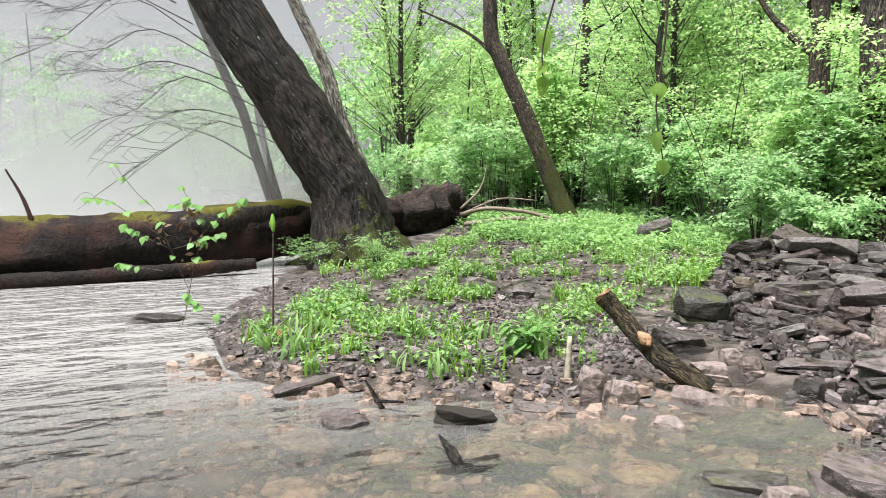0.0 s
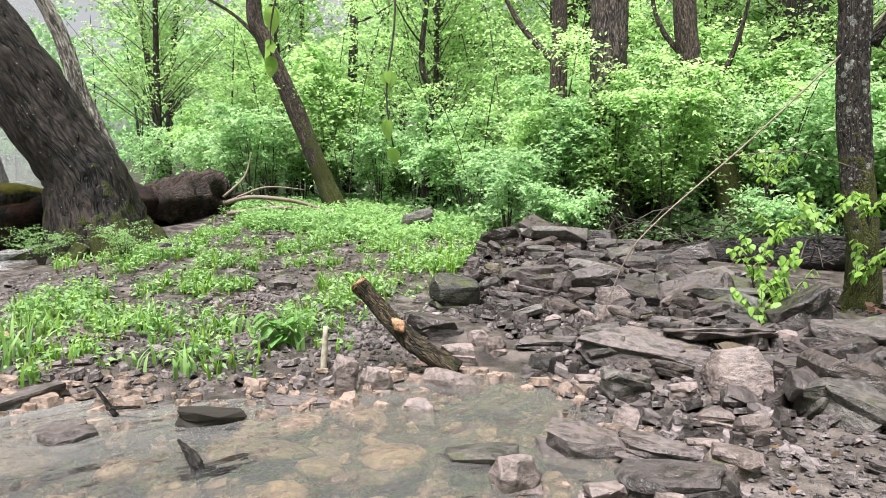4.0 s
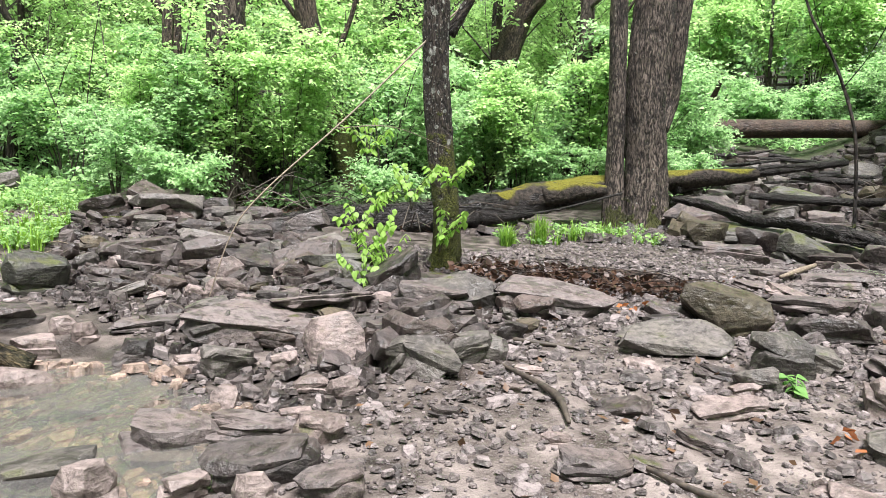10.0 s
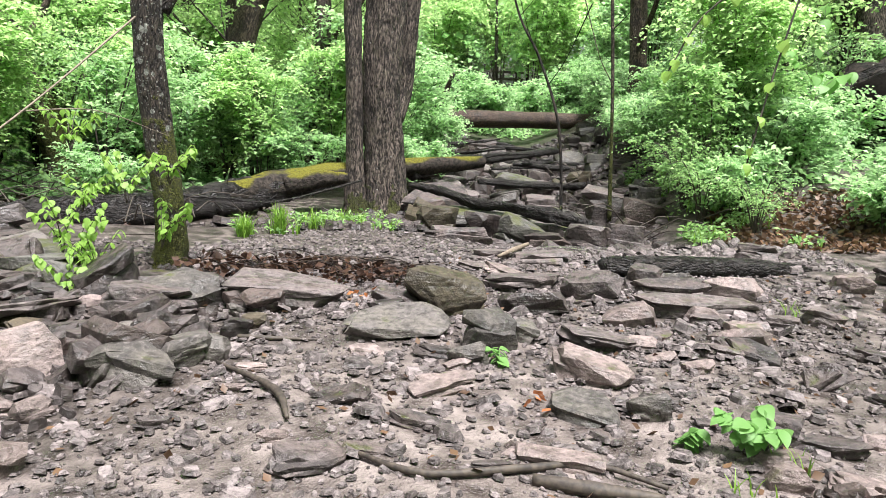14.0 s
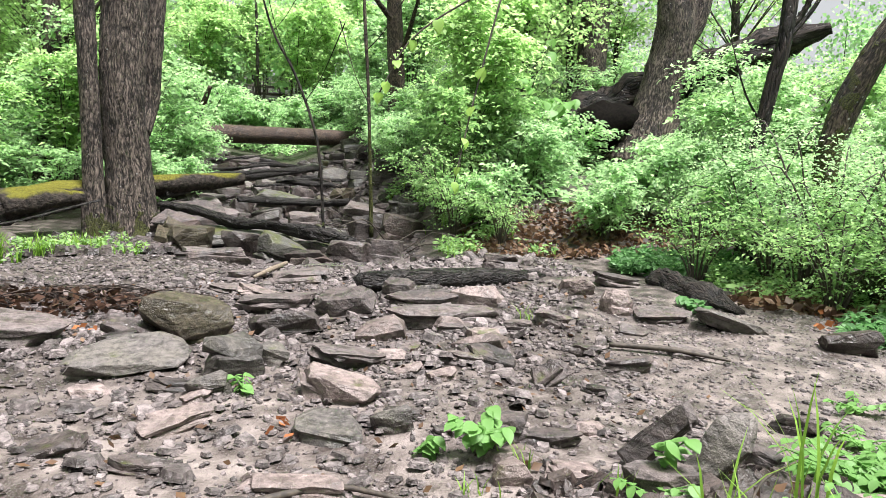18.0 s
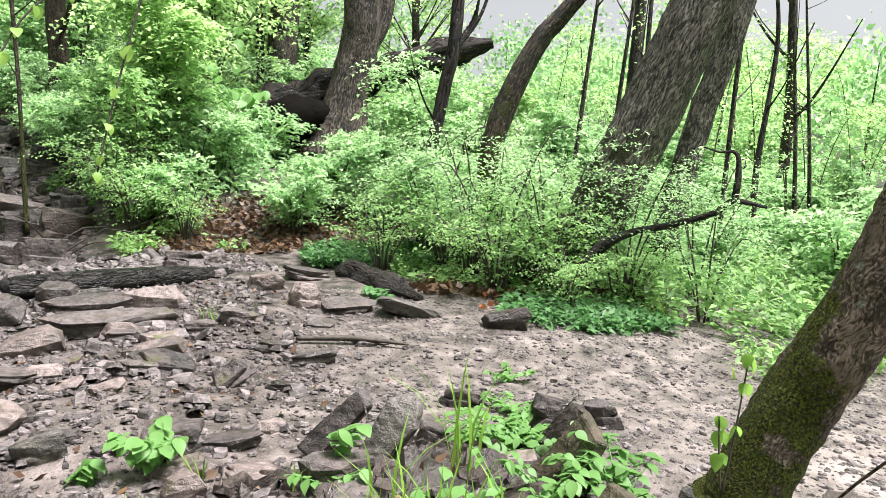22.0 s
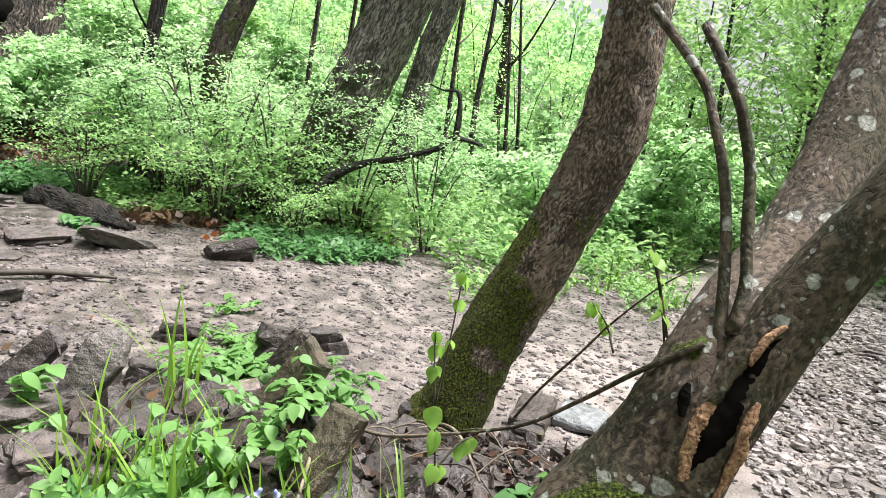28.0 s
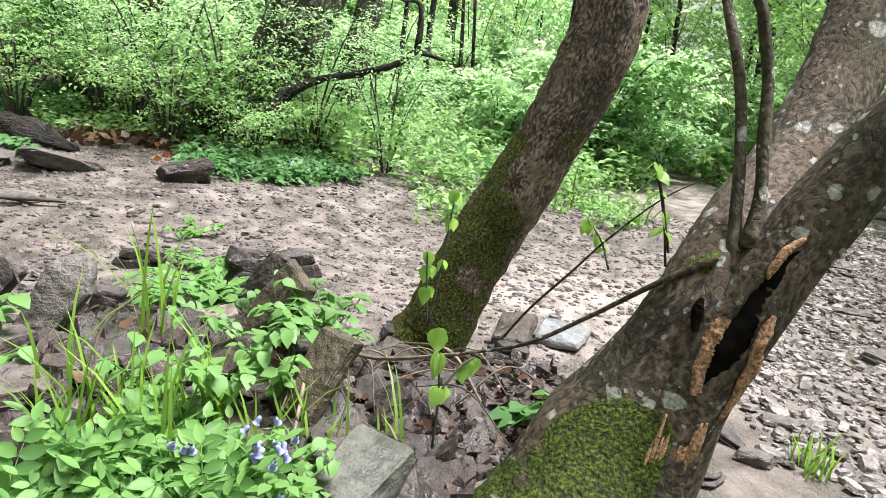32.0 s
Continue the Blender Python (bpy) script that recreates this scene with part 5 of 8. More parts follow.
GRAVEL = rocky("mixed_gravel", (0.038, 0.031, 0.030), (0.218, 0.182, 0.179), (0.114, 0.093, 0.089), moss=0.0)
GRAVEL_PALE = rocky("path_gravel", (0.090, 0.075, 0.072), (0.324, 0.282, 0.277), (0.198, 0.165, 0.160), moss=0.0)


def stone_mesh(seed, flat, material):
    """A broken stone about one unit wide, deep and high: stacked uneven beds when flat, else one angular lump."""
    rng = random.Random(seed)
    bm = bmesh.new()
    beds = rng.randint(2, 3) if flat else rng.choice((1, 1, 2))
    cuts = [0.0] + sorted(rng.uniform(0.3, 0.8) for _ in range(beds - 1)) + [1.0]
    start, n = rng.uniform(0, 6), rng.randint(5, 7)
    dip = (rng.uniform(-0.16, 0.16), rng.uniform(-0.16, 0.16))
    reach = [rng.uniform(0.74, 1.12) for _ in range(n)]
    for low, high in zip(cuts, cuts[1:]):
        shift, small = (rng.uniform(-0.07, 0.07), rng.uniform(-0.07, 0.07)), rng.uniform(0.82, 1.03) if beds > 1 else 1.0
        top = 0.93 if flat or high < 1 else 0.66
        ring = []
        for level, grow in ((low - 0.12, 0.93), (low * 0.5 + high * 0.5, 1.03), (high, top)):
            for k in range(n):
                a = start + (k + rng.uniform(-0.3, 0.3)) * 2 * math.pi / n
                r = 0.5 * grow * small * reach[k] * rng.uniform(0.9, 1.06) / max(abs(math.cos(a)), abs(math.sin(a))) ** 0.7
                x, y = math.cos(a) * r + shift[0], math.sin(a) * r + shift[1]
                ring.append(bm.verts.new((x, y, level + dip[0] * x * 2 + dip[1] * y * 2 + (0 if level == high and (flat or high < 1) else rng.uniform(-0.16, 0.1)))))
        bmesh.ops.convex_hull(bm, input=ring)
    bmesh.ops.delete(bm, geom=[v for v in bm.verts if not v.link_faces], context="VERTS")
    bmesh.ops.bevel(bm, geom=list(bm.edges), offset=0.012, segments=1, affect="EDGES", profile=0.5)
    bmesh.ops.triangulate(bm, faces=list(bm.faces))
    bmesh.ops.subdivide_edges(bm, edges=[e for e in bm.edges if e.calc_length() > 0.18], cuts=1, use_grid_fill=True)
    for v in bm.verts:
        v.co += noise.noise_vector(v.co * 3.1 + Vector((seed, 0, 0))) * 0.03
        v.co.z += 0.045 * noise.noise(v.co * 8)
    me = bpy.data.meshes.new("stone")
    bm.to_mesh(me)
    bm.free()
    me.materials.append(material)
    return me


def pebble_mesh(seed, material):
    """A water-worn stone about one unit wide, deep and high."""
    bm = bmesh.new()
    bmesh.ops.create_icosphere(bm, subdivisions=2, radius=0.5)
    for v in bm.verts:
        v.co += noise.noise_vector(v.co * 1.6 + Vector((seed, 3, 0))) * 0.16
        v.co.z += 0.5
    for f in bm.faces:
        f.smooth = True
    me = bpy.data.meshes.new("stone")
    bm.to_mesh(me)
    bm.free()
    me.materials.append(material)
    return me


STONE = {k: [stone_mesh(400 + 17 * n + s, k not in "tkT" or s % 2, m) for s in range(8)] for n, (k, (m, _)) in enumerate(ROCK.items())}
STONE["u"] = [pebble_mesh(s, ROCK["u"][0]) for s in range(6)]
stone_rng = random.Random(11)


def stone(x, y, z, width, depth, height, turn, kind, name="stone", group="creek stones", tilt=0.0):
    """A stone on the ground: its middle, its foot's height, size, turn in degrees, and sort."""
    height = min(height, {"g": 0.44, "w": 0.52, "m": 0.5, "t": 0.58, "k": 0.56, "b": 0.5, "K": 0.22}.get(kind, 2.0) * width)
    if kind == "K":
        width, depth = width * 0.85, width * 0.6
    if kind != "u":
        z = max(z, float(ground_height(x, y)) - 0.05)
    ob = new(name, stone_rng.choice(STONE[kind]))
    reach = tilt or {"w": 17, "t": 14, "k": 14, "g": 10}.get(kind, 9)
    lean = (stone_rng.uniform(-reach, reach * 0.6), stone_rng.uniform(-reach, reach)) if kind not in "K" else (stone_rng.uniform(38, 55), stone_rng.uniform(-42, -26))
    ob.matrix_basis = pose(x, y, z - 0.02 + (0.22 * width if kind == "K" else 0), lean[0], lean[1], turn + (180 * stone_rng.randint(0, 1) if kind != "K" else 0)) @ Matrix.Diagonal((width * 1.1, depth * 1.05, height * 1.15 + 0.01, 1))
    return tagged(ob, ROCK[kind][1], "stone", group)


stone(-6.10, 0.85, -0.03, 0.62, 0.42, 0.1, 84, "g")
stone(-5.10, 0.84, -0.10, 0.36, 0.27, 0.13, 88, "g")
stone(-4.81, 2.19, -0.03, 0.52, 0.23, 0.07, 68, "g")
stone(-4.65, 2.02, -0.10, 0.55, 0.51, 0.09, 53, "u")
stone(-4.45, 2.51, -0.10, 0.32, 0.35, 0.09, 49, "u")
stone(-3.69, 2.17, -0.10, 0.36, 0.25, 0.06, 62, "t")
stone(-3.42, 2.61, -0.10, 0.54, 0.38, 0.11, 30, "k")
stone(-3.09, 3.07, -0.04, 0.59, 0.44, 0.13, 45, "g")
stone(-2.94, 2.41, -0.02, 0.27, 0.19, 0.16, 49, "t")
stone(-4.82, 2.61, -0.00, 0.19, 0.11, 0.25, 55, "T")
stone(-4.76, 2.85, -0.01, 0.26, 0.18, 0.19, 48, "t")
stone(-4.24, 2.82, -0.10, 0.27, 0.19, 0.14, 44, "t")
stone(-4.04, 3.40, -0.10, 0.54, 0.24, 0.07, 36, "w")
stone(-4.58, 3.44, -0.07, 0.48, 0.34, 0.13, 45, "t")
stone(-4.92, 3.86, 0.01, 0.32, 0.22, 0.14, 46, "t")
stone(-5.57, 4.14, 0.11, 0.64, 0.42, 0.15, 50, "w")
stone(-6.30, 5.13, 0.15, 0.60, 0.42, 0.37, 60, "m")
stone(-4.22, 4.07, -0.00, 0.30, 0.20, 0.18, 48, "w")
stone(-4.60, 4.64, 0.10, 0.51, 0.31, 0.07, 42, "g")
stone(-3.43, 4.09, 0.04, 0.42, 0.30, 0.15, 46, "k")
stone(-3.72, 4.86, 0.14, 1.00, 0.61, 0.14, 23, "g")
stone(-3.94, 4.63, 0.08, 0.43, 0.30, 0.17, 24, "k")
stone(-4.51, 5.60, 0.17, 0.40, 0.28, 0.18, 36, "t")
stone(-3.12, 3.61, 0.00, 0.19, 0.17, 0.14, 20, "t")
stone(-2.73, 3.38, 0.02, 0.42, 0.17, 0.06, 16, "g")
stone(-2.81, 4.50, 0.13, 0.43, 0.30, 0.25, 24, "t")
stone(-2.50, 4.89, 0.16, 0.44, 0.29, 0.15, 18, "w")
stone(-2.11, 4.35, 0.18, 0.39, 0.28, 0.21, 29, "k")
stone(-3.43, 5.47, 0.20, 0.96, 0.66, 0.13, 29, "g")
stone(-3.94, 5.60, 0.20, 0.43, 0.33, 0.10, 30, "g")
stone(-3.95, 6.81, 0.21, 0.93, 0.65, 0.26, 25, "m")
stone(-4.98, 6.82, 0.19, 0.99, 0.64, 0.19, 24, "w")
stone(-7.42, 8.22, 0.38, 1.20, 0.84, 0.34, 25, "k")
stone(-6.08, 6.35, 0.22, 0.95, 0.62, 0.31, 31, "w")
stone(-6.05, 5.71, 0.14, 0.58, 0.38, 0.16, 48, "w")
stone(-5.67, 5.75, 0.14, 0.38, 0.25, 0.15, 31, "w")
stone(-10.43, 13.42, 0.50, 1.35, 0.88, 0.48, 32, "w")
stone(-6.72, 9.44, 0.39, 0.83, 0.54, 0.22, 18, "w")
stone(-11.96, 9.29, 0.54, 0.72, 0.50, 0.44, 59, "k")
stone(-9.70, 11.23, 0.49, 0.94, 0.61, 0.37, 29, "w")
stone(-7.12, 1.55, 0.14, 0.41, 0.29, 0.08, 69, "t")
stone(-3.78, 1.50, -0.10, 0.28, 0.23, 0.09, 72, "u")
stone(-5.16, 0.56, -0.10, 0.39, 0.41, 0.09, 81, "u")
stone(-4.59, 0.99, -0.10, 0.21, 0.23, 0.09, 83, "u")
stone(-4.04, 1.11, -0.10, 0.19, 0.16, 0.09, 73, "u")
stone(-3.89, 1.82, -0.10, 0.27, 0.25, 0.09, 65, "u")
stone(-4.49, 1.60, -0.10, 0.33, 0.30, 0.09, 54, "u")
stone(-5.09, 4.28, 0.08, 0.21, 0.15, 0.13, 46, "t")
stone(-4.84, 4.24, 0.06, 0.20, 0.22, 0.15, 43, "t")
stone(-3.76, 4.11, 0.02, 0.27, 0.19, 0.08, 46, "t")
stone(-3.67, 4.23, 0.05, 0.18, 0.13, 0.08, 30, "t")
stone(-9.41, 4.01, 0.18, 0.47, 0.36, 0.15, 67, "g")
stone(-8.43, 4.16, 0.20, 0.29, 0.22, 0.11, 48, "g")
stone(-13.13, 4.46, 0.27, 0.54, 0.41, 0.16, 66, "g")
stone(-9.86, -0.31, -0.10, 0.71, 0.46, 0.16, -275, "w")
stone(-6.62, 1.21, 0.08, 0.30, 0.21, 0.04, 66, "t")
stone(-7.28, 1.61, 0.15, 0.34, 0.24, 0.08, 83, "t")
stone(-3.80, 2.26, -0.10, 0.39, 0.42, 0.09, 47, "u")
stone(-4.33, 1.78, -0.10, 0.40, 0.40, 0.09, 65, "u")
stone(-4.89, 2.29, -0.10, 0.47, 0.40, 0.09, 56, "u")
stone(-4.34, 0.37, -0.10, 0.36, 0.28, 0.09, 77, "u")
stone(-5.35, 0.92, -0.10, 0.36, 0.27, 0.12, 64, "g")
stone(-2.51, 5.86, 0.22, 0.67, 0.50, 0.21, 31, "g")
stone(-1.43, 6.31, 0.25, 1.01, 0.75, 0.19, -1, "g")
stone(-1.70, 4.79, 0.20, 0.26, 0.26, 0.20, 18, "k")
stone(-2.02, 4.31, 0.18, 0.45, 0.31, 0.17, 13, "k")
stone(-0.46, 5.43, 0.25, 0.87, 0.61, 0.13, 9, "k")
stone(0.01, 6.13, 0.27, 0.74, 0.52, 0.29, -1, "b")
stone(-0.46, 6.02, 0.30, 0.54, 0.35, 0.12, -12, "w")
stone(0.23, 5.15, 0.21, 0.47, 0.33, 0.26, 0, "k")
stone(-0.15, 4.95, 0.22, 0.33, 0.21, 0.05, 7, "w")
stone(-0.14, 4.33, 0.18, 0.44, 0.27, 0.06, 5, "t")
stone(-0.79, 3.27, 0.14, 0.37, 0.22, 0.05, 5, "g")
stone(-2.32, 2.80, 0.07, 0.53, 0.35, 0.11, 22, "w")
stone(-2.26, 3.25, 0.08, 0.28, 0.20, 0.12, 19, "t")
stone(-2.66, 3.23, 0.03, 0.40, 0.16, 0.06, 45, "g")
stone(-1.89, 2.70, 0.10, 0.29, 0.22, 0.09, 27, "g")
stone(-2.16, 2.54, 0.07, 0.19, 0.13, 0.11, 23, "t")
stone(-2.56, 2.57, 0.02, 0.20, 0.14, 0.09, 49, "t")
stone(0.08, 4.77, 0.22, 0.28, 0.20, 0.11, -5, "k")
stone(0.32, 15.77, 0.26, 1.39, 1.04, 0.54, -1, "g")
stone(0.95, 13.88, 0.11, 2.40, 1.68, 0.36, -10, "m")
stone(0.29, 11.20, 0.31, 1.09, 0.44, 0.15, -7, "g")
stone(-3.06, 4.25, 0.09, 0.21, 0.14, 0.08, 23, "t")
stone(-2.68, 3.97, 0.08, 0.26, 0.18, 0.06, 15, "t")
stone(-2.39, 3.89, 0.11, 0.22, 0.15, 0.08, 35, "t")
stone(-2.55, 3.52, 0.05, 0.21, 0.14, 0.05, 28, "t")
stone(-2.77, 4.99, 0.17, 0.27, 0.18, 0.12, 25, "w")
stone(-2.84, 5.65, 0.21, 0.25, 0.19, 0.08, 17, "g")
stone(-1.81, 6.56, 0.26, 0.33, 0.23, 0.12, 17, "k")
stone(-2.27, 6.63, 0.26, 0.45, 0.29, 0.14, 1, "w")
stone(-5.14, 6.51, 0.17, 0.39, 0.27, 0.21, 32, "t")
stone(-4.41, 5.97, 0.18, 0.29, 0.19, 0.14, 20, "w")
stone(-4.49, 6.67, 0.20, 0.38, 0.27, 0.14, 20, "t")
stone(-1.66, 3.69, 0.15, 0.20, 0.08, 0.04, 29, "w")
stone(-1.40, 4.16, 0.18, 0.18, 0.10, 0.04, 15, "t")
stone(-4.49, 7.49, 0.26, 1.01, 0.71, 0.22, 26, "m")
stone(0.89, 4.60, 0.17, 0.50, 0.35, 0.15, -15, "t")
stone(1.18, 5.40, 0.20, 0.67, 0.42, 0.09, -6, "g")
stone(0.69, 4.01, 0.16, 0.44, 0.31, 0.08, -20, "k")
stone(0.56, 5.45, 0.21, 0.23, 0.16, 0.14, -7, "k")
stone(0.84, 6.41, 0.24, 0.63, 0.41, 0.15, -6, "w")
stone(0.86, 7.56, 0.24, 0.79, 0.59, 0.13, -13, "g")
stone(1.42, 6.86, 0.27, 0.62, 0.41, 0.21, -14, "w")
stone(1.59, 6.03, 0.24, 0.43, 0.30, 0.16, -11, "t")
stone(2.22, 6.28, 0.29, 1.03, 0.41, 0.14, -11, "g")
stone(2.88, 6.87, 0.36, 0.52, 0.36, 0.18, -36, "t")
stone(2.44, 6.99, 0.33, 0.91, 0.36, 0.13, -10, "g")
stone(2.45, 7.32, 0.37, 0.32, 0.22, 0.12, -35, "k")
stone(2.14, 7.41, 0.34, 0.38, 0.25, 0.18, -12, "w")
stone(4.07, 8.72, 0.46, 0.47, 0.35, 0.23, -19, "g")
stone(2.27, 5.36, 0.28, 0.43, 0.30, 0.10, -37, "t")
stone(2.20, 5.06, 0.25, 0.50, 0.33, 0.08, -30, "w")
stone(1.60, 3.61, 0.19, 0.31, 0.23, 0.17, -21, "g")
stone(0.41, 3.35, 0.16, 0.46, 0.18, 0.06, -27, "t")
stone(0.08, 3.23, 0.17, 0.22, 0.14, 0.04, -4, "w")
stone(-0.82, 3.31, 0.14, 0.31, 0.23, 0.07, 17, "g")
stone(-0.12, 4.36, 0.18, 0.36, 0.23, 0.05, -3, "t")
stone(-0.26, 3.73, 0.17, 0.37, 0.15, 0.05, 5, "w")
stone(-0.72, 4.11, 0.18, 0.37, 0.24, 0.05, -2, "w")
stone(3.82, 15.09, 0.61, 1.00, 0.75, 0.38, -24, "g")
stone(0.07, 15.27, 0.25, 1.34, 1.00, 0.58, -5, "g")
stone(1.13, 13.50, 0.12, 2.22, 1.55, 0.45, -15, "m")
stone(0.24, 11.26, 0.31, 1.00, 0.40, 0.14, -7, "g")
stone(2.05, 18.25, 0.69, 1.18, 0.83, 0.47, 5, "m")
stone(1.30, 9.01, 0.32, 0.66, 0.49, 0.11, -9, "g")
stone(0.68, 9.32, 0.31, 0.68, 0.48, 0.09, -11, "g")
stone(0.75, 8.14, 0.27, 0.53, 0.37, 0.08, -14, "t")
stone(0.38, 8.48, 0.27, 0.48, 0.36, 0.08, 8, "g")
stone(-0.49, 5.78, 0.29, 0.42, 0.27, 0.12, -0, "w")
stone(0.00, 4.70, 0.21, 0.23, 0.16, 0.05, 9, "t")
stone(-0.63, 4.99, 0.21, 0.25, 0.17, 0.04, 4, "t")
stone(-1.35, 4.53, 0.19, 0.23, 0.10, 0.04, 14, "t")
stone(1.52, 5.04, 0.20, 0.26, 0.18, 0.05, -10, "t")
stone(2.25, 5.92, 0.29, 0.31, 0.24, 0.08, -18, "g")
stone(1.49, 5.42, 0.21, 0.28, 0.20, 0.07, -17, "t")
stone(1.18, 4.09, 0.19, 0.25, 0.16, 0.06, -23, "w")
stone(-1.01, 3.57, 0.15, 0.18, 0.07, 0.04, 22, "t")
stone(-0.52, 3.39, 0.16, 0.23, 0.09, 0.04, 1, "g")
stone(1.38, 3.81, 0.18, 0.28, 0.14, 0.04, -14, "w")
stone(0.27, 3.49, 0.15, 0.18, 0.07, 0.04, -23, "t")
stone(4.30, 7.07, 0.43, 0.40, 0.28, 0.16, -34, "t")
stone(4.98, 7.27, 0.49, 0.57, 0.43, 0.10, -35, "g")
stone(4.51, 5.79, 0.37, 0.53, 0.40, 0.08, -26, "g")
stone(4.88, 5.27, 0.36, 0.75, 0.52, 0.10, -51, "k")
stone(2.48, 4.54, 0.19, 0.34, 0.12, 0.32, -22, "K")
stone(3.19, 4.59, 0.23, 0.37, 0.27, 0.09, -31, "g")
stone(1.78, 3.10, 0.20, 0.24, 0.17, 0.04, -19, "t")
stone(1.86, 3.52, 0.19, 0.40, 0.22, 0.06, -34, "w")
stone(1.54, 3.52, 0.19, 0.23, 0.17, 0.14, -28, "g")
stone(1.45, 3.12, 0.17, 0.21, 0.14, 0.10, -35, "t")
stone(4.16, 6.13, 0.38, 0.36, 0.25, 0.20, -48, "t")
stone(3.20, 5.77, 0.35, 0.32, 0.24, 0.11, -38, "g")
stone(1.08, 3.95, 0.18, 0.24, 0.17, 0.12, -5, "k")
stone(5.35, 4.40, 0.32, 0.42, 0.26, 0.16, -42, "d")
stone(2.25, 6.00, 0.29, 0.31, 0.22, 0.11, -32, "t")
stone(2.37, 5.51, 0.29, 0.29, 0.21, 0.10, -21, "t")
stone(2.81, 5.72, 0.32, 0.26, 0.19, 0.09, -28, "g")
stone(3.06, 5.04, 0.26, 0.29, 0.19, 0.08, -30, "w")
stone(3.81, 4.68, 0.31, 0.35, 0.26, 0.05, -36, "g")
stone(1.99, 5.07, 0.25, 0.31, 0.23, 0.07, -28, "g")
stone(1.69, 4.76, 0.21, 0.25, 0.17, 0.07, -8, "t")
stone(1.69, 5.58, 0.23, 0.38, 0.27, 0.05, -19, "g")
stone(2.70, 4.21, 0.20, 0.29, 0.19, 0.05, -31, "w")
stone(2.67, 6.18, 0.33, 0.22, 0.15, 0.08, -21, "t")
stone(3.86, 5.41, 0.32, 0.38, 0.27, 0.05, -46, "g")
stone(2.87, 2.90, 0.16, 0.21, 0.14, 0.10, -59, "w")
stone(3.46, 3.23, 0.19, 0.32, 0.21, 0.10, -51, "w")
stone(2.23, 3.62, 0.17, 0.21, 0.15, 0.06, -26, "t")
stone(1.88, 2.58, 0.27, 0.32, 0.24, 0.21, -28, "g")
stone(3.60, 2.52, 0.17, 0.37, 0.24, 0.19, -50, "w")
stone(4.00, 2.43, 0.17, 0.27, 0.18, 0.19, -71, "w")
stone(2.73, 2.20, 0.23, 0.27, 0.19, 0.11, -41, "t")
stone(1.75, 3.05, 0.20, 0.24, 0.17, 0.04, -22, "t")
stone(1.55, 3.30, 0.18, 0.28, 0.19, 0.08, -15, "t")
stone(2.07, 1.14, 0.18, 0.37, 0.28, 0.11, -67, "g")
stone(1.78, 2.28, 0.30, 0.20, 0.23, 0.15, -29, "g")
stone(2.55, 1.55, 0.19, 0.29, 0.10, 0.25, -77, "K")
stone(3.02, 1.49, 0.14, 0.22, 0.08, 0.18, -82, "K")
stone(2.83, 1.24, 0.16, 0.18, 0.12, 0.08, -85, "w")
stone(2.81, 1.10, 0.15, 0.20, 0.13, 0.05, -82, "w")
stone(2.36, 0.89, 0.17, 0.19, 0.12, 0.05, -84, "w")
stone(2.78, 0.87, 0.17, 0.15, 0.10, 0.04, -88, "t")
stone(3.86, 0.74, 0.17, 0.35, 0.26, 0.05, -83, "g")
stone(3.44, 0.91, 0.17, 0.23, 0.15, 0.06, -94, "w")
stone(2.71, 0.68, 0.19, 0.19, 0.12, 0.04, -81, "w")
stone(2.62, 0.05, 0.21, 0.20, 0.15, 0.04, -107, "g")
stone(2.89, -0.19, 0.18, 0.13, 0.09, 0.05, -97, "g")
stone(3.02, -0.10, 0.19, 0.16, 0.10, 0.04, -113, "w")
stone(3.34, -0.36, 0.17, 0.17, 0.09, 0.04, -109, "g")
stone(3.31, 1.49, 0.14, 0.18, 0.11, 0.11, -58, "w")
stone(2.41, 1.27, 0.17, 0.16, 0.10, 0.07, -67, "w")
stone(2.51, 0.89, 0.18, 0.13, 0.09, 0.05, -69, "w")
stone(2.19, 0.98, 0.16, 0.12, 0.09, 0.04, -69, "t")
stone(5.04, -1.27, 0.05, 0.26, 0.19, 0.04, -104, "g")
stone(5.64, -1.64, 0.09, 0.24, 0.17, 0.05, -118, "t")
stone(6.01, -1.24, 0.07, 0.30, 0.20, 0.04, -102, "g")
stone(4.24, -1.29, 0.09, 0.26, 0.20, 0.05, -124, "g")
stone(3.76, -0.99, 0.11, 0.20, 0.13, 0.04, -101, "t")
stone(6.82, -2.25, 0.12, 0.30, 0.22, 0.05, -98, "g")
stone(7.55, -1.39, 0.10, 0.38, 0.25, 0.05, -93, "g")
stone(12.50, -3.62, 0.10, 0.63, 0.48, 0.09, -120, "g")

# further rubble stones between the larger ones
for x, y in scattered(((-6.5, 5.2), (-4.6, 4.6), (-2.4, 4.0), (-1.4, 4.6), (-1.6, 6.2), (-3.4, 7.2), (-5.5, 8.6), (-8.5, 9.6), (-9.5, 9)), 190, 0.16, 21):
    w = min(0.9, 0.13 + 0.15 * stone_rng.expovariate(1.0)) + 0.05 * max(0.0, y - 5.5)
    stone(x, y, float(ground_height(x, y)) + 0.04, w, w * stone_rng.uniform(0.45, 0.8), w * stone_rng.uniform(0.2, 0.4 if w > 0.34 else 0.5), stone_rng.uniform(10, 60), stone_rng.choice("wwwtdwwdkb" if w < 0.34 else "wdwk"), "slate_block", "rubble on the bank", 26)
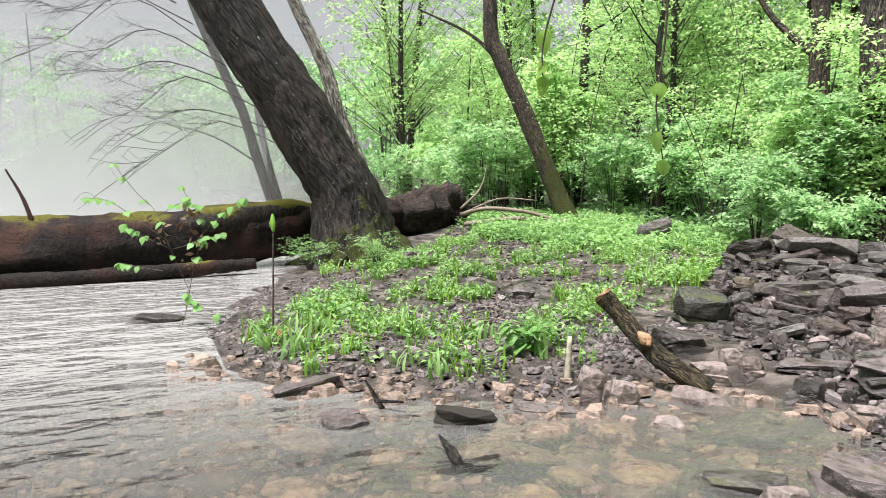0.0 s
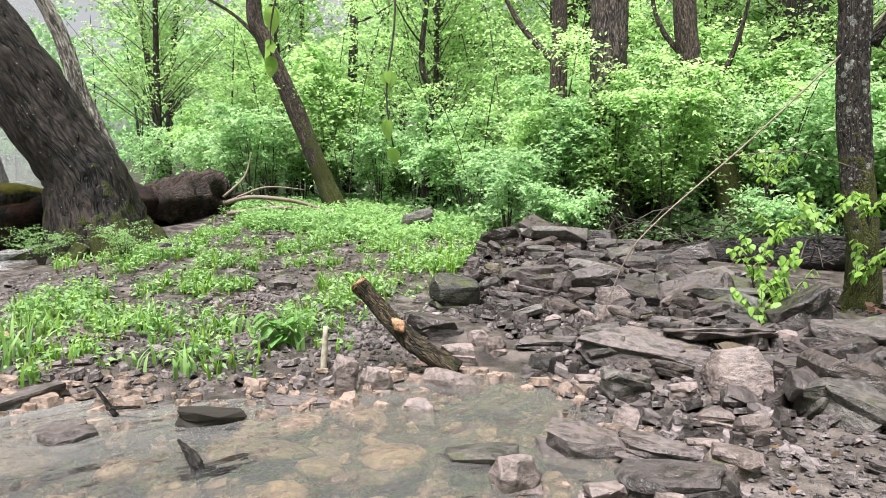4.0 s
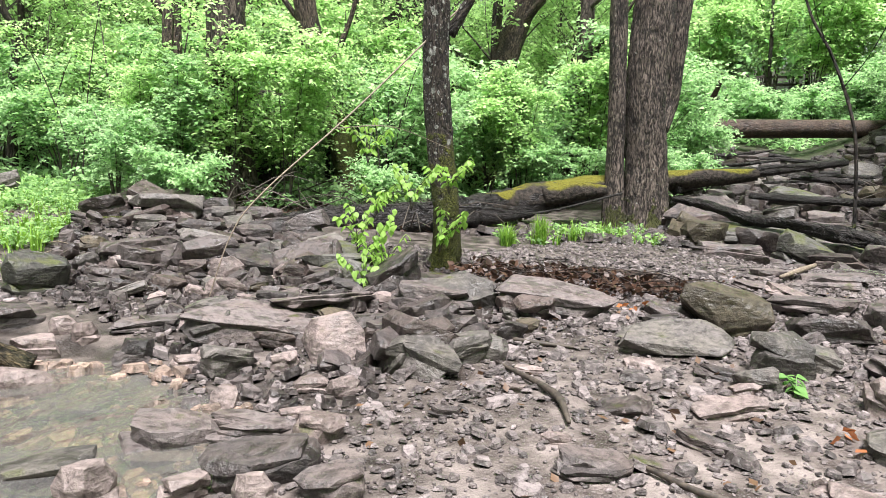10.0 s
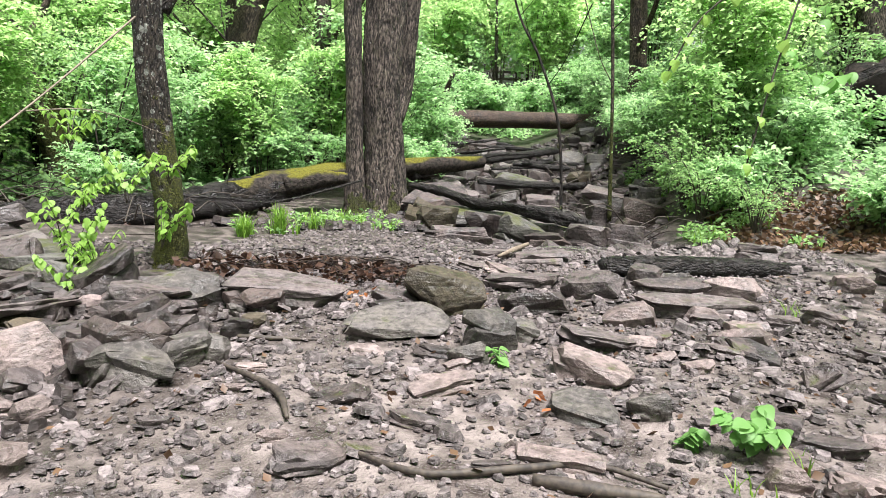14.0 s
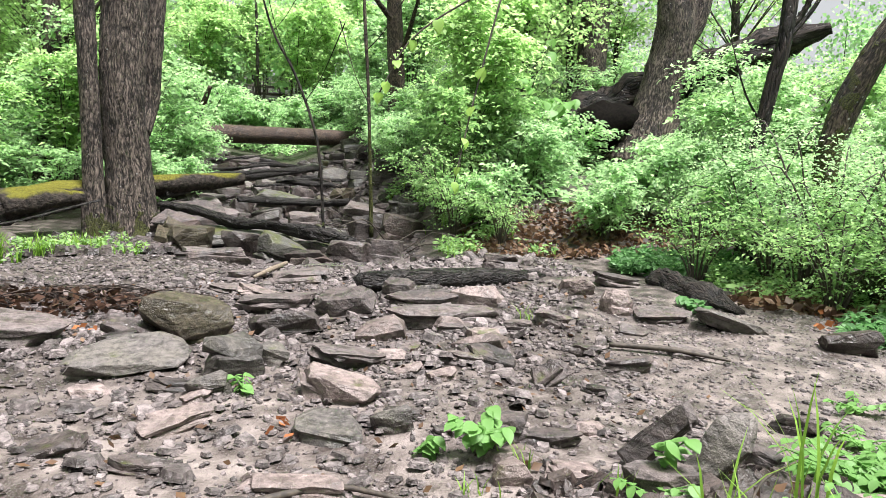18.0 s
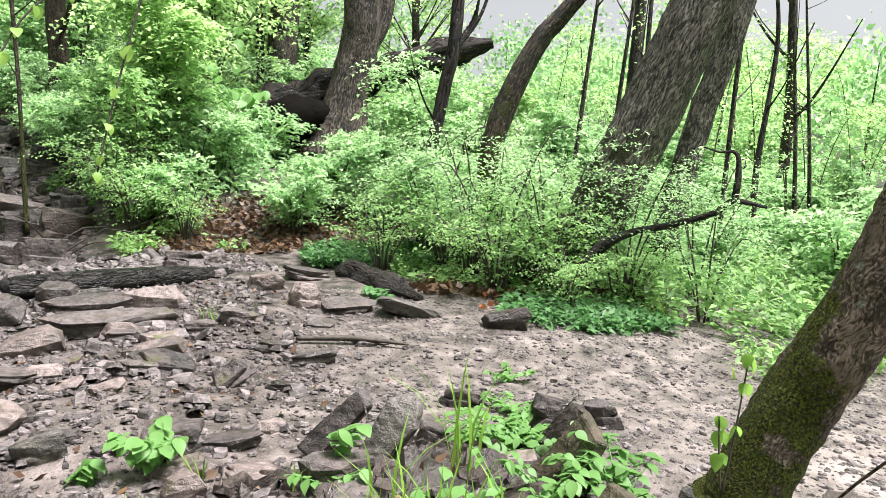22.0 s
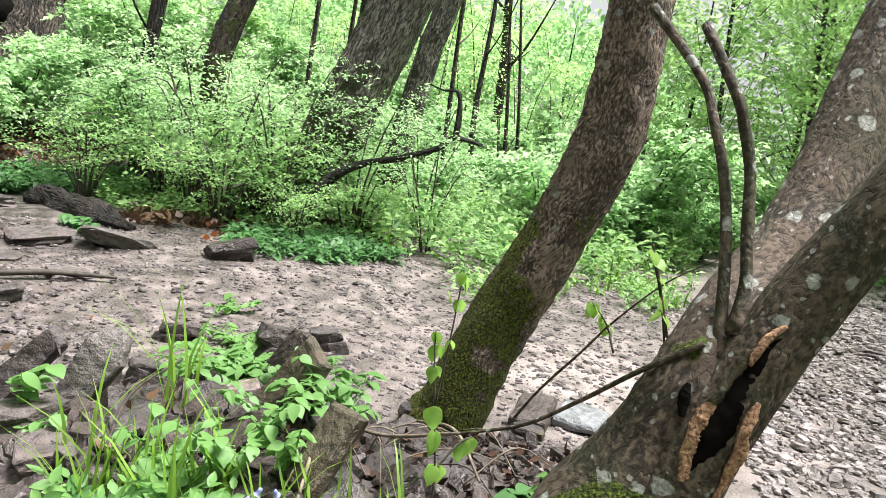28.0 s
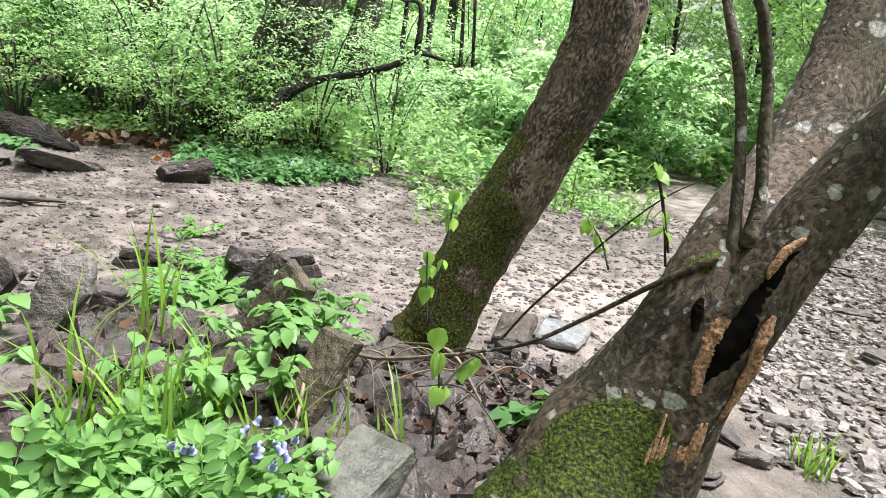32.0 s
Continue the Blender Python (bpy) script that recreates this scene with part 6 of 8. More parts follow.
# stones of the stepped creek bed that climbs to the fallen log
for x, y in scattered(((-0.4, 12.6), (2.4, 10.6), (3.8, 11.4), (5.4, 18), (6.6, 29), (1.0, 29), (0.0, 20)), 150, 0.5, 22):
    w = stone_rng.uniform(0.28, 0.95)
    stone(x, y, float(ground_height(x, y)), w, w * stone_rng.uniform(0.5, 0.9), w * stone_rng.uniform(0.42, 0.62), stone_rng.uniform(-50, 50), stone_rng.choice("gwwddkmb"), "boulder", "boulders of the stepped creek", 20)


def shards(name, label, places, sizes, material, seed, thin=0.22, tilt=0.24, sunk=0.7):
    """Loose six-cornered chips of rock, as one layer, bedded in the ground."""
    rng = np.random.default_rng(seed)
    n = len(places)
    s = np.asarray(sizes)
    a = np.arange(6) * math.pi / 3
    hexagon = np.stack([np.cos(a) * 0.5, np.sin(a) * 0.38], 1)
    v = np.empty((n, 12, 3))
    reach = rng.uniform(0.62, 1.15, (n, 6, 1))
    v[:, :6, :2] = hexagon * reach * 1.08
    v[:, 6:, :2] = hexagon * reach * rng.uniform(0.62, 0.98, (n, 6, 1))
    v[:, :6, 2], v[:, 6:, 2] = -0.5 * thin, 0.5 * thin * rng.uniform(0.6, 1.2, (n, 6))
    v *= s[:, None, None]
    tx, ty = rng.normal(0, tilt, n), rng.normal(0, tilt, n)
    v[..., 2] += v[..., 0] * tx[:, None] + v[..., 1] * ty[:, None]
    a = rng.uniform(0, 6.28, n)
    c, d = np.cos(a)[:, None], np.sin(a)[:, None]
    x, y = v[..., 0].copy(), v[..., 1].copy()
    v[..., 0], v[..., 1] = x * c - y * d, x * d + y * c
    g = ground_height(places[:, 0], places[:, 1])
    v += np.stack([places[:, 0], places[:, 1], g + s * thin * sunk], 1)[:, None]
    quad = np.array([[k, (k + 1) % 6, 6 + (k + 1) % 6, 6 + k] for k in range(6)] + [[6, 7, 8, 9], [6, 9, 10, 11]])
    f = (np.arange(n)[:, None, None] * 12 + quad).reshape(-1, 4)
    return tagged(new(name, mesh_of(name, v.reshape(-1, 3), f, material, False)), label, "gravel", kind="stuff")


def spread(poly, count, seed):
    """Many loose places inside a plan outline."""
    rng = np.random.default_rng(seed)
    p = np.array(poly, float)
    out = np.empty((0, 2))
    while len(out) < count:
        q = rng.uniform(p.min(0), p.max(0), (count * 2, 2))
        hit = np.zeros(len(q), bool)
        for n in range(len(p)):
            (ax, ay), (bx, by) = p[n], p[(n + 1) % len(p)]
            if ay != by:
                hit ^= ((ay > q[:, 1]) != (by > q[:, 1])) & (q[:, 0] < ax + (q[:, 1] - ay) * (bx - ax) / (by - ay))
        out = np.vstack([out, q[hit]])
    return out[:count]


size_rng = np.random.default_rng(3)
shards("rubble", "broken grey and tan slate rubble covering the creek bank", spread(((-6.6, 4.8), (-4.4, 4.4), (-2.4, 2.6), (-1.6, 3.6), (-1.2, 5.6), (0.6, 5.0), (3.2, 4.6), (4.4, 7.6), (2.4, 9.6), (-2.5, 9.6), (-8.5, 9.2)), 7500, 31),
       size_rng.lognormal(-3.05, 0.55, 7500).clip(0.02, 0.22), GRAVEL, 41, 0.3, 0.24, 0.9)
shards("gravel", "small flat slate flakes covering the path", spread(((2.5, -2.8), (10, -3.4), (12, -1.5), (9, -0.2), (5.2, -0.1), (2.9, -0.25)), 13000, 32), size_rng.lognormal(-3.1, 0.45, 13000).clip(0.015, 0.15), GRAVEL_PALE, 42, 0.2, 0.16, 1.1)
shards("gravel", "flat slate flakes on the far stretch of the path", spread(((9, -0.6), (12, -1.4), (20, -3.4), (22, -8), (12, -7), (6.5, -3.4)), 3000, 101), np.random.default_rng(115).lognormal(-2.6, 0.45, 3000).clip(0.03, 0.3), GRAVEL_PALE, 102, 0.2, 0.16, 1.1)
shards("gravel", "small gravel chips trodden into the path", spread(((2.6, 0.8), (3.6, -0.1), (9, -0.2), (9, 4), (6, 5.4), (4.4, 7), (2.6, 4)), 11000, 30), size_rng.lognormal(-3.45, 0.45, 11000).clip(0.012, 0.1), GRAVEL, 50, 0.18, 0.14, 0.7)
shards("gravel", "fine gravel chips on trodden mud", spread(((-2.4, 2), (2.6, 1.2), (3.2, 4.4), (3.8, 9), (0, 14), (-3, 13), (-2.6, 5)), 17000, 35), size_rng.lognormal(-3.35, 0.5, 17000).clip(0.012, 0.12), GRAVEL, 45, 0.24, 0.17, 1.0)
shards("rubble", "wet dark rubble of the stepped creek bed", spread(((0.0, 12.2), (2.6, 9.6), (3.8, 11), (5.6, 18), (7.2, 30), (0.8, 30), (-0.2, 20)), 4200, 33), size_rng.lognormal(-1.7, 0.45, 4200).clip(0.06, 0.6), ROCK["w"][0], 43)
shards("gravel", "stones and gravel on the shallow creek bottom", spread(((-2.9, 3.6), (-2.4, 1), (-6, -1.5), (-9, -1), (-7, 0.6), (-5.5, 2), (-5, 3.8), (-4, 4.1)), 1500, 34), size_rng.lognormal(-2.5, 0.5, 1500).clip(0.03, 0.25), ROCK["u"][0], 44, 0.3, 0.1)
shards("gravel", "stony shingle at the water's edge below the meadow", spread(((-7.4, 0.4), (-6.1, 0.8), (-5.0, 2.5), (-5.2, 3.6), (-6.2, 4.8), (-8.6, 4), (-8.6, 1.6)), 2600, 36), size_rng.lognormal(-3.0, 0.5, 2600).clip(0.02, 0.16), GRAVEL, 46, 0.35)
shards("rubble", "angular blocks of broken slate filling the gaps", spread(((-6.4, 5.0), (-4.4, 4.5), (-2.6, 3.4), (-1.9, 4.2), (-1.7, 6.6), (-3.4, 8.2), (-6.0, 9.6), (-9.4, 9.6), (-8, 7)), 1100, 37), size_rng.lognormal(-2.2, 0.35, 1100).clip(0.06, 0.28), ROCK["w"][0], 47, 0.5, 0.3, 0.5)
shards("rubble", "thin flat slates scattered over the trodden mud", spread(((-2.4, 2.2), (2.6, 1.6), (3.2, 4.6), (4.0, 8.6), (1.2, 9.4), (-2, 8.6), (-2.6, 5)), 900, 39), size_rng.lognormal(-2.4, 0.4, 900).clip(0.05, 0.26), GRAVEL, 49, 0.2, 0.2)
shards("rubble", "heaped broken slate under the mossy tree", spread(((1.3, 1.4), (2.2, 0.7), (3.1, 1.0), (3.2, 2.3), (2.6, 3.0), (1.4, 3.0)), 900, 38), size_rng.lognormal(-2.6, 0.45, 900).clip(0.03, 0.25), DARK_SLATE, 48, 0.3, 0.45, 0.6)
def flagstone(corners, thick, material, label, seed):
    """A tilted slab of slate through its corners, broken edges all round."""
    rng = random.Random(seed)
    pts = [Vector(c) for c in corners]
    mid = sum(pts, Vector()) / len(pts)
    up = (pts[1] - pts[0]).cross(pts[-1] - pts[0]).normalized()
    bm = bmesh.new()
    for k, p in enumerate(pts):
        q = pts[(k + 1) % len(pts)]
        for u in (0.0, 0.33, 0.7):
            e = p.lerp(q, u) - mid
            for level, grow in ((-0.5, 1.0), (0.0, 1.05), (0.5, 0.94)):
                bm.verts.new(e * grow * rng.uniform(0.93, 1.04) + up * thick * (level + rng.uniform(-0.08, 0.08)))
    bmesh.ops.convex_hull(bm, input=list(bm.verts))
    bmesh.ops.delete(bm, geom=[v for v in bm.verts if not v.link_faces], context="VERTS")
    bmesh.ops.bevel(bm, geom=list(bm.edges), offset=0.006, segments=1, affect="EDGES", profile=0.5)
    bmesh.ops.triangulate(bm, faces=list(bm.faces))
    bmesh.ops.subdivide_edges(bm, edges=[e for e in bm.edges if e.calc_length() > 0.07], cuts=1, use_grid_fill=True)
    for v in bm.verts:
        v.co += noise.noise_vector(v.co * 9 + Vector((seed, 0, 0))) * 0.012
    me = bpy.data.meshes.new("flagstone")
    bm.to_mesh(me)
    bm.free()
    me.materials.append(material)
    ob = new("flagstone", me)
    ob.location = mid
    return tagged(ob, label, "stone", "heaped slate shards")


flagstone([(2.096, 3.173, 0.226), (2.134, 3.042, 0.186), (2.339, 2.864, 0.488), (2.347, 2.952, 0.569)], 0.07, ROCK["w"][0], "long tilted flagstone of wet slate propped on edge", 800)
flagstone([(2.171, 2.794, 0.235), (2.218, 2.67, 0.205), (2.359, 2.523, 0.465), (2.438, 2.575, 0.61), (2.334, 2.707, 0.581)], 0.08, ROCK["k"][0], "large grey flagstone leaning on its neighbour", 801)
flagstone([(1.844, 2.751, 0.322), (1.948, 2.718, 0.334), (1.942, 2.43, 0.302), (1.771, 2.53, 0.271)], 0.13, ROCK["g"][0], "blocky pale grey stone below the leaning flagstones", 802)
flagstone([(2.64, 2.007, 0.353), (2.53, 1.736, 0.312), (2.62, 1.634, 0.598), (2.773, 1.811, 0.655)], 0.06, ROCK["b"][0], "brown tilted flagstone in the slate heap", 803)
flagstone([(2.136, 1.502, 0.313), (2.096, 1.339, 0.311), (2.28, 1.26, 0.564), (2.352, 1.426, 0.565)], 0.06, ROCK["b"][0], "brown mossy flagstone leaning under green sprouts", 804)
flagstone([(2.919, 2.155, 0.428), (2.874, 1.979, 0.363), (2.94, 1.913, 0.597), (2.992, 2.049, 0.601)], 0.05, DARK_SLATE, "dark tilted flagstone in the slate heap", 805)
PALE_SLATE = rocky("pale_blue_slate", (0.11, 0.117, 0.123), (0.19, 0.197, 0.203), (0.15, 0.15, 0.15), moss=0.0)
flagstone([(3.665, 0.83, 0.2), (3.653, 0.599, 0.2), (3.927, 0.553, 0.21), (3.994, 0.824, 0.21)], 0.05, PALE_SLATE, "pale blue-grey flat slate beside the mossy tree", 807)
flagstone([(3.50, 1.02, 0.19), (3.52, 0.84, 0.2), (3.86, 0.86, 0.24), (3.84, 1.06, 0.22)], 0.08, DARK_SLATE, "dark flat slate beside the mossy tree", 808)
GREEN_SLATE = rocky("grey_green_slate", (0.032, 0.034, 0.027), (0.1, 0.1, 0.084), (0.062, 0.065, 0.05), moss=0.25)
flagstone([(2.09, 1.15, 0.3), (1.74, 1.17, 0.27), (1.72, 0.99, 0.25), (2.03, 0.93, 0.3)], 0.18, GREEN_SLATE, "grey-green blocky stone at the edge of the slate heap", 809)
FOOT = ((2.3, 0.75), (2.7, 0.45), (3.3, 0.5), (3.4, 1.0), (3.1, 1.3), (2.5, 1.4))
shards("rubble", "dark slate chips between the two leaning trees", spread(FOOT, 420, 103), np.random.default_rng(116).lognormal(-2.9, 0.4, 420).clip(0.03, 0.16), DARK_SLATE, 104, 0.3, 0.3, 0.7)
# thin upright slates heaped under the mossy tree
slate_rng = random.Random(9)
for x, y in scattered(((1.7, 1.0), (2.5, 0.7), (3.1, 1.2), (3.0, 2.2), (2.2, 2.7), (1.5, 2.4)), 110, 0.09, 23):
    w = slate_rng.uniform(0.12, 0.34)
    ob = new("slate_shard", slate_rng.choice(STONE[slate_rng.choice("dddw")]))
    ob.matrix_basis = pose(x, y, float(ground_height(x, y)) - 0.02, slate_rng.uniform(5, 38), slate_rng.uniform(-30, 10), slate_rng.uniform(-70, 10)) @ Matrix.Diagonal((w, w * 0.7, w * 0.22, 1))
    tagged(ob, "thin tilted shard of dark slate in a heap", "stone", "heaped slate shards")


MEADOW = ((-13.6, 2.6), (-11, 2.2), (-9.0, 1.2), (-7.6, 1.2), (-6.6, 1.9), (-6.0, 3.2), (-6.3, 4.6), (-7.4, 6.2), (-9.2, 8.6), (-12, 10.4), (-16, 11.4), (-20, 9.4), (-17.6, 7), (-14.6, 5.4))


# ---- fallen wood ----
def mossy_top(name, dark, light, moss, red=None, cover=0.53):
    """Rotten wood with a thick moss on what faces up."""
    m, nt, b = nodes_of(name)
    p = world_place(nt)
    grain = texture(nt, "Noise", 14, p, 6)
    big = texture(nt, "Noise", 1.1, p, 4)
    col = ramp(nt, grain.outputs[0], (0.35, dark), (0.68, light))
    if red:
        col = mixed(nt, ramp(nt, big.outputs[0], (0.45, (0,)), (0.6, (0.8,))), col, red)
    up = sums(nt, "ADD", facing_up(nt), sums(nt, "MULTIPLY", sums(nt, "SUBTRACT", big.outputs[0], cover), 3.2))
    tuft = texture(nt, "Noise", 45, p, 3)
    green = ramp(nt, tuft.outputs[0], (0.3, tuple(c * 0.4 for c in moss)), (0.7, tuple(c * 1.4 for c in moss)))
    col = mixed(nt, ramp(nt, up, (0.45, (0,)), (0.75, (0.95,))), col, green)
    nt.links.new(col, b.inputs["Base Color"])
    b.inputs["Roughness"].default_value = 0.8
    b.inputs["Specular IOR Level"].default_value = 0.2
    relief(nt, b, sums(nt, "ADD", grain.outputs[0], sums(nt, "MULTIPLY", tuft.outputs[0], 0.5)), 1.0, 0.05)
    return m


MOSS_LOG = mossy_top("mossy_rotten_log", (0.008, 0.0065, 0.0055), (0.045, 0.036, 0.029), (0.105, 0.098, 0.010))
RIVER_LOG = mossy_top("river_log_wood", (0.004, 0.003, 0.0028), (0.02, 0.014, 0.012), (0.08, 0.08, 0.009), (0.05, 0.022, 0.016), 0.66)
WET_LOG = bark("wet_black_log", (0.004, 0.0035, 0.0033), (0.026, 0.021, 0.019), scale=1.2, wet=0.45, smooth=0.4)
BRIDGE = bark("brown_bridge_log", (0.02, 0.012, 0.009), (0.085, 0.055, 0.04), scale=0.7, wet=0.5, smooth=0.8)
TORN = plain("torn_orange_wood", (0.13, 0.06, 0.03), (0.5, 0.29, 0.17), 0.8, 90, 1.0, 0.01)
PALE_WOOD = plain("pale_peeled_wood", (0.27, 0.24, 0.18), (0.46, 0.42, 0.34), 0.7, 25)
# near-black colour painted as the shade inside openings that are not cut
HOLLOW_SHADE = plain("hollow_shade", (0.0015, 0.0013, 0.001), (0.006, 0.005, 0.004), 0.9, 18)
HOLLOW_SHADE.node_tree.nodes["Principled BSDF"].inputs["Specular IOR Level"].default_value = 0.05


def fallen(name, label, lines, material, n=36, sides=18, rough=0.07, category="log", extra=()):
    x, y, z, _ = lines[0][0]
    root = thing(name, label, category, (x, y, z))
    for k, line in enumerate(lines):
        local = [(a - x, b - y, c - z, r) for a, b, c, r in line]
        part_of("trunk" if k == 0 else "branch", mesh_of("wood", *tube(local, n, sides if k == 0 else 9, rough, 0, 500 + k + int(abs(x) * 7)), material), root)
    for part_name, line, mat, text in extra:
        local = [(a - x, b - y, c - z, r) for a, b, c, r in line]
        part_of(part_name, mesh_of(part_name, *tube(local, 14, 12, 0.1, 0, 77), mat), root, text)
    return root


river_log = fallen("river_log", "huge fallen trunk with moss and red decay lying across the river", [
    [(-13.9, -9.5, 0.45, 0.62), (-14.6, -4.5, 0.52, 0.62), (-15.4, -1.0, 0.58, 0.6), (-16.2, 1.6, 0.66, 0.58), (-17.2, 4.2, 0.9, 0.52), (-18.2, 6.3, 1.1, 0.42)],
    [(-14.0, -4.0, 0.06, 0.16), (-14.3, -1.0, 0.12, 0.15), (-14.6, 1.6, 0.2, 0.12)],
    [(-15.12, -2.23, 1.01, 0.048), (-15.2, -2.4, 1.52, 0.03), (-15.26, -2.65, 2.03, 0.015)]], RIVER_LOG, 60, 30, 0.1,
    extra=(("moss_cushion", [(-15.35, 0.15, 0.95, 0.06), (-15.55, 0.7, 1.0, 0.3), (-15.95, 1.6, 1.06, 0.36), (-16.4, 2.6, 1.14, 0.34), (-16.8, 3.4, 1.2, 0.12)], MOSS_LOG, "thick yellow-green moss"),))
# its torn-up root plate
root_rng = random.Random(4)
plate = [[(-17.6, 5.6, 1.0, 0.42), (-18.2, 6.5, 1.1, 0.62), (-18.6, 7.4, 1.15, 0.66), (-18.7, 8.0, 1.0, 0.4)]]
for k in range(16):
    a, b = root_rng.uniform(0, 6.28), root_rng.uniform(0.9, 1.5)
    plate.append([(-18.5, 7.2, 1.1, 0.12), (-18.6 + 0.3 * math.cos(a), 7.3 + 0.6 * math.sin(a), 1.1 + 0.4 * math.cos(a), 0.08), (-18.7 + 0.3 * math.cos(a), 7.4 + 0.9 * b * math.sin(a), 1.1 + 0.55 * b * math.cos(a), 0.02)])
fallen("root_plate", "brown upturned root plate of the fallen river trunk", plate, BARK_ROOT, 30, 26, 0.17, "root plate")
fallen("fallen_branch", "bare pale grey branches lying at the meadow's edge", [
    [(-16.65, 7.02, 1.05, 0.06), (-16.37, 7.6, 1.2, 0.055), (-15.89, 8.48, 1.12, 0.05), (-15.49, 9.15, 0.9, 0.035)],
    [(-16.6, 7.1, 0.8, 0.06), (-15.9, 8.2, 0.95, 0.06), (-15.3, 9.3, 0.85, 0.05), (-14.6, 10.0, 0.8, 0.03)],
    [(-16.6, 7.0, 1.2, 0.035), (-16.5, 7.5, 1.7, 0.028), (-16.5, 7.7, 2.3, 0.012)],
    [(-16.5, 7.3, 1.2, 0.03), (-16.3, 8.0, 1.45, 0.025), (-16.0, 8.9, 1.4, 0.01)],
    [(-16.2, 7.9, 1.15, 0.025), (-15.8, 8.4, 0.75, 0.02), (-15.5, 8.7, 0.6, 0.01)]], TWIG_PALE, 20, 8, 0.06, "branch")
fallen("fallen_branch", "dark fallen branch lying behind the meadow", [[(-16.04, 10.12, 0.78, 0.12), (-15.53, 10.83, 0.82, 0.12), (-14.6, 11.5, 0.8, 0.08)]], BARK_DARK, 16, 10, 0.05, "branch")
fallen("fallen_log", "black rotten trunk with thick yellow-green moss on its end", [
    [(-7.2, 9.5, 0.28, 0.12), (-6.4, 10.2, 0.40, 0.24), (-5.66, 10.97, 0.45, 0.28), (-4.59, 12.15, 0.52, 0.30), (-3.83, 13.3, 0.66, 0.31), (-2.9, 14.4, 0.88, 0.28), (-2.2, 15.2, 1.0, 0.2)],
    [(-4.6, 11.6, 0.8, 0.03), (-3.6, 12.0, 0.75, 0.025), (-2.8, 12.4, 0.7, 0.02), (-1.4, 13.3, 1.1, 0.02)]], WET_LOG, 60, 22, 0.12,
    extra=(("mossy_end", [(-4.1, 12.9, 0.72, 0.2), (-3.6, 13.6, 0.78, 0.28), (-2.9, 14.4, 0.95, 0.28), (-1.9, 15.5, 1.15, 0.27), (-0.4, 16.3, 1.36, 0.22), (1.25, 17.0, 1.55, 0.14)], MOSS_LOG, "thick yellow-green moss"),
           ("mossy_branch", [(-3.0, 14.0, 0.9, 0.2), (-2.3, 14.3, 1.05, 0.18), (-1.8, 14.5, 1.1, 0.1)], MOSS_LOG, "thick yellow-green moss")))
fallen("bridge_log", "smooth brown log spanning the creek between its banks", [
    [(-3.5, 29.6, 3.1, 0.42), (-0.9, 30.08, 3.22, 0.40), (4, 30.8, 3.4, 0.37), (9.3, 31.7, 3.56, 0.32)],
    [(0.0, 29.6, 3.2, 0.2), (0.5, 28.5, 3.9, 0.14), (0.9, 27.9, 4.9, 0.08)]], BRIDGE, 30, 20, 0.02)
fallen("fallen_log", "dark wet log slanting down the creek bed", [[(-0.5, 14.6, 1.0, 0.06), (0.12, 14.18, 0.93, 0.09), (0.8, 13.5, 0.76, 0.1), (1.37, 13.07, 0.74, 0.09), (2.3, 12.4, 0.62, 0.13), (2.82, 12.17, 0.5, 0.08)]], WET_LOG, 40, 16, 0.2)
fallen("fallen_log", "dark log lying up the creek bed", [[(-0.48, 16.18, 1.15, 0.13), (0.6, 17.9, 1.5, 0.16), (1.49, 19.1, 1.6, 0.13), (3.8, 20.77, 1.95, 0.09)], [(0.5, 17.0, 1.3, 0.08), (1.4, 17.2, 1.7, 0.05), (2.6, 18, 1.8, 0.03)]], WET_LOG, 24, 14)
fallen("driftwood_log", "short black waterlogged log resting on stones", [[(1.85, 7.75, 0.50, 0.07), (1.92, 7.75, 0.48, 0.115), (3.1, 7.85, 0.5, 0.12), (4.0, 7.98, 0.48, 0.1), (4.35, 8.02, 0.47, 0.05)]], WET_LOG, 36, 18, 0.05)
def pushed(line, k=1.1):
    return [(a * k, b * k, 1.5 + (c - 1.5) * k, q * k) for a, b, c, q in line]


# the log's hollow is a solid body coloured like the shade within
fallen("hollow_log", "big hollow fallen trunk propped behind a tree on the bank", [pushed([(9.2, 15.9, 3.15, 0.5), (9.6, 15.6, 3.35, 0.6), (10.55, 14.98, 3.9, 0.5), (12.07, 13.77, 4.75, 0.42), (13.2, 12.65, 5.3, 0.3), (13.75, 12.05, 5.55, 0.1)]),
    pushed([(13.0, 12.8, 5.3, 0.1), (13.4, 12.5, 6.0, 0.07), (13.4, 12.3, 6.6, 0.03)])], BARK_DARK, 40, 24, 0.2,
    extra=(("hollow", pushed([(9.0, 15.4, 2.85, 0.3), (9.3, 14.95, 3.05, 0.58), (10.0, 14.5, 3.3, 0.5), (10.5, 14.3, 3.5, 0.15)], 1.07), HOLLOW_SHADE, "rotten hollow, its inner shade painted black"),))
fallen("rotten_log", "grey crumbling rotten wood beside the path", [[(5.65, 7.5, 0.45, 0.08), (5.6, 7.2, 0.5, 0.16), (5.5, 6.4, 0.47, 0.15), (5.42, 5.7, 0.4, 0.05)]], ROTTEN, 20, 14, 0.2)
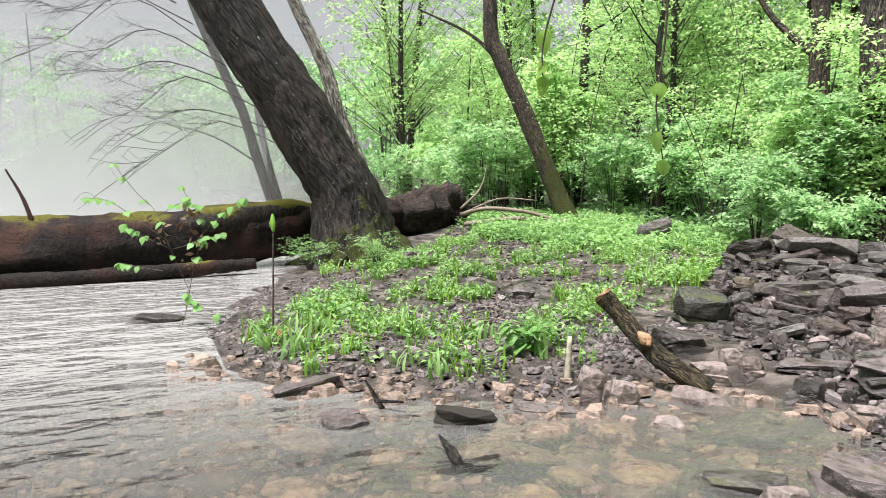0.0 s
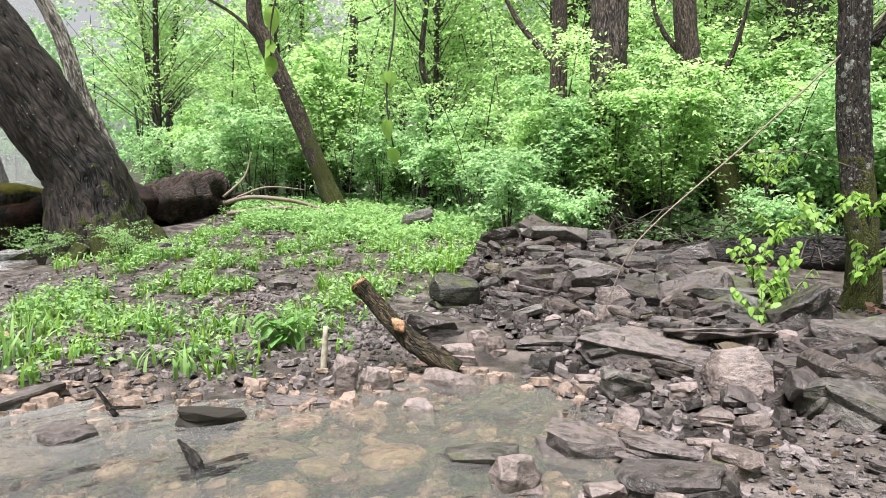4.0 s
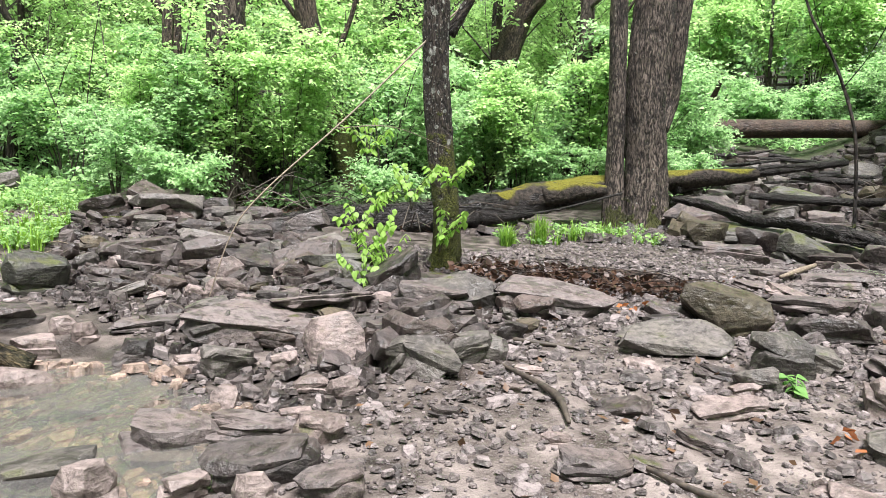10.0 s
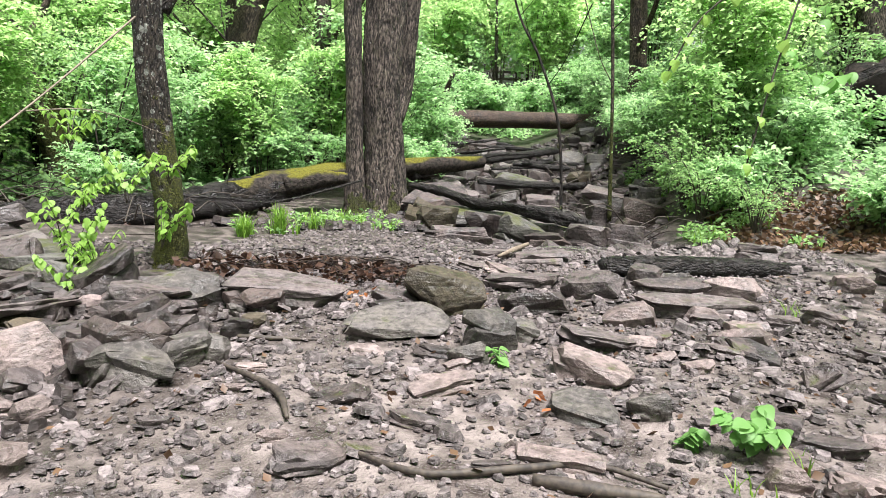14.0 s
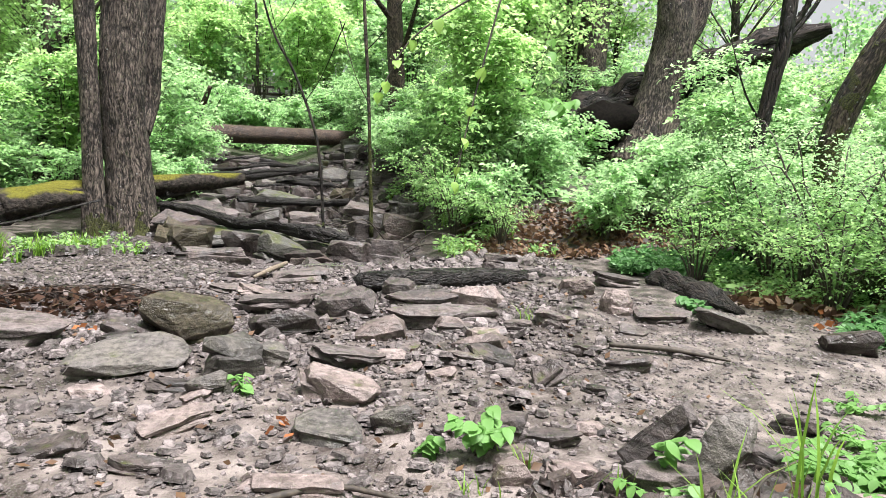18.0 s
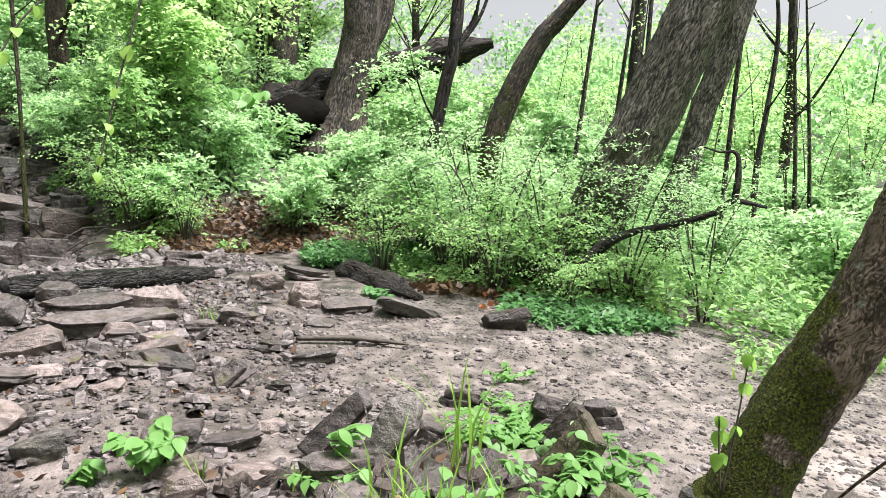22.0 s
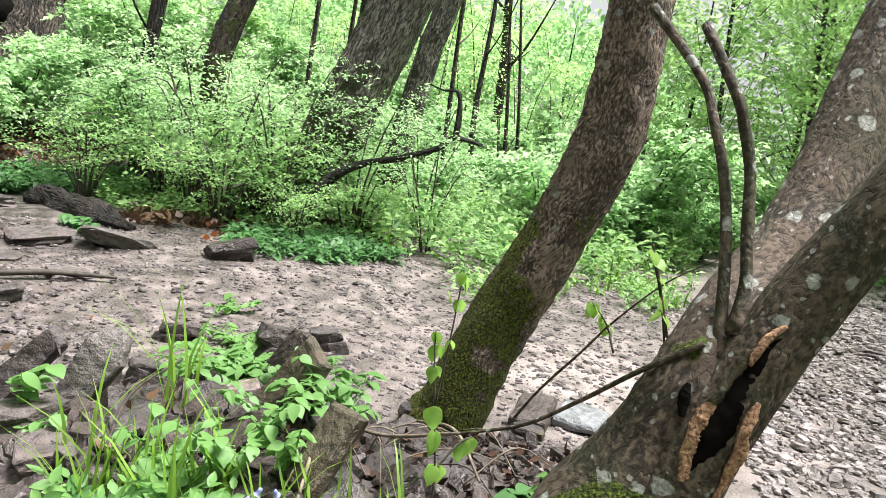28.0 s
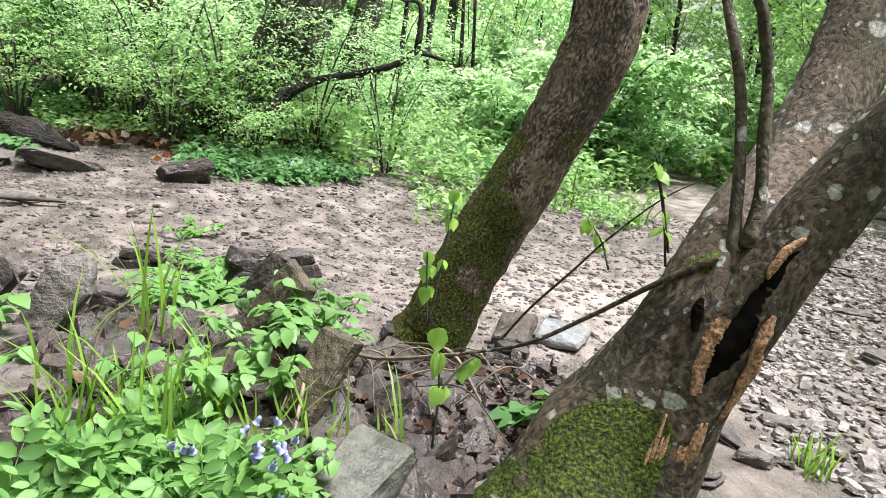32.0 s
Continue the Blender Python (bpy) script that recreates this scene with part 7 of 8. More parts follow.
fallen("cut_branch", "mossy branch stub with a fresh orange cut end", [
    [(-4.62, 3.55, 0.05, 0.085), (-4.80, 3.43, 0.16, 0.084), (-4.97, 3.34, 0.27, 0.078), (-5.15, 3.25, 0.44, 0.074), (-5.27, 3.18, 0.59, 0.072), (-5.335, 3.095, 0.71, 0.074)]], BARK_STUB, 30, 18, 0.07, "branch",
    extra=(("cut_face", [(-5.33, 3.10, 0.705, 0.073), (-5.345, 3.085, 0.73, 0.066)], TORN, "bare orange sawn face"),
           ("scar", [(-4.93, 3.24, 0.36, 0.01), (-4.99, 3.245, 0.40, 0.05), (-5.05, 3.22, 0.45, 0.01)], TORN, "bare orange scar")))
fallen("peeled_stick", "white peeled stick standing at the waterline", [[(-5.29, 2.72, -0.12, 0.028), (-5.29, 2.73, 0.12, 0.027), (-5.28, 2.74, 0.41, 0.018)]], PALE_WOOD, 12, 8, 0.08, "stick")
chunk = new("driftwood", stone_mesh(903, True, ROTTEN))
chunk.matrix_basis = pose(-4.88, 1.62, -0.05, 4, 3, 68) @ Matrix.Diagonal((0.5, 0.2, 0.13, 1))
tagged(chunk, "dark soaked block of split wood in the water", "driftwood")
fallen("driftwood", "dark splinter of wood sticking out of the water", [[(-4.15, 1.27, -0.05, 0.035), (-4.3, 1.28, 0.03, 0.03), (-4.45, 1.26, 0.09, 0.008)]], ROTTEN, 10, 8, 0.15, "driftwood")
fallen("driftwood", "small dark forked twig in the water", [[(-5.35, 1.2, 0.0, 0.02), (-5.4, 1.15, 0.1, 0.016), (-5.45, 1.1, 0.2, 0.006)], [(-5.4, 1.16, 0.05, 0.015), (-5.2, 1.3, 0.08, 0.008)]], ROTTEN, 10, 7, 0.1, "driftwood")
fallen("fallen_branch", "twisted dark branch lying on the rubble", [[(-9.2, 8.0, 0.5, 0.09), (-8.4, 7.7, 0.5, 0.1), (-7.82, 7.75, 0.52, 0.09), (-7.2, 7.9, 0.5, 0.1), (-6.6, 7.7, 0.46, 0.05)]], BARK_DARK, 24, 12, 0.12, "branch")
fallen("tree_root", "brown root running along the stony ground", [[(-1.6, 8.2, 0.22, 0.06), (-1.35, 8.09, 0.32, 0.1), (-0.7, 7.93, 0.33, 0.1), (-0.15, 7.78, 0.27, 0.07), (0.2, 7.6, 0.2, 0.03)]], BARK_ROOT, 20, 12, 0.12, "root")
fallen("fallen_branch", "thin pale branch arching down to the stones", [[(-3.1, 8.2, 3.4, 0.0105), (-3.37, 7.52, 2.81, 0.0105), (-3.8, 6.65, 1.98, 0.0097), (-4.24, 5.78, 1.20, 0.0083), (-4.4, 5.5, 0.8, 0.0067), (-4.51, 5.28, 0.15, 0.0045)],
    [(-3.9, 6.5, 1.85, 0.0060), (-3.4, 6.9, 1.9, 0.0045), (-2.9, 7.4, 1.7, 0.0030)]], TWIG_PALE, 30, 7, 0.03, "branch")
for n, (line, mat, text) in enumerate((
    ([(-1.6, 4.6, 0.21, 0.012), (-1.25, 4.25, 0.22, 0.02), (-1.08, 4.02, 0.22, 0.024), (-0.98, 3.74, 0.19, 0.012)], TWIG, "dark crooked stick lying on the mud"),
    ([(-0.6, 3.37, 0.18, 0.012), (-0.25, 3.11, 0.2, 0.018), (0.22, 3.19, 0.2, 0.02), (0.57, 3.29, 0.18, 0.016), (0.86, 3.07, 0.18, 0.012)], TWIG, "long dark stick lying on the gravel"),
    ([(0.25, 3.1, 0.19, 0.03), (0.5, 3.0, 0.2, 0.035), (0.8, 2.95, 0.19, 0.02)], TWIG, "dark stick lying on the gravel"),
    ([(-2.0, 5.3, 0.22, 0.012), (-1.5, 5.1, 0.25, 0.018), (-1.0, 5.2, 0.22, 0.01)], TWIG, "short stick among the stones"),
    ([(3.3, 5.0, 0.34, 0.02), (3.7, 4.7, 0.35, 0.025), (4.0, 4.35, 0.33, 0.012)], TWIG, "dark stick lying on the path"),
    ([(1.3, 10.0, 0.42, 0.03), (1.0, 9.3, 0.42, 0.035), (0.75, 8.9, 0.38, 0.02)], TWIG_PALE, "bent pale stick on the gravel"),
    ([(2.36, 0.91, 0.58, 0.006), (2.5, 1.3, 0.42, 0.008), (2.7, 1.7, 0.36, 0.006)], TWIG_PALE, "dry straw-coloured stem on the slates"),
    ([(1.9, 1.3, 0.35, 0.006), (2.4, 1.5, 0.45, 0.008), (3.0, 1.7, 0.3, 0.006)], TWIG_PALE, "dry straw-coloured stem on the slates"),
    ([(1.7, 1.9, 0.5, 0.005), (2.1, 2.2, 0.5, 0.006), (2.7, 2.5, 0.42, 0.005)], TWIG, "thin dark twig across the slabs"),
    ([(2.3, 0.8, 0.45, 0.005), (2.55, 1.0, 0.5, 0.007), (2.9, 1.3, 0.34, 0.005)], TWIG_PALE, "dry straw-coloured stem on the slates"),
)):
    fallen("stick", text, [line], mat, 20, 8, 0.06, "stick")

stem_rng = random.Random(41)
for k in range(16):
    x, y, a, q = stem_rng.uniform(2.2, 3.2), stem_rng.uniform(0.7, 1.7), stem_rng.uniform(0, 6.28), stem_rng.uniform(0.12, 0.3)
    z = float(ground_height(x, y)) + 0.07
    dx, dy = q * math.cos(a), q * math.sin(a)
    fallen("stick", "thin dry stem lying over the slates", [[(x - dx, y - dy, z - 0.03, 0.003), (x + 0.03, y, z + stem_rng.uniform(0.02, 0.12), 0.004), (x + dx, y + dy, z - 0.02, 0.002)]], (TWIG_PALE, TWIG)[k % 3 == 0], 12, 6, 0.05, "stick")
bridge = thing("footbridge", "weathered wooden footbridge rail far up the creek", "footbridge", (2.7, 46.0, 5.6))
OLD_WOOD = plain("weathered_planks", (0.03, 0.025, 0.02), (0.1, 0.084, 0.07), 0.8, 9)


def beam(name, x, y, z, w, d, h, mat, parent):
    bm = bmesh.new()
    bmesh.ops.create_cube(bm, size=1.0)
    for v in bm.verts:
        v.co = Vector((v.co.x * w + x, v.co.y * d + y, v.co.z * h + z))
    bmesh.ops.bevel(bm, geom=list(bm.edges), offset=0.012, segments=1, affect="EDGES")
    me = bpy.data.meshes.new(name)
    bm.to_mesh(me)
    bm.free()
    me.materials.append(mat)
    return part_of(name, me, parent)


for k in range(4):
    beam("rail_post", -0.4 + 1.25 * k, 0, 0.85, 0.14, 0.14, 2.0, OLD_WOOD, bridge)
for k in range(4):
    beam("rail", 1.5, -0.09, 0.35 + 0.45 * k, 4.2, 0.05, 0.16, OLD_WOOD, bridge)
for k in range(14):
    beam("deck_board", -0.45 + 0.3 * k, 0.7, 0.0, 0.27, 1.6, 0.06, OLD_WOOD, bridge)

# heap of dark twigs and leaves caught at the lichen tree
def litter(name, label, places, size, mat, seed, lift=0.02, flat=0.75):
    rng = np.random.default_rng(seed)
    at = np.column_stack([places, ground_height(places[:, 0], places[:, 1]) + rng.uniform(0.0, lift, len(places))])
    a = rng.uniform(0, 6.28, len(at))
    way = np.stack([np.cos(a), np.sin(a), rng.uniform(-0.1, 0.35, len(at))], 1)
    return tagged(new(name, mesh_of(name, *leaves(at, way, size, seed, 0.7, -0.15, flat), mat)), label, "leaf litter", kind="stuff")


DEAD = leafy("dead_leaves", (0.03, 0.016, 0.01), (0.14, 0.08, 0.045), 0.15)
DEAD_DARK = leafy("rotting_leaves", (0.014, 0.008, 0.006), (0.07, 0.035, 0.022), 0.1)
RED = leafy("orange_dead_leaves", (0.2, 0.06, 0.022), (0.36, 0.14, 0.06), 0.2)
litter("leaf_litter", "dark rotting leaves caught behind the stones", spread(((-2.9, 7.2), (-1.2, 6.9), (-0.2, 7.2), (-0.4, 7.9), (-2.7, 8.1)), 900, 61), 0.09, DEAD_DARK, 61, 0.14, 0.3)
litter("leaf_litter", "brown fallen leaves on the wooded bank", spread(((4.0, 10.4), (5.2, 9.6), (6.5, 9.3), (9, 9.0), (8, 12), (5, 12.4)), 3200, 62), 0.11, DEAD, 62, 0.05, 0.6)
litter("leaf_litter", "brown leaves and humus under the shrubs", spread(((-9, 9.6), (-5.2, 10.6), (-3.2, 14), (-5, 16), (-9, 14)), 1500, 63), 0.11, DEAD_DARK, 63, 0.05, 0.6)
litter("leaf_litter", "brown leaves under the leaning trees", spread(((5.6, 6.2), (6.3, 4.6), (7.6, 3.6), (8.6, 5.4), (7.4, 7.4)), 1700, 64), 0.12, DEAD, 64, 0.08, 0.5)
litter("leaf_litter", "scattered brown leaf scraps on the gravel", spread(((-2, 2.5), (3, 1.5), (4.4, 7.5), (0, 9.5), (-3, 7)), 420, 65), 0.06, DEAD, 65, 0.03, 0.7)
for n, (x, y) in enumerate(((-0.85, 6.55), (0.47, 4.1), (6.2, 5.4), (-7.55, 0.95), (5.7, 4.9))):
    litter("leaf_litter", "bright orange dead leaves", np.array([[x, y]]) + np.random.default_rng(n).normal(0, 0.09, (7, 2)), 0.09, RED, 70 + n, 0.08, 0.2)
twigs = []
twig_rng = np.random.default_rng(8)
for k in range(70):
    x, y = twig_rng.uniform(-2.8, -0.2), twig_rng.uniform(7.0, 8.0)
    a, ln = twig_rng.uniform(-0.8, 0.8), twig_rng.uniform(0.2, 0.7)
    z = float(ground_height(x, y)) + twig_rng.uniform(0.02, 0.2)
    twigs.append(tube([(x, y, z, 0.006), (x + 0.5 * ln * math.cos(a), y + 0.5 * ln * math.sin(a), z + 0.05, 0.006), (x + ln * math.cos(a), y + ln * math.sin(a), z - 0.02, 0.003)], 5, 5, 0.05, seed=k, cap=False))
tagged(new("brushwood", mesh_of("brushwood", *joined(twigs), BARK_ROOT)), "tangle of reddish brown twigs at the tree foot", "brushwood", kind="stuff")
twigs = []
for k in range(150):
    x, y = twig_rng.uniform(-9, -3.5), twig_rng.uniform(10.4, 15)
    if k > 100:
        x, y = twig_rng.uniform(2.8, 4.6), twig_rng.uniform(11, 20)
    a, ln = twig_rng.uniform(0, 6.28), twig_rng.uniform(0.5, 1.8)
    z = float(ground_height(x, y)) + twig_rng.uniform(0.02, 0.3)
    twigs.append(tube([(x, y, z, 0.012), (x + 0.5 * ln * math.cos(a), y + 0.5 * ln * math.sin(a), z + 0.3 * ln * twig_rng.uniform(0, 1), 0.01), (x + ln * math.cos(a), y + ln * math.sin(a), z + 0.5 * ln * twig_rng.uniform(-0.2, 1), 0.004)], 6, 5, 0.05, seed=k, cap=False))
tagged(new("brushwood", mesh_of("brushwood", *joined(twigs), TWIG)), "dead brown twigs under the shrubs", "brushwood", kind="stuff")

twigs = []
for x, y in spread(MEADOW, 150, 97):
    a, ln = twig_rng.uniform(0, 6.28), twig_rng.uniform(0.15, 0.7)
    z = float(ground_height(x, y)) + 0.02
    twigs.append(tube([(x, y, z, 0.007), (x + 0.5 * ln * math.cos(a), y + 0.5 * ln * math.sin(a), z + 0.06, 0.006), (x + ln * math.cos(a), y + ln * math.sin(a), z + 0.03, 0.003)], 5, 5, 0.05, seed=3, cap=False))
tagged(new("brushwood", mesh_of("brushwood", *joined(twigs), TWIG_PALE)), "dry twigs lying between the meadow herbs", "brushwood", kind="stuff")
litter("leaf_litter", "brown dead leaves between the meadow herbs", spread(MEADOW, 1300, 98), 0.08, DEAD_DARK, 68, 0.03, 0.7)
shards("gravel", "small stones between the meadow herbs", spread(MEADOW, 2200, 99), size_rng.lognormal(-2.9, 0.5, 2200).clip(0.03, 0.3), GRAVEL, 69, 0.3, 0.2)

# the torn split in the multi-stemmed tree
sx, sy, sz = split_tree.location
for name, sink, wide, line, mat, text in (
    # cracks are tubes on the bark, painted with the dark of a gap
    ("crack", 0.9, 1.2, [(2.224, -0.057, 1.194, 0.007), (2.211, -0.017, 1.138, 0.019), (2.195, 0.013, 1.079, 0.024), (2.178, 0.041, 1.011, 0.029), (2.158, 0.068, 0.928, 0.034), (2.141, 0.096, 0.86, 0.034), (2.133, 0.119, 0.804, 0.022), (2.128, 0.135, 0.757, 0.007)], HOLLOW_SHADE, "deep split, its shade painted black"),
    ("crack", 0.8, 1.3, [(2.207, 0.182, 0.986, 0.005), (2.194, 0.188, 0.945, 0.014), (2.177, 0.187, 0.89, 0.007)], HOLLOW_SHADE, "small hole, its shade painted black"),
    ("lip", 0.5, 1.0, [(2.232, -0.07, 1.20, 0.012), (2.212, -0.045, 1.12, 0.022), (2.198, -0.022, 1.05, 0.026), (2.180, -0.004, 0.97, 0.028), (2.168, 0.03, 0.88, 0.028), (2.155, 0.07, 0.80, 0.026), (2.135, 0.11, 0.72, 0.018)], BARK_SMOOTH, "swollen bark lip"),
    ("lip", 0.5, 1.0, [(2.236, -0.045, 1.225, 0.01), (2.224, 0.008, 1.17, 0.018), (2.204, 0.04, 1.10, 0.022), (2.186, 0.078, 1.02, 0.024), (2.170, 0.108, 0.95, 0.02)], BARK_SMOOTH, "swollen bark lip"),
    ("torn_edge", 0.8, 1.35, [(2.17, 0.105, 0.954, 0.009), (2.161, 0.126, 0.907, 0.019), (2.147, 0.141, 0.849, 0.019), (2.135, 0.151, 0.791, 0.017), (2.121, 0.154, 0.721, 0.014)], TORN, "torn orange edge"),
    ("torn_edge", 0.1, 1.0, [(2.172, -0.006, 0.984, 0.007), (2.160, 0.006, 0.933, 0.016), (2.150, 0.02, 0.885, 0.016), (2.152, 0.018, 0.843, 0.02), (2.150, 0.034, 0.79, 0.016), (2.146, 0.05, 0.726, 0.011), (2.14, 0.075, 0.66, 0.006)], TORN, "torn orange edge"),
    ("torn_edge", 0.1, 1.1, [(2.222, -0.045, 1.202, 0.006), (2.208, -0.004, 1.162, 0.011), (2.192, 0.024, 1.108, 0.01), (2.186, 0.031, 1.078, 0.003)], TORN, "torn orange edge"),
):
    local = [(a - sx + sink * r, b - sy, c - sz, r * wide) for a, b, c, r in line]
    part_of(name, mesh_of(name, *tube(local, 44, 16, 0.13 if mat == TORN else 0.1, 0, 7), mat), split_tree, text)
# long splinters of bare wood below the split
splinter_rng = random.Random(3)
for k in range(11):
    u = k / 10
    top = (2.106 + 0.012 * abs(u - 0.3), 0.232 - 0.125 * u, 0.63 + 0.02 * math.sin(9 * u) + splinter_rng.uniform(-0.03, 0.03))
    low = (2.062 + 0.035 * u, 0.262 - 0.135 * u, 0.44 + 0.07 * u + splinter_rng.uniform(-0.05, 0.03))
    q = splinter_rng.uniform(0.007, 0.012)
    local = [(a - sx + 0.004, b - sy, c - sz, w) for (a, b, c), w in ((top, 0.003), ([t * 0.6 + w * 0.4 for t, w in zip(top, low)], q), ([t * 0.3 + w * 0.7 for t, w in zip(top, low)], q), (low, 0.003))]
    part_of("splinter", mesh_of("splinter", *tube(local, 10, 7, 0.1, 0, k), TORN), split_tree, "bare orange wood")
litter("leaf_litter", "brown dead leaves on the slates between the two trees", spread(FOOT, 260, 105), 0.06, DEAD_DARK, 106, 0.03, 0.7)
litter("leaf_litter", "brown dead leaves caught in the slate heap", spread(((1.5, 1.3), (2.3, 0.9), (3.0, 1.3), (2.9, 2.3), (2.1, 2.6)), 160, 107), 0.07, DEAD, 108, 0.06, 0.7)
# dark drifted branches across the stepped creek
for k in range(12):
    x, y = splinter_rng.uniform(0.6, 4.4), splinter_rng.uniform(15.5, 28)
    a, ln, q = splinter_rng.uniform(-0.5, 0.5), splinter_rng.uniform(0.9, 2.2), splinter_rng.uniform(0.04, 0.11)
    z = float(ground_height(x, y)) + 0.3
    fallen("fallen_branch", "dark wet branch washed onto the creek boulders", [[(x - ln * math.cos(a), y - ln * math.sin(a), z + splinter_rng.uniform(-0.1, 0.3), q * 0.7), (x, y, z + 0.08, q), (x + ln * math.cos(a), y + ln * math.sin(a), z + splinter_rng.uniform(-0.1, 0.3), q * 0.5)]], WET_LOG, 16, 9, 0.14, "branch")

# bare twigs reaching from the leaning tree over the misty river
bough_rng = np.random.default_rng(12)
for n in range(8):
    x, y, z = -19.5 - 0.3 * n, 2.4 - 0.4 * n, 3.0 + 0.6 * n
    ln, fall = bough_rng.uniform(2.5, 4.5), bough_rng.uniform(-0.1, 0.55)
    main = [(x, y + 1.0, z - 0.3, 0.017), (x, y - 0.3 * ln, z + 0.12 * ln + bough_rng.normal(0, 0.15), 0.013), (x + 0.2, y - 0.7 * ln, z - 0.2 * fall * ln + bough_rng.normal(0, 0.15), 0.009), (x + 0.2, y - ln, z - 0.5 * fall * ln, 0.004)]
    lines = [main]
    for q in smooth_line(main, 20)[5:19]:
        d, rise = bough_rng.uniform(0.4, 1.5), bough_rng.uniform(-0.9, 0.5)
        side = [(q[0], q[1], q[2], 0.006), (q[0], q[1] - 0.5 * d, q[2] + 0.4 * rise * d + bough_rng.normal(0, 0.06), 0.005), (q[0], q[1] - d, q[2] + rise * d, 0.003)]
        lines.append(side)
        for w in smooth_line(side, 8)[[3, 5]]:
            e = bough_rng.uniform(0.15, 0.5)
            lines.append([(w[0], w[1], w[2], 0.004), (w[0], w[1] - 0.5 * e, w[2] + bough_rng.uniform(-0.5, 0.5) * e, 0.0035), (w[0], w[1] - e, w[2] + bough_rng.uniform(-1.0, 0.8) * e, 0.002)])
    fallen("bare_bough", "bare grey bough with thin twigs hanging over the misty river", lines, BARK_FAR, 10, 5, 0.02, "branch")

# still pool below the stepped creek
angle = np.linspace(0, 2 * math.pi, 49)[:-1]
rim = 1 + 0.16 * np.sin(3 * angle + 1) + 0.1 * np.sin(5 * angle)
level = float(ground_height(2.7, 10.0)) + 0.035
pool_v = [(2.7, 10.0, level)] + [(2.7 + 1.15 * q * math.cos(a), 10.0 + 0.5 * q * math.sin(a), level) for a, q in zip(angle, rim)]
tagged(new("creek_pool", mesh_of("creek_pool", pool_v, [(0, 1 + k, 1 + (k + 1) % 48) for k in range(48)], WATER)), "small still pool of creek water among stones", "pool", kind="structure")
shards("gravel", "shingle along the muddy river edge of the meadow", spread(((-12.5, 1.5), (-9, 0.2), (-7.4, 0.4), (-6.8, 1.3), (-9, 2.0), (-12.5, 3.0)), 1500, 57), size_rng.lognormal(-3.2, 0.5, 1500).clip(0.02, 0.16), GRAVEL, 58)
shards("gravel", "gravel between the black log and the bank", spread(((2.0, 8.2), (5.2, 8.0), (5.4, 10), (4.0, 10.6), (2.0, 11.2), (0.6, 10.4)), 1700, 59), size_rng.lognormal(-2.6, 0.5, 1700).clip(0.03, 0.3), GRAVEL, 60)
shards("rubble", "wet dark stones behind the moss-grown log", spread(((-4.2, 11.6), (-1.5, 11.4), (0.4, 12.2), (0.6, 15.4), (-2.2, 14.2)), 700, 55), size_rng.lognormal(-2.0, 0.5, 700).clip(0.05, 0.45), ROCK["w"][0], 56, 0.3, 0.25)


# ---- small plants ----
def blades(at, height, seed, bend=0.6, width=0.012):
    """Verts and quads of grass blades: three-part curved strips."""
    rng = np.random.default_rng(seed)
    n = len(at)
    h = np.broadcast_to(np.asarray(height, float), (n,)) * rng.uniform(0.55, 1.15, n)
    a = rng.uniform(0, 6.28, n)
    out = np.stack([np.cos(a), np.sin(a), 0 * a], 1)
    side = np.stack([-np.sin(a), np.cos(a), 0 * a], 1)
    b = rng.uniform(0.15, 1.0, n) * bend
    vs = []
    for t, w in ((0, 1.0), (0.4, 0.95), (0.75, 0.6), (1.0, 0.06)):
        mid = at + out * (h * b * t * t)[:, None] + np.array([0, 0, 1.0]) * (h * t * (1 - 0.35 * b * t))[:, None]
        vs += [mid - side * width * w, mid + side * width * w]
    v = np.stack(vs, 1).reshape(-1, 3)
    k = np.arange(n)[:, None] * 8
    return v, np.concatenate([k + [0, 1, 3, 2], k + [2, 3, 5, 4], k + [4, 5, 7, 6]], 0)


def lifted(places, lift=0.0):
    return np.column_stack([places, ground_height(places[:, 0], places[:, 1]) + lift])


def herb_layer(name, label, poly, plants, per, height, leaf, mat, seed, grass=0, clump=0.0):
    """A carpet of small leafy plants; clump gathers them in tufts with bare soil between."""
    rng = np.random.default_rng(seed)
    p = spread(poly, plants, seed)
    if clump:
        keep = ripple(p[:, 0], p[:, 1], 2.1, seed) + 0.6 * ripple(p[:, 0], p[:, 1], 5.3, seed + 1) + rng.normal(0, 0.25, len(p)) > clump - 1
        p = p[keep]
    base = lifted(p)
    n = len(base)
    h = height * rng.uniform(0.4, 1.3, n)
    t = rng.uniform(0.25, 1.0, (n, per))
    a = rng.uniform(0, 6.28, (n, per))
    at = base[:, None] + np.stack([0.03 * np.cos(a), 0.03 * np.sin(a), h[:, None] * t], -1)
    way = np.stack([np.cos(a), np.sin(a), rng.uniform(-0.1, 0.5, (n, per))], -1)
    root = thing(name, label, "plants", kind="stuff")
    part_of("leaves", mesh_of("leaves", *leaves(at.reshape(-1, 3), way.reshape(-1, 3), leaf, seed, 0.45, 0.2, 0.7), mat), root)
    if grass:
        g = base[rng.integers(0, n, grass)] + rng.normal(0, 0.03, (grass, 3)) * [1, 1, 0]
        part_of("blades", mesh_of("blades", *blades(g, height * 1.2, seed), GRASS), root)


herb_layer("meadow_herbs", "fresh green meadow herbs and grass with bare stony gaps", MEADOW, 6500, 8, 0.19, 0.08, LEAF_HERB, 71, 4200, 1.3)
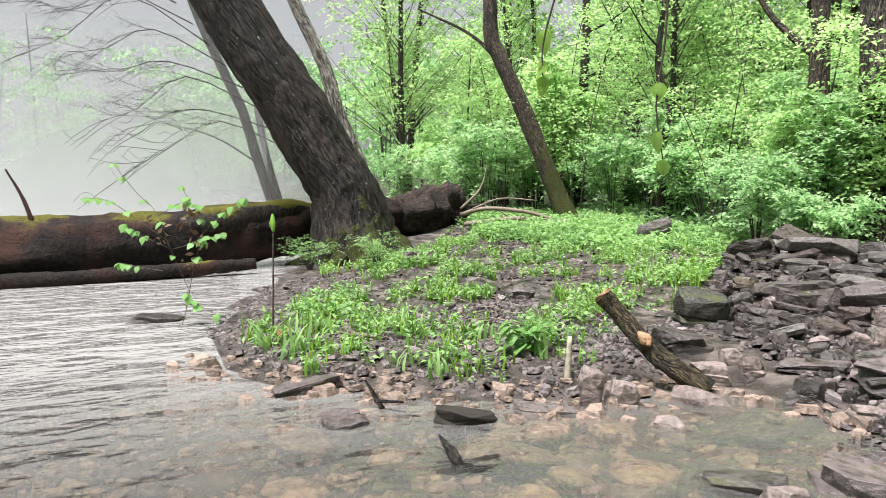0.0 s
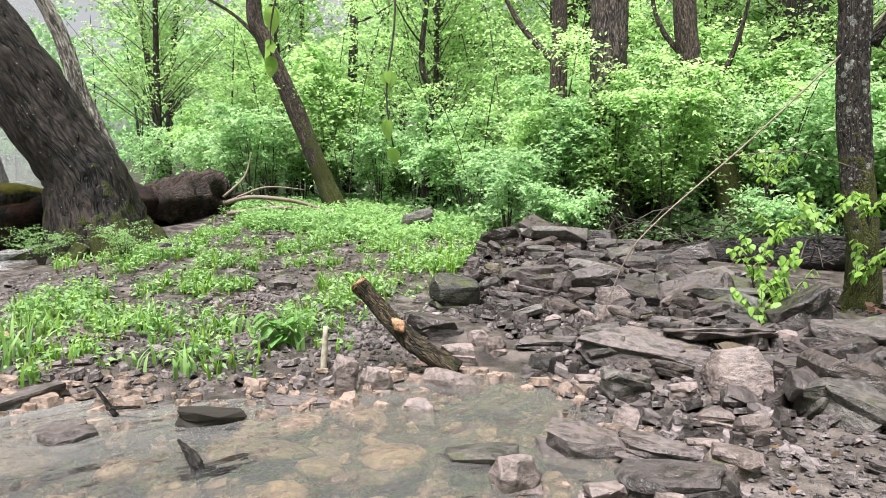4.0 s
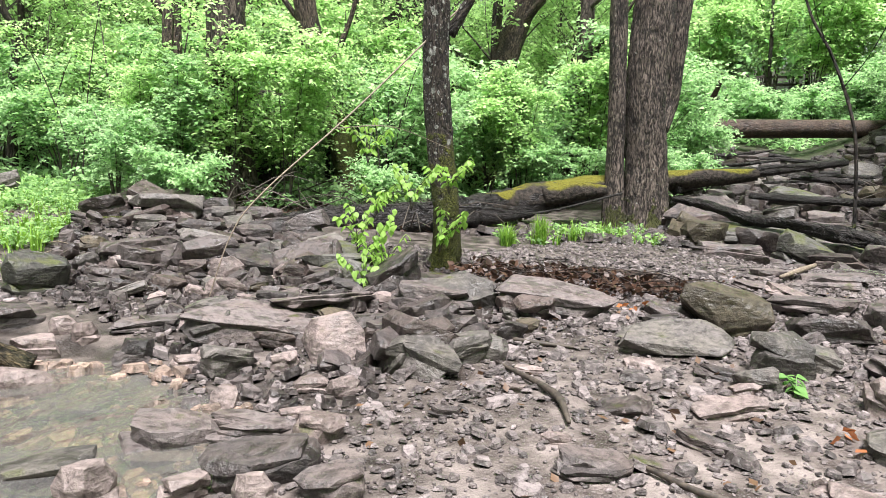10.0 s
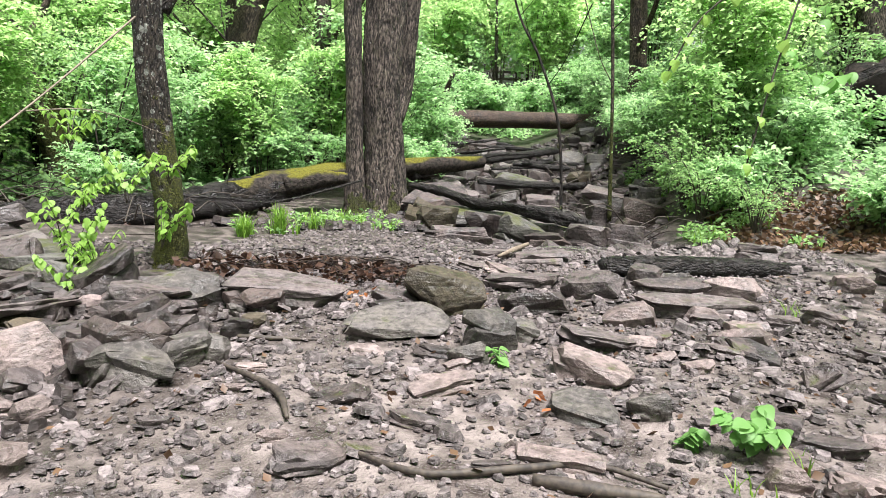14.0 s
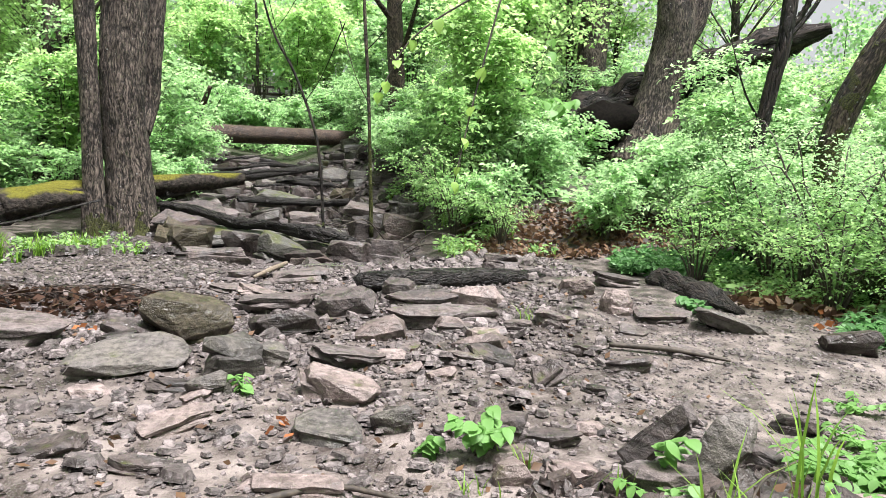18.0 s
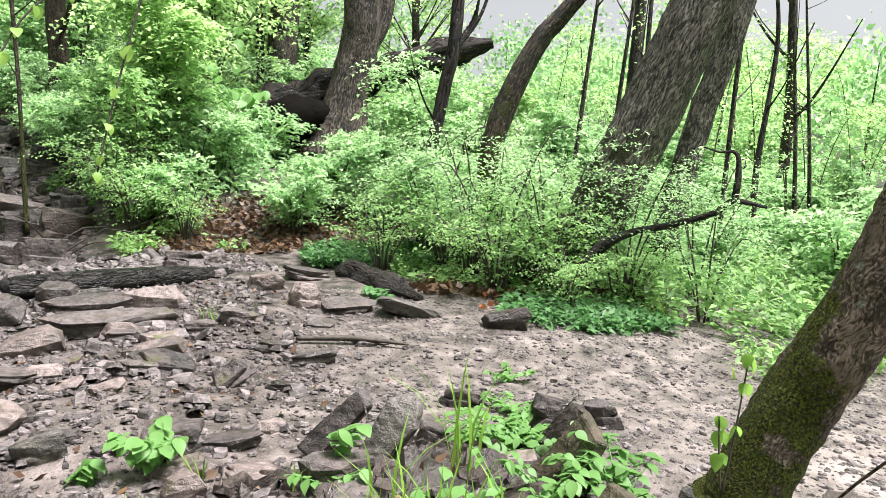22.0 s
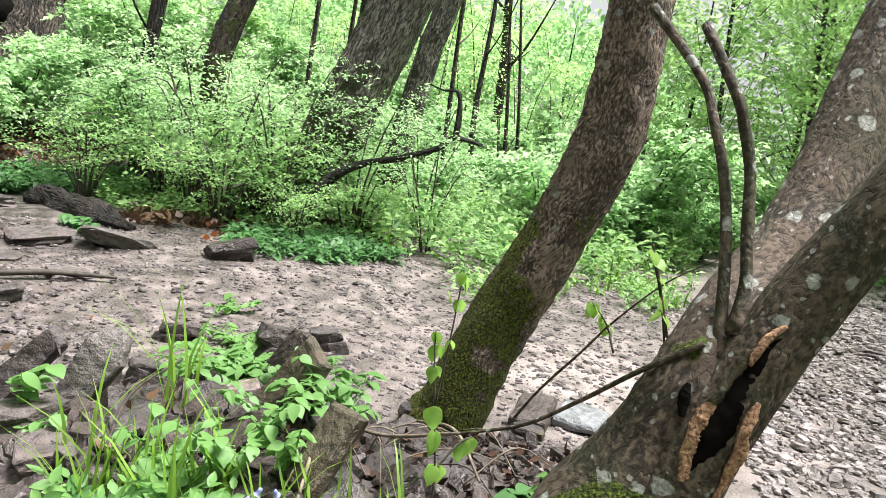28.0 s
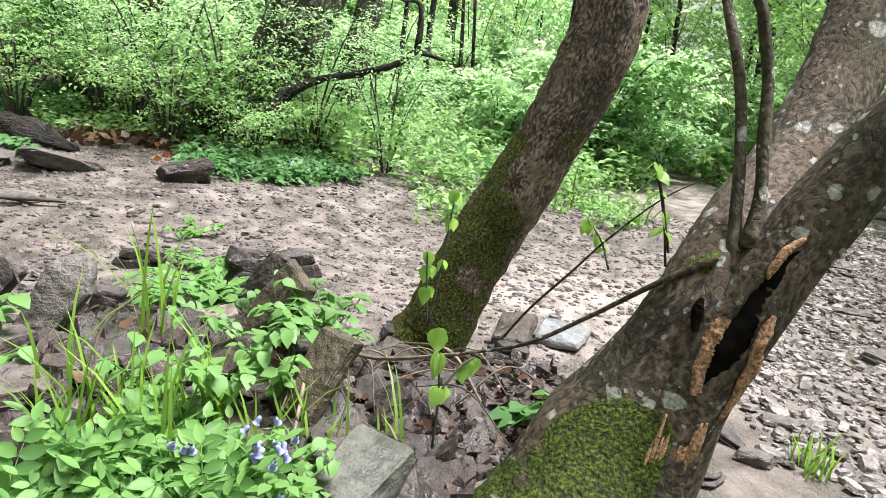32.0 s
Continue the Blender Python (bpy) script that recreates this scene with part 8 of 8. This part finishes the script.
herb_layer("meadow_herbs", "dense green herbs at the back of the meadow", ((-10, 8.6), (-12, 7), (-15, 6.6), (-20, 9), (-17, 12), (-11, 11)), 3000, 7, 0.25, 0.13, LEAF_HERB, 72, 2000)
herb_layer("shore_herbs", "sparse green seedlings on the stony shore", ((-7.6, 0.5), (-6.3, 0.9), (-5.3, 2.4), (-5.6, 3.4), (-6.6, 4.4), (-8.4, 3), (-9.4, 1)), 500, 6, 0.13, 0.07, LEAF_HERB, 73, 500, 1.2)
herb_layer("ground_cover", "low rounded deep green ground cover beside the path", ((5.7, 8.4), (6.4, 7.6), (8.0, 7.0), (8.6, 7.8), (7.6, 8.8), (6.2, 9.1)), 900, 7, 0.2, 0.13, LEAF_DEEP, 74)
herb_layer("ground_cover", "low green ground cover under the leaning tree", ((5.6, 4.6), (5.9, 3.9), (6.9, 3.3), (7.3, 4.2), (6.4, 5.2)), 420, 7, 0.14, 0.11, LEAF_DEEP, 75)
herb_layer("bank_herbs", "mixed green herbs on the creek bank", ((3.9, 10.2), (4.6, 9.6), (5.6, 9.6), (5.6, 12), (5.2, 17), (4.4, 16)), 900, 7, 0.24, 0.11, LEAF_HERB, 76, 200, 1.2)
herb_layer("clearing_herbs", "dense green undergrowth of the clearing", ((6.9, 3.6), (7.6, 2.6), (8.6, 1.4), (11, 0.4), (16, 0), (24, 2), (24, 9), (12, 10), (8.4, 6.4)), 5200, 8, 0.55, 0.14, LEAF_HERB, 77, 800)
herb_layer("ground_cover", "bright green plants under the light shrubs", ((5.9, 6.6), (6.6, 4.6), (7.4, 3.6), (8.4, 5.2), (8.6, 7.4), (7.2, 8.6)), 520, 8, 0.22, 0.1, LEAF_HERB, 112)
herb_layer("path_herbs", "loose green plants spilling on to the path", ((5.8, 2.4), (6.5, 1.1), (8.2, 0.4), (9.8, 0.3), (9.6, 1.8), (7.4, 2.8)), 520, 8, 0.2, 0.09, LEAF_HERB, 109, 120, 1.1)
herb_layer("clearing_herbs", "green undergrowth beyond the gravel", ((11, -0.8), (16, -0.5), (22, -5), (18, -5.2), (13, -2.2)), 900, 8, 0.3, 0.13, LEAF_HERB, 78, 500)
herb_layer("clearing_herbs", "tall green undergrowth at the far side of the clearing", ((13, -1.4), (18, -4.6), (34, -12), (40, 4), (14, 1)), 3000, 8, 0.8, 0.26, LEAF_HERB, 82)
herb_layer("forest_herbs", "green forest floor plants", ((-24, 12), (-12, 11.5), (-8, 11.5), (-4.6, 15), (-3, 19), (-1, 19), (-0.8, 30), (-24, 30)), 5200, 7, 0.4, 0.2, LEAF_SHRUB, 79)
herb_layer("forest_herbs", "green forest floor plants on the slope", ((5.2, 13), (8, 10.5), (14, 11), (22, 16), (16, 32), (9, 32)), 3000, 7, 0.4, 0.2, LEAF_SHRUB, 80)

herb_layer("forest_herbs", "green plants at the head of the creek", ((-1.5, 31.4), (9, 32), (10, 37), (-2, 37)), 1500, 7, 0.5, 0.22, LEAF_SHRUB, 83)
herb_layer("bank_herbs", "seedlings by the moss-grown log", ((-3.4, 10.6), (-1.2, 11.2), (0.2, 12.6), (0, 14.2), (-2.2, 12.6)), 260, 7, 0.2, 0.1, LEAF_HERB, 84, 300, 1.2)


def tuft(x, y, n, height, seed, label, lift=0.0, spread_m=0.05):
    rng = np.random.default_rng(seed)
    at = np.column_stack([rng.normal(0, spread_m, (n, 2)), np.zeros(n)])
    ob = new("grass_tuft", mesh_of("grass_tuft", *blades(at, height, seed, 0.7, 0.004 + 0.006 * height), GRASS))
    ob.location = (x, y, float(ground_height(x, y)) + lift - 0.01)
    return tagged(ob, label, "grass", "grass tufts")


for n, (x, y, k, h) in enumerate(((-2.96, 10.68, 160, 0.4), (-2.5, 11.06, 170, 0.5), (-2.03, 11.6, 50, 0.4), (-1.6, 12.2, 40, 0.35), (2.95, -0.4, 26, 0.22), (2.6, -0.6, 14, 0.16), (1.95, 1.38, 9, 0.3), (1.6, 1.95, 9, 0.42), (1.85, 1.86, 7, 0.38), (1.55, 3.2, 12, 0.18), (1.2, 3.0, 9, 0.14),
                                  (3.0, 5.9, 14, 0.2), (1.75, 2.6, 10, 0.2), (-7.3, 0.75, 16, 0.35), (-7.5, 1.1, 16, 0.4), (-6.6, 1.2, 12, 0.28), (-7.9, 0.6, 14, 0.35), (-5.9, 2.75, 18, 0.3), (-6.4, 2.2, 16, 0.3), (-6.9, 3.4, 20, 0.3), (-8.0, 4.4, 24, 0.32), (-6.9, 5.3, 26, 0.35), (-7.6, 6.2, 26, 0.35), (-9.4, 5.5, 26, 0.3), (-10.2, 3.8, 26, 0.3), (-10, 7.2, 30, 0.35))):
    tuft(x, y, k, h, 90 + n, "fresh green grass tuft growing between stones")
# broad sword-shaped leaves on the shore
for n, (x, y, k, h) in enumerate(((-6.94, 0.84, 9, 0.42), (-7.35, 0.7, 8, 0.38), (-7.1, 1.05, 7, 0.36), (-5.83, 1.85, 9, 0.3), (-5.77, 2.78, 8, 0.34), (-6.2, 1.6, 7, 0.26), (-6.5, 2.6, 9, 0.26), (-7.7, 2.2, 9, 0.3))):
    rng = np.random.default_rng(170 + n)
    ob = new("broad_grass", mesh_of("broad_grass", *blades(np.column_stack([rng.normal(0, 0.05, (k, 2)), np.zeros(k)]), h, 170 + n, 0.8, 0.017), LEAF_HERB))
    ob.location = (x, y, float(ground_height(x, y)) - 0.01)
    tagged(ob, "clump of broad sword-shaped leaves on the shore", "grass", "grass tufts")
catkin = thing("seed_stalk", "thin upright stalk with a yellow-green tip at the shore", "plant", (-7.82, 0.83, 0.05))
part_of("stalk", mesh_of("stalk", *tube([(0, 0, 0, 0.012), (-0.03, 0.02, 0.6, 0.009), (-0.02, 0.03, 1.15, 0.006)], 12, 6, 0.03, 0, 5), TWIG), catkin)
part_of("tip", mesh_of("tip", *tube([(-0.02, 0.03, 1.12, 0.012), (-0.04, 0.03, 1.2, 0.03), (-0.05, 0.03, 1.3, 0.008)], 10, 8, 0.2, 0, 6), LEAF_LIME), catkin, "yellow-green bud")
# tall sedge and grass in front of the slabs
for n, (x, y, k, h, lift) in enumerate(((2.3, 2.15, 7, 0.62, 0.05), (2.4, 2.3, 5, 0.5, 0.05), (1.75, 1.75, 14, 0.42, 0.0), (1.9, 1.6, 14, 0.45, 0.0), (1.6, 1.85, 12, 0.4, 0.0), (1.7, 1.62, 10, 0.5, 0.0), (2.25, 1.1, 9, 0.34, 0.0), (2.0, 1.35, 8, 0.34, 0.0), (1.85, 2.2, 4, 0.5, 0.0), (1.72, 1.9, 12, 0.42, 0.0), (1.82, 1.62, 10, 0.36, 0.0), (2.1, 1.25, 8, 0.3, 0.0))):
    tuft(x, y, k, h, 120 + n, "tall thin sedge blades before the slate slabs", lift, 0.035)


def big_leaf(length, width, material, seed):
    """One large leaf with a sunken midrib, arched, stem end at the origin, along +x."""
    rng = random.Random(seed)
    xs = [0, 0.12, 0.3, 0.5, 0.7, 0.88, 1.0]
    ws = [0.02, 0.34, 0.5, 0.5, 0.36, 0.15, 0.01]
    v = []
    for x, w in zip(xs, ws):
        z = -0.35 * x * x + rng.uniform(-0.02, 0.02)
        v += [(x * length, -w * width, (z + 0.10 * w) * length), (x * length, 0, z * length), (x * length, w * width, (z + 0.10 * w) * length)]
    f = []
    for k in range(len(xs) - 1):
        f += [(3 * k, 3 * k + 3, 3 * k + 4, 3 * k + 1), (3 * k + 1, 3 * k + 4, 3 * k + 5, 3 * k + 2)]
    return mesh_of("leaf", v, f, material)


BIG = {m.name: [big_leaf(1.0, w, m, s) for s, w in enumerate((0.62, 0.74, 0.86))] for m in (LEAF_HERB, LEAF_PLANT, LEAF_LIME, LEAF_DEEP)}


def leafy_plant(name, label, x, y, z, stems, material, leaf, seed, stem_mat=None, droop=0.0):
    """A plant whose leaves are each a part; stems are lists of (dx, dy, dz) points from the foot."""
    rng = random.Random(seed)
    root = thing(name, label, "plant", (x, y, z))
    for line in stems:
        pts = [(a, b, c, 0.005 * (1 - 0.6 * k / len(line))) for k, (a, b, c) in enumerate(line)]
        part_of("stem", mesh_of("stem", *tube(pts, 10, 5, 0.02, seed=seed), stem_mat or LEAF_PLANT), root)
        curve = smooth_line(pts, 12)
        steps = (4, 6, 8, 10, 11) if droop < 0.8 else (6, 9, 11)
        for k in steps:
            for side in (0, math.pi):
                o = new("leaf", rng.choice(BIG[material.name]))
                o.parent = root
                s = leaf * rng.uniform(0.7, 1.2)
                a = rng.uniform(-0.6, 0.6) + side + seed
                o.matrix_basis = Matrix.Translation(curve[k, :3]) @ Matrix.Rotation(a, 4, "Z") @ Matrix.Rotation(rng.uniform(-0.3, 0.5) + droop, 4, "Y") @ Matrix.Rotation(rng.uniform(-0.4, 0.4), 4, "X") @ Matrix.Diagonal((s, s, s, 1))
    return root


def bunch(n, height, lean, seed):
    rng = random.Random(seed)
    out = []
    for k in range(n):
        a = rng.uniform(0, 6.28)
        h = height * rng.uniform(0.7, 1.1)
        out.append([(0, 0, 0), (0.3 * lean * math.cos(a), 0.3 * lean * math.sin(a), h * 0.55), (lean * math.cos(a), lean * math.sin(a), h)])
    return out


leafy_plant("broadleaf_plant", "bright green broad-leaved plant growing between slates", 1.42, 3.45, 0.2, bunch(8, 0.2, 0.15, 1), LEAF_PLANT, 0.095, 1)
leafy_plant("broadleaf_plant", "small bright seedling between stones", 1.12, 3.55, 0.15, bunch(2, 0.12, 0.07, 2), LEAF_PLANT, 0.08, 2)
leafy_plant("broadleaf_plant", "small bright seedling between stones", 0.28, 4.7, 0.2, bunch(2, 0.13, 0.08, 3), LEAF_PLANT, 0.08, 3)
leafy_plant("broadleaf_plant", "small bright seedling between stones", 0.05, 4.85, 0.2, bunch(1, 0.1, 0.05, 4), LEAF_PLANT, 0.07, 4)
leafy_plant("broadleaf_plant", "seedlings among tilted slabs", 1.95, 2.6, 0.4, bunch(2, 0.16, 0.1, 5), LEAF_PLANT, 0.08, 5)
leafy_plant("broadleaf_plant", "low leafy plants covering the slates", 2.95, 2.55, 0.25, bunch(12, 0.12, 0.24, 6), LEAF_PLANT, 0.07, 6)
leafy_plant("broadleaf_plant", "low leafy plants covering the slates", 3.3, 2.6, 0.22, bunch(9, 0.12, 0.24, 7), LEAF_PLANT, 0.07, 7)
leafy_plant("honeysuckle_sprout", "young honeysuckle sprout with round green leaves on slates", 2.55, 1.5, 0.3, bunch(10, 0.3, 0.26, 8), LEAF_PLANT, 0.065, 8)
leafy_plant("honeysuckle_sprout", "young honeysuckle sprout with round green leaves", 2.7, 1.75, 0.3, bunch(9, 0.26, 0.22, 9), LEAF_PLANT, 0.06, 9)
leafy_plant("honeysuckle_sprout", "climbing round-leaved sprout before the slabs", 2.0, 1.62, 0.3, bunch(9, 0.34, 0.2, 10), LEAF_PLANT, 0.06, 10)
leafy_plant("broadleaf_plant", "single large heart-shaped leaf on the slates", 2.55, 0.62, 0.25, [[(0, 0, 0), (0.01, 0, 0.1), (0.02, 0, 0.16)]], LEAF_PLANT, 0.07, 11)
leafy_plant("broadleaf_plant", "pale lily-like leaves low on the ground", 2.75, 0.75, 0.2, bunch(2, 0.05, 0.08, 12), LEAF_DEEP, 0.13, 12)
leafy_plant("broadleaf_plant", "clump of leafy plants beside the flat stones", 5.0, 5.9, 0.38, bunch(5, 0.16, 0.2, 13), LEAF_DEEP, 0.11, 13)
leafy_plant("shore_plant", "leafy plant on the stony shore", -5.88, 2.7, 0.13, bunch(4, 0.28, 0.16, 14), LEAF_PLANT, 0.14, 14)
leafy_plant("tree_sprout", "lime green sprout hanging beside the mossy trunk", 2.62, 1.12, 0.55, [[(0, 0, 0), (0.03, -0.02, 0.25), (0.08, -0.03, 0.55)], [(0, 0, 0), (0.0, 0.02, 0.15), (0.02, 0.04, 0.3)]], LEAF_LIME, 0.075, 15, TWIG, 0.9)
leafy_plant("tree_sprout", "lime green sprout with drooping leaves at the tree foot", 2.1, 0.9, 0.35, [[(0, 0, 0), (0.0, 0.0, 0.2), (-0.02, 0.02, 0.42)], [(0, 0, 0.2), (0.06, -0.05, 0.28), (0.1, -0.08, 0.3)]], LEAF_LIME, 0.075, 16, TWIG, 1.0)
leafy_plant("tree_sprout", "lime green shoots on the split tree's side branch", 2.68, 0.28, 0.95, [[(0, 0, 0), (0, 0.04, 0.18), (0, 0.1, 0.36)], [(0.2, 0.2, -0.1), (0.25, 0.25, 0.0), (0.25, 0.32, 0.08)]], LEAF_LIME, 0.06, 17, TWIG, 0.6)
leafy_plant("hanging_twig", "hanging twig with young lime green leaves", -2.78, 1.47, 1.66, [[(0, 0, 0.75), (-0.01, 0.0, 0.45), (-0.03, -0.02, 0.2), (-0.01, 0, 0.0)]], LEAF_LIME, 0.07, 18, TWIG, 1.2)
leafy_plant("hanging_twig", "hanging twig with young lime green leaves", -3.04, 1.1, 1.98, [[(0.1, 0.1, 0.6), (0.04, 0.03, 0.3), (0, 0, 0.12), (0, 0, 0.0)]], LEAF_LIME, 0.08, 19, TWIG, 1.2)
leafy_plant("sapling", "slender sapling with drooping fresh leaves", 1.15, 2.85, 0.9, [[(0, 0, 1.6), (-0.12, 0.0, 1.1), (-0.2, -0.02, 0.75)], [(0, 0, 1.6), (-0.35, 0.1, 1.35), (-0.5, 0.1, 1.1)]], LEAF_LIME, 0.055, 20, TWIG, 0.7)
# flooded sprig that leans out of the river
SPRIG = [[(0, 0, -0.2), (0.04, 0.16, 0.37), (-0.09, -0.04, 0.91), (-0.17, -0.15, 1.32), (-0.3, -0.39, 1.59), (-0.43, -0.62, 1.92)], [(0.41, 0.92, -0.1), (0.12, 0.31, 0.2), (0.03, 0.13, 0.37)],
         [(0.04, 0.16, 0.37), (0.04, 0.24, 0.77), (0.05, 0.34, 1.18), (-0.09, 0.11, 1.65)], [(-0.09, -0.03, 0.98), (-0.39, -0.64, 1.45), (-0.53, -0.95, 1.52)], [(0.03, 0.24, 0.98), (0.12, 0.54, 1.31), (0.22, 0.79, 1.51)],
         [(-0.1, -0.11, 0.64), (-0.26, -0.48, 0.71), (-0.32, -0.6, 0.74)], [(-0.17, -0.15, 1.3), (-0.05, 0.1, 1.45), (0.0, 0.3, 1.42)], [(-0.1, 0.0, 0.9), (0.1, 0.3, 1.0), (0.2, 0.55, 1.1)], [(-0.09, -0.04, 0.91), (-0.25, -0.4, 1.1), (-0.3, -0.55, 1.2)]]
sprig = leafy_plant("flooded_sprig", "flooded leafy sprig with brown twigs leaning out of the river", -9.45, -0.05, 0.0, SPRIG, LEAF_PLANT, 0.115, 31, TWIG, 0.3)
for n, (dx, dy, dz) in enumerate(((0.05, 0.2, 1.35), (-0.02, 0.1, 1.2), (-0.2, -0.3, 1.25), (0.04, 0.2, 0.75), (0.1, 0.3, 1.0), (-0.12, -0.12, 1.05))):
    withered = part_of("withered_leaves", mesh_of("withered_leaves", *leaves(np.random.default_rng(n).normal(0, 0.05, (9, 3)), np.random.default_rng(n + 9).standard_normal((9, 3)), 0.1, n), DEAD), sprig, "withered reddish brown leaves")
    withered.location = (dx, dy, dz)
for n, (x, y, z, h) in enumerate(((-3.55, 6.75, 0.3, 0.7), (-3.3, 6.6, 0.3, 0.45), (-3.75, 6.9, 0.5, 0.6), (-3.3, 7.3, 1.0, 0.5), (-3.7, 7.2, 0.9, 0.4), (-2.95, 7.3, 0.55, 0.5), (-3.5, 6.5, 0.15, 0.4), (-3.9, 7.4, 1.5, 0.5), (-2.9, 7.4, 1.2, 0.4))):
    leafy_plant("tree_sprout", "lime green sprouts growing from the foot of the lichen tree", x, y, z, bunch(6, h, 0.26, 40 + n), LEAF_LIME, 0.085, 40 + n, TWIG, 0.5)
for n, (x, y) in enumerate(((6.9, 14.0), (7.4, 13.8), (6.4, 13.9), (6.7, 14.4))):
    leafy_plant("sapling", "slim young sapling with broad light leaves on the bank", x, y, 2.0, [[(0, 0, -0.3), (0.05, 0, 1.4), (0.1, 0, 2.9)], [(0.03, 0, 1.0), (0.5, 0.2, 1.5), (1.0, 0.3, 1.7)], [(0.03, 0, 1.4), (-0.5, -0.1, 1.9), (-0.9, -0.2, 2.0)], [(0.03, 0, 0.5), (-0.4, 0.1, 0.9), (-0.7, 0.1, 0.9)]], LEAF_PLANT, 0.28, 50 + n, TWIG, 0.4)

for n, (x, y, h, lf) in enumerate(((2.4, 1.75, 0.24, 0.06), (2.2, 1.5, 0.28, 0.055), (1.9, 1.85, 0.24, 0.06), (2.85, 2.35, 0.16, 0.07), (3.15, 2.4, 0.15, 0.07), (3.1, 2.75, 0.14, 0.07), (1.8, 2.5, 0.16, 0.06), (3.6, 2.9, 0.12, 0.06), (4.2, 3.4, 0.1, 0.06))):
    leafy_plant("honeysuckle_sprout", "young round-leaved sprouts among broken slates", x, y, float(ground_height(x, y)), bunch(6, h, 0.18, 80 + n), LEAF_PLANT, lf, 80 + n)

# feathered leaves round the bluebells


def frond_mesh(pairs, seed):
    """An arching leaf stalk with paired leaflets, a metre long, along +x."""
    rng = random.Random(seed)
    rib = [(u, 0.0, 0.55 * u - 0.5 * u * u, 0.012 * (1 - 0.7 * u)) for u in (0, 0.25, 0.5, 0.75, 1.0)]
    v, f = tube(rib, 10, 4, 0.0, cap=False)
    verts, faces = [np.asarray(v, float)[:, :3]], [np.asarray(f)]
    blade = np.array([(0, 0), (0.2, 0.2), (0.5, 0.27), (0.8, 0.15), (1, 0)])
    count = len(verts[0])
    for k in range(pairs * 2 + 1):
        u = 1.0 if k == pairs * 2 else 0.22 + 0.72 * (k // 2) / pairs
        a = rng.uniform(-0.2, 0.2) + (0 if k == pairs * 2 else (1.05, -1.05)[k % 2])
        size = 0.27 * (1.05 - 0.45 * abs(u - 0.5)) * rng.uniform(0.85, 1.15)
        lift = rng.uniform(-0.2, 0.3)
        along_it, across = np.array([math.cos(a), math.sin(a), lift]), np.array([-math.sin(a), math.cos(a), 0.15])
        at = np.array([u, 0, 0.55 * u - 0.5 * u * u])
        rows = [at + size * (x * along_it + side * w * across - [0, 0, 0.25 * x * x - 0.06 * abs(side)]) for x, w in blade for side in (-1, 0, 1)]
        verts.append(np.array(rows))
        faces.append(np.array([(count + 3 * q + c, count + 3 * q + 3 + c, count + 3 * q + 4 + c, count + 3 * q + 1 + c) for q in range(4) for c in (0, 1)]))
        count += len(rows)
    return mesh_of("frond", np.concatenate(verts), np.concatenate(faces), LEAF_PLANT)


FRONDS = [frond_mesh(5 + k % 3, 300 + k) for k in range(4)]
frond_rng = random.Random(12)
for x, y in ((1.55, 1.75), (1.70, 1.66), (1.55, 1.42), (1.68, 1.40), (1.38, 1.65), (1.42, 1.45), (1.58, 1.28), (1.35, 1.82), (1.48, 1.58), (1.46, 1.3), (1.62, 1.55)):
    plant = thing("feather_leaved_plant", "fresh green plant with feathered leaves round the bluebells", "plant", (x, y, float(ground_height(x, y)) + 0.03))
    for k in range(10):
        o = new("frond", frond_rng.choice(FRONDS))
        o.parent = plant
        q = frond_rng.uniform(0.17, 0.28)
        o.matrix_basis = Matrix.Rotation(k * 0.63 + frond_rng.uniform(-0.3, 0.3), 4, "Z") @ Matrix.Rotation(frond_rng.uniform(-1.05, -0.3), 4, "Y") @ Matrix.Diagonal((q, q, q, 1))

# bluebells in the foreground
BELL = plain("bluebell_petals", (0.16, 0.17, 0.42), (0.32, 0.33, 0.58), 0.5, 80)
bell_v, bell_f = tube([(0, 0, 0, 0.004), (0, 0, -0.008, 0.008), (0, 0, -0.02, 0.008), (0, 0, -0.028, 0.013)], 8, 8, 0.0, cap=False)
BELL_ME = mesh_of("bell", bell_v, bell_f, BELL)
bell_rng = random.Random(6)
for n, (x, y) in enumerate(((1.66, 1.21), (1.58, 1.23), (1.51, 1.42), (1.5, 1.13), (1.62, 1.28), (1.78, 1.3), (1.72, 1.24))):
    z = float(ground_height(x, y))
    plant = leafy_plant("bluebell", "bluebell with fresh green leaves and violet bells", x, y, z, bunch(5, 0.2, 0.16, 60 + n), LEAF_PLANT, 0.045, 60 + n)
    for k in range(3):
        o = new("bell", BELL_ME)
        o.parent = plant
        o.matrix_basis = pose(bell_rng.uniform(-0.07, 0.07), bell_rng.uniform(-0.07, 0.07), bell_rng.uniform(0.2, 0.28), bell_rng.uniform(-35, 35), bell_rng.uniform(-35, 35), 0)
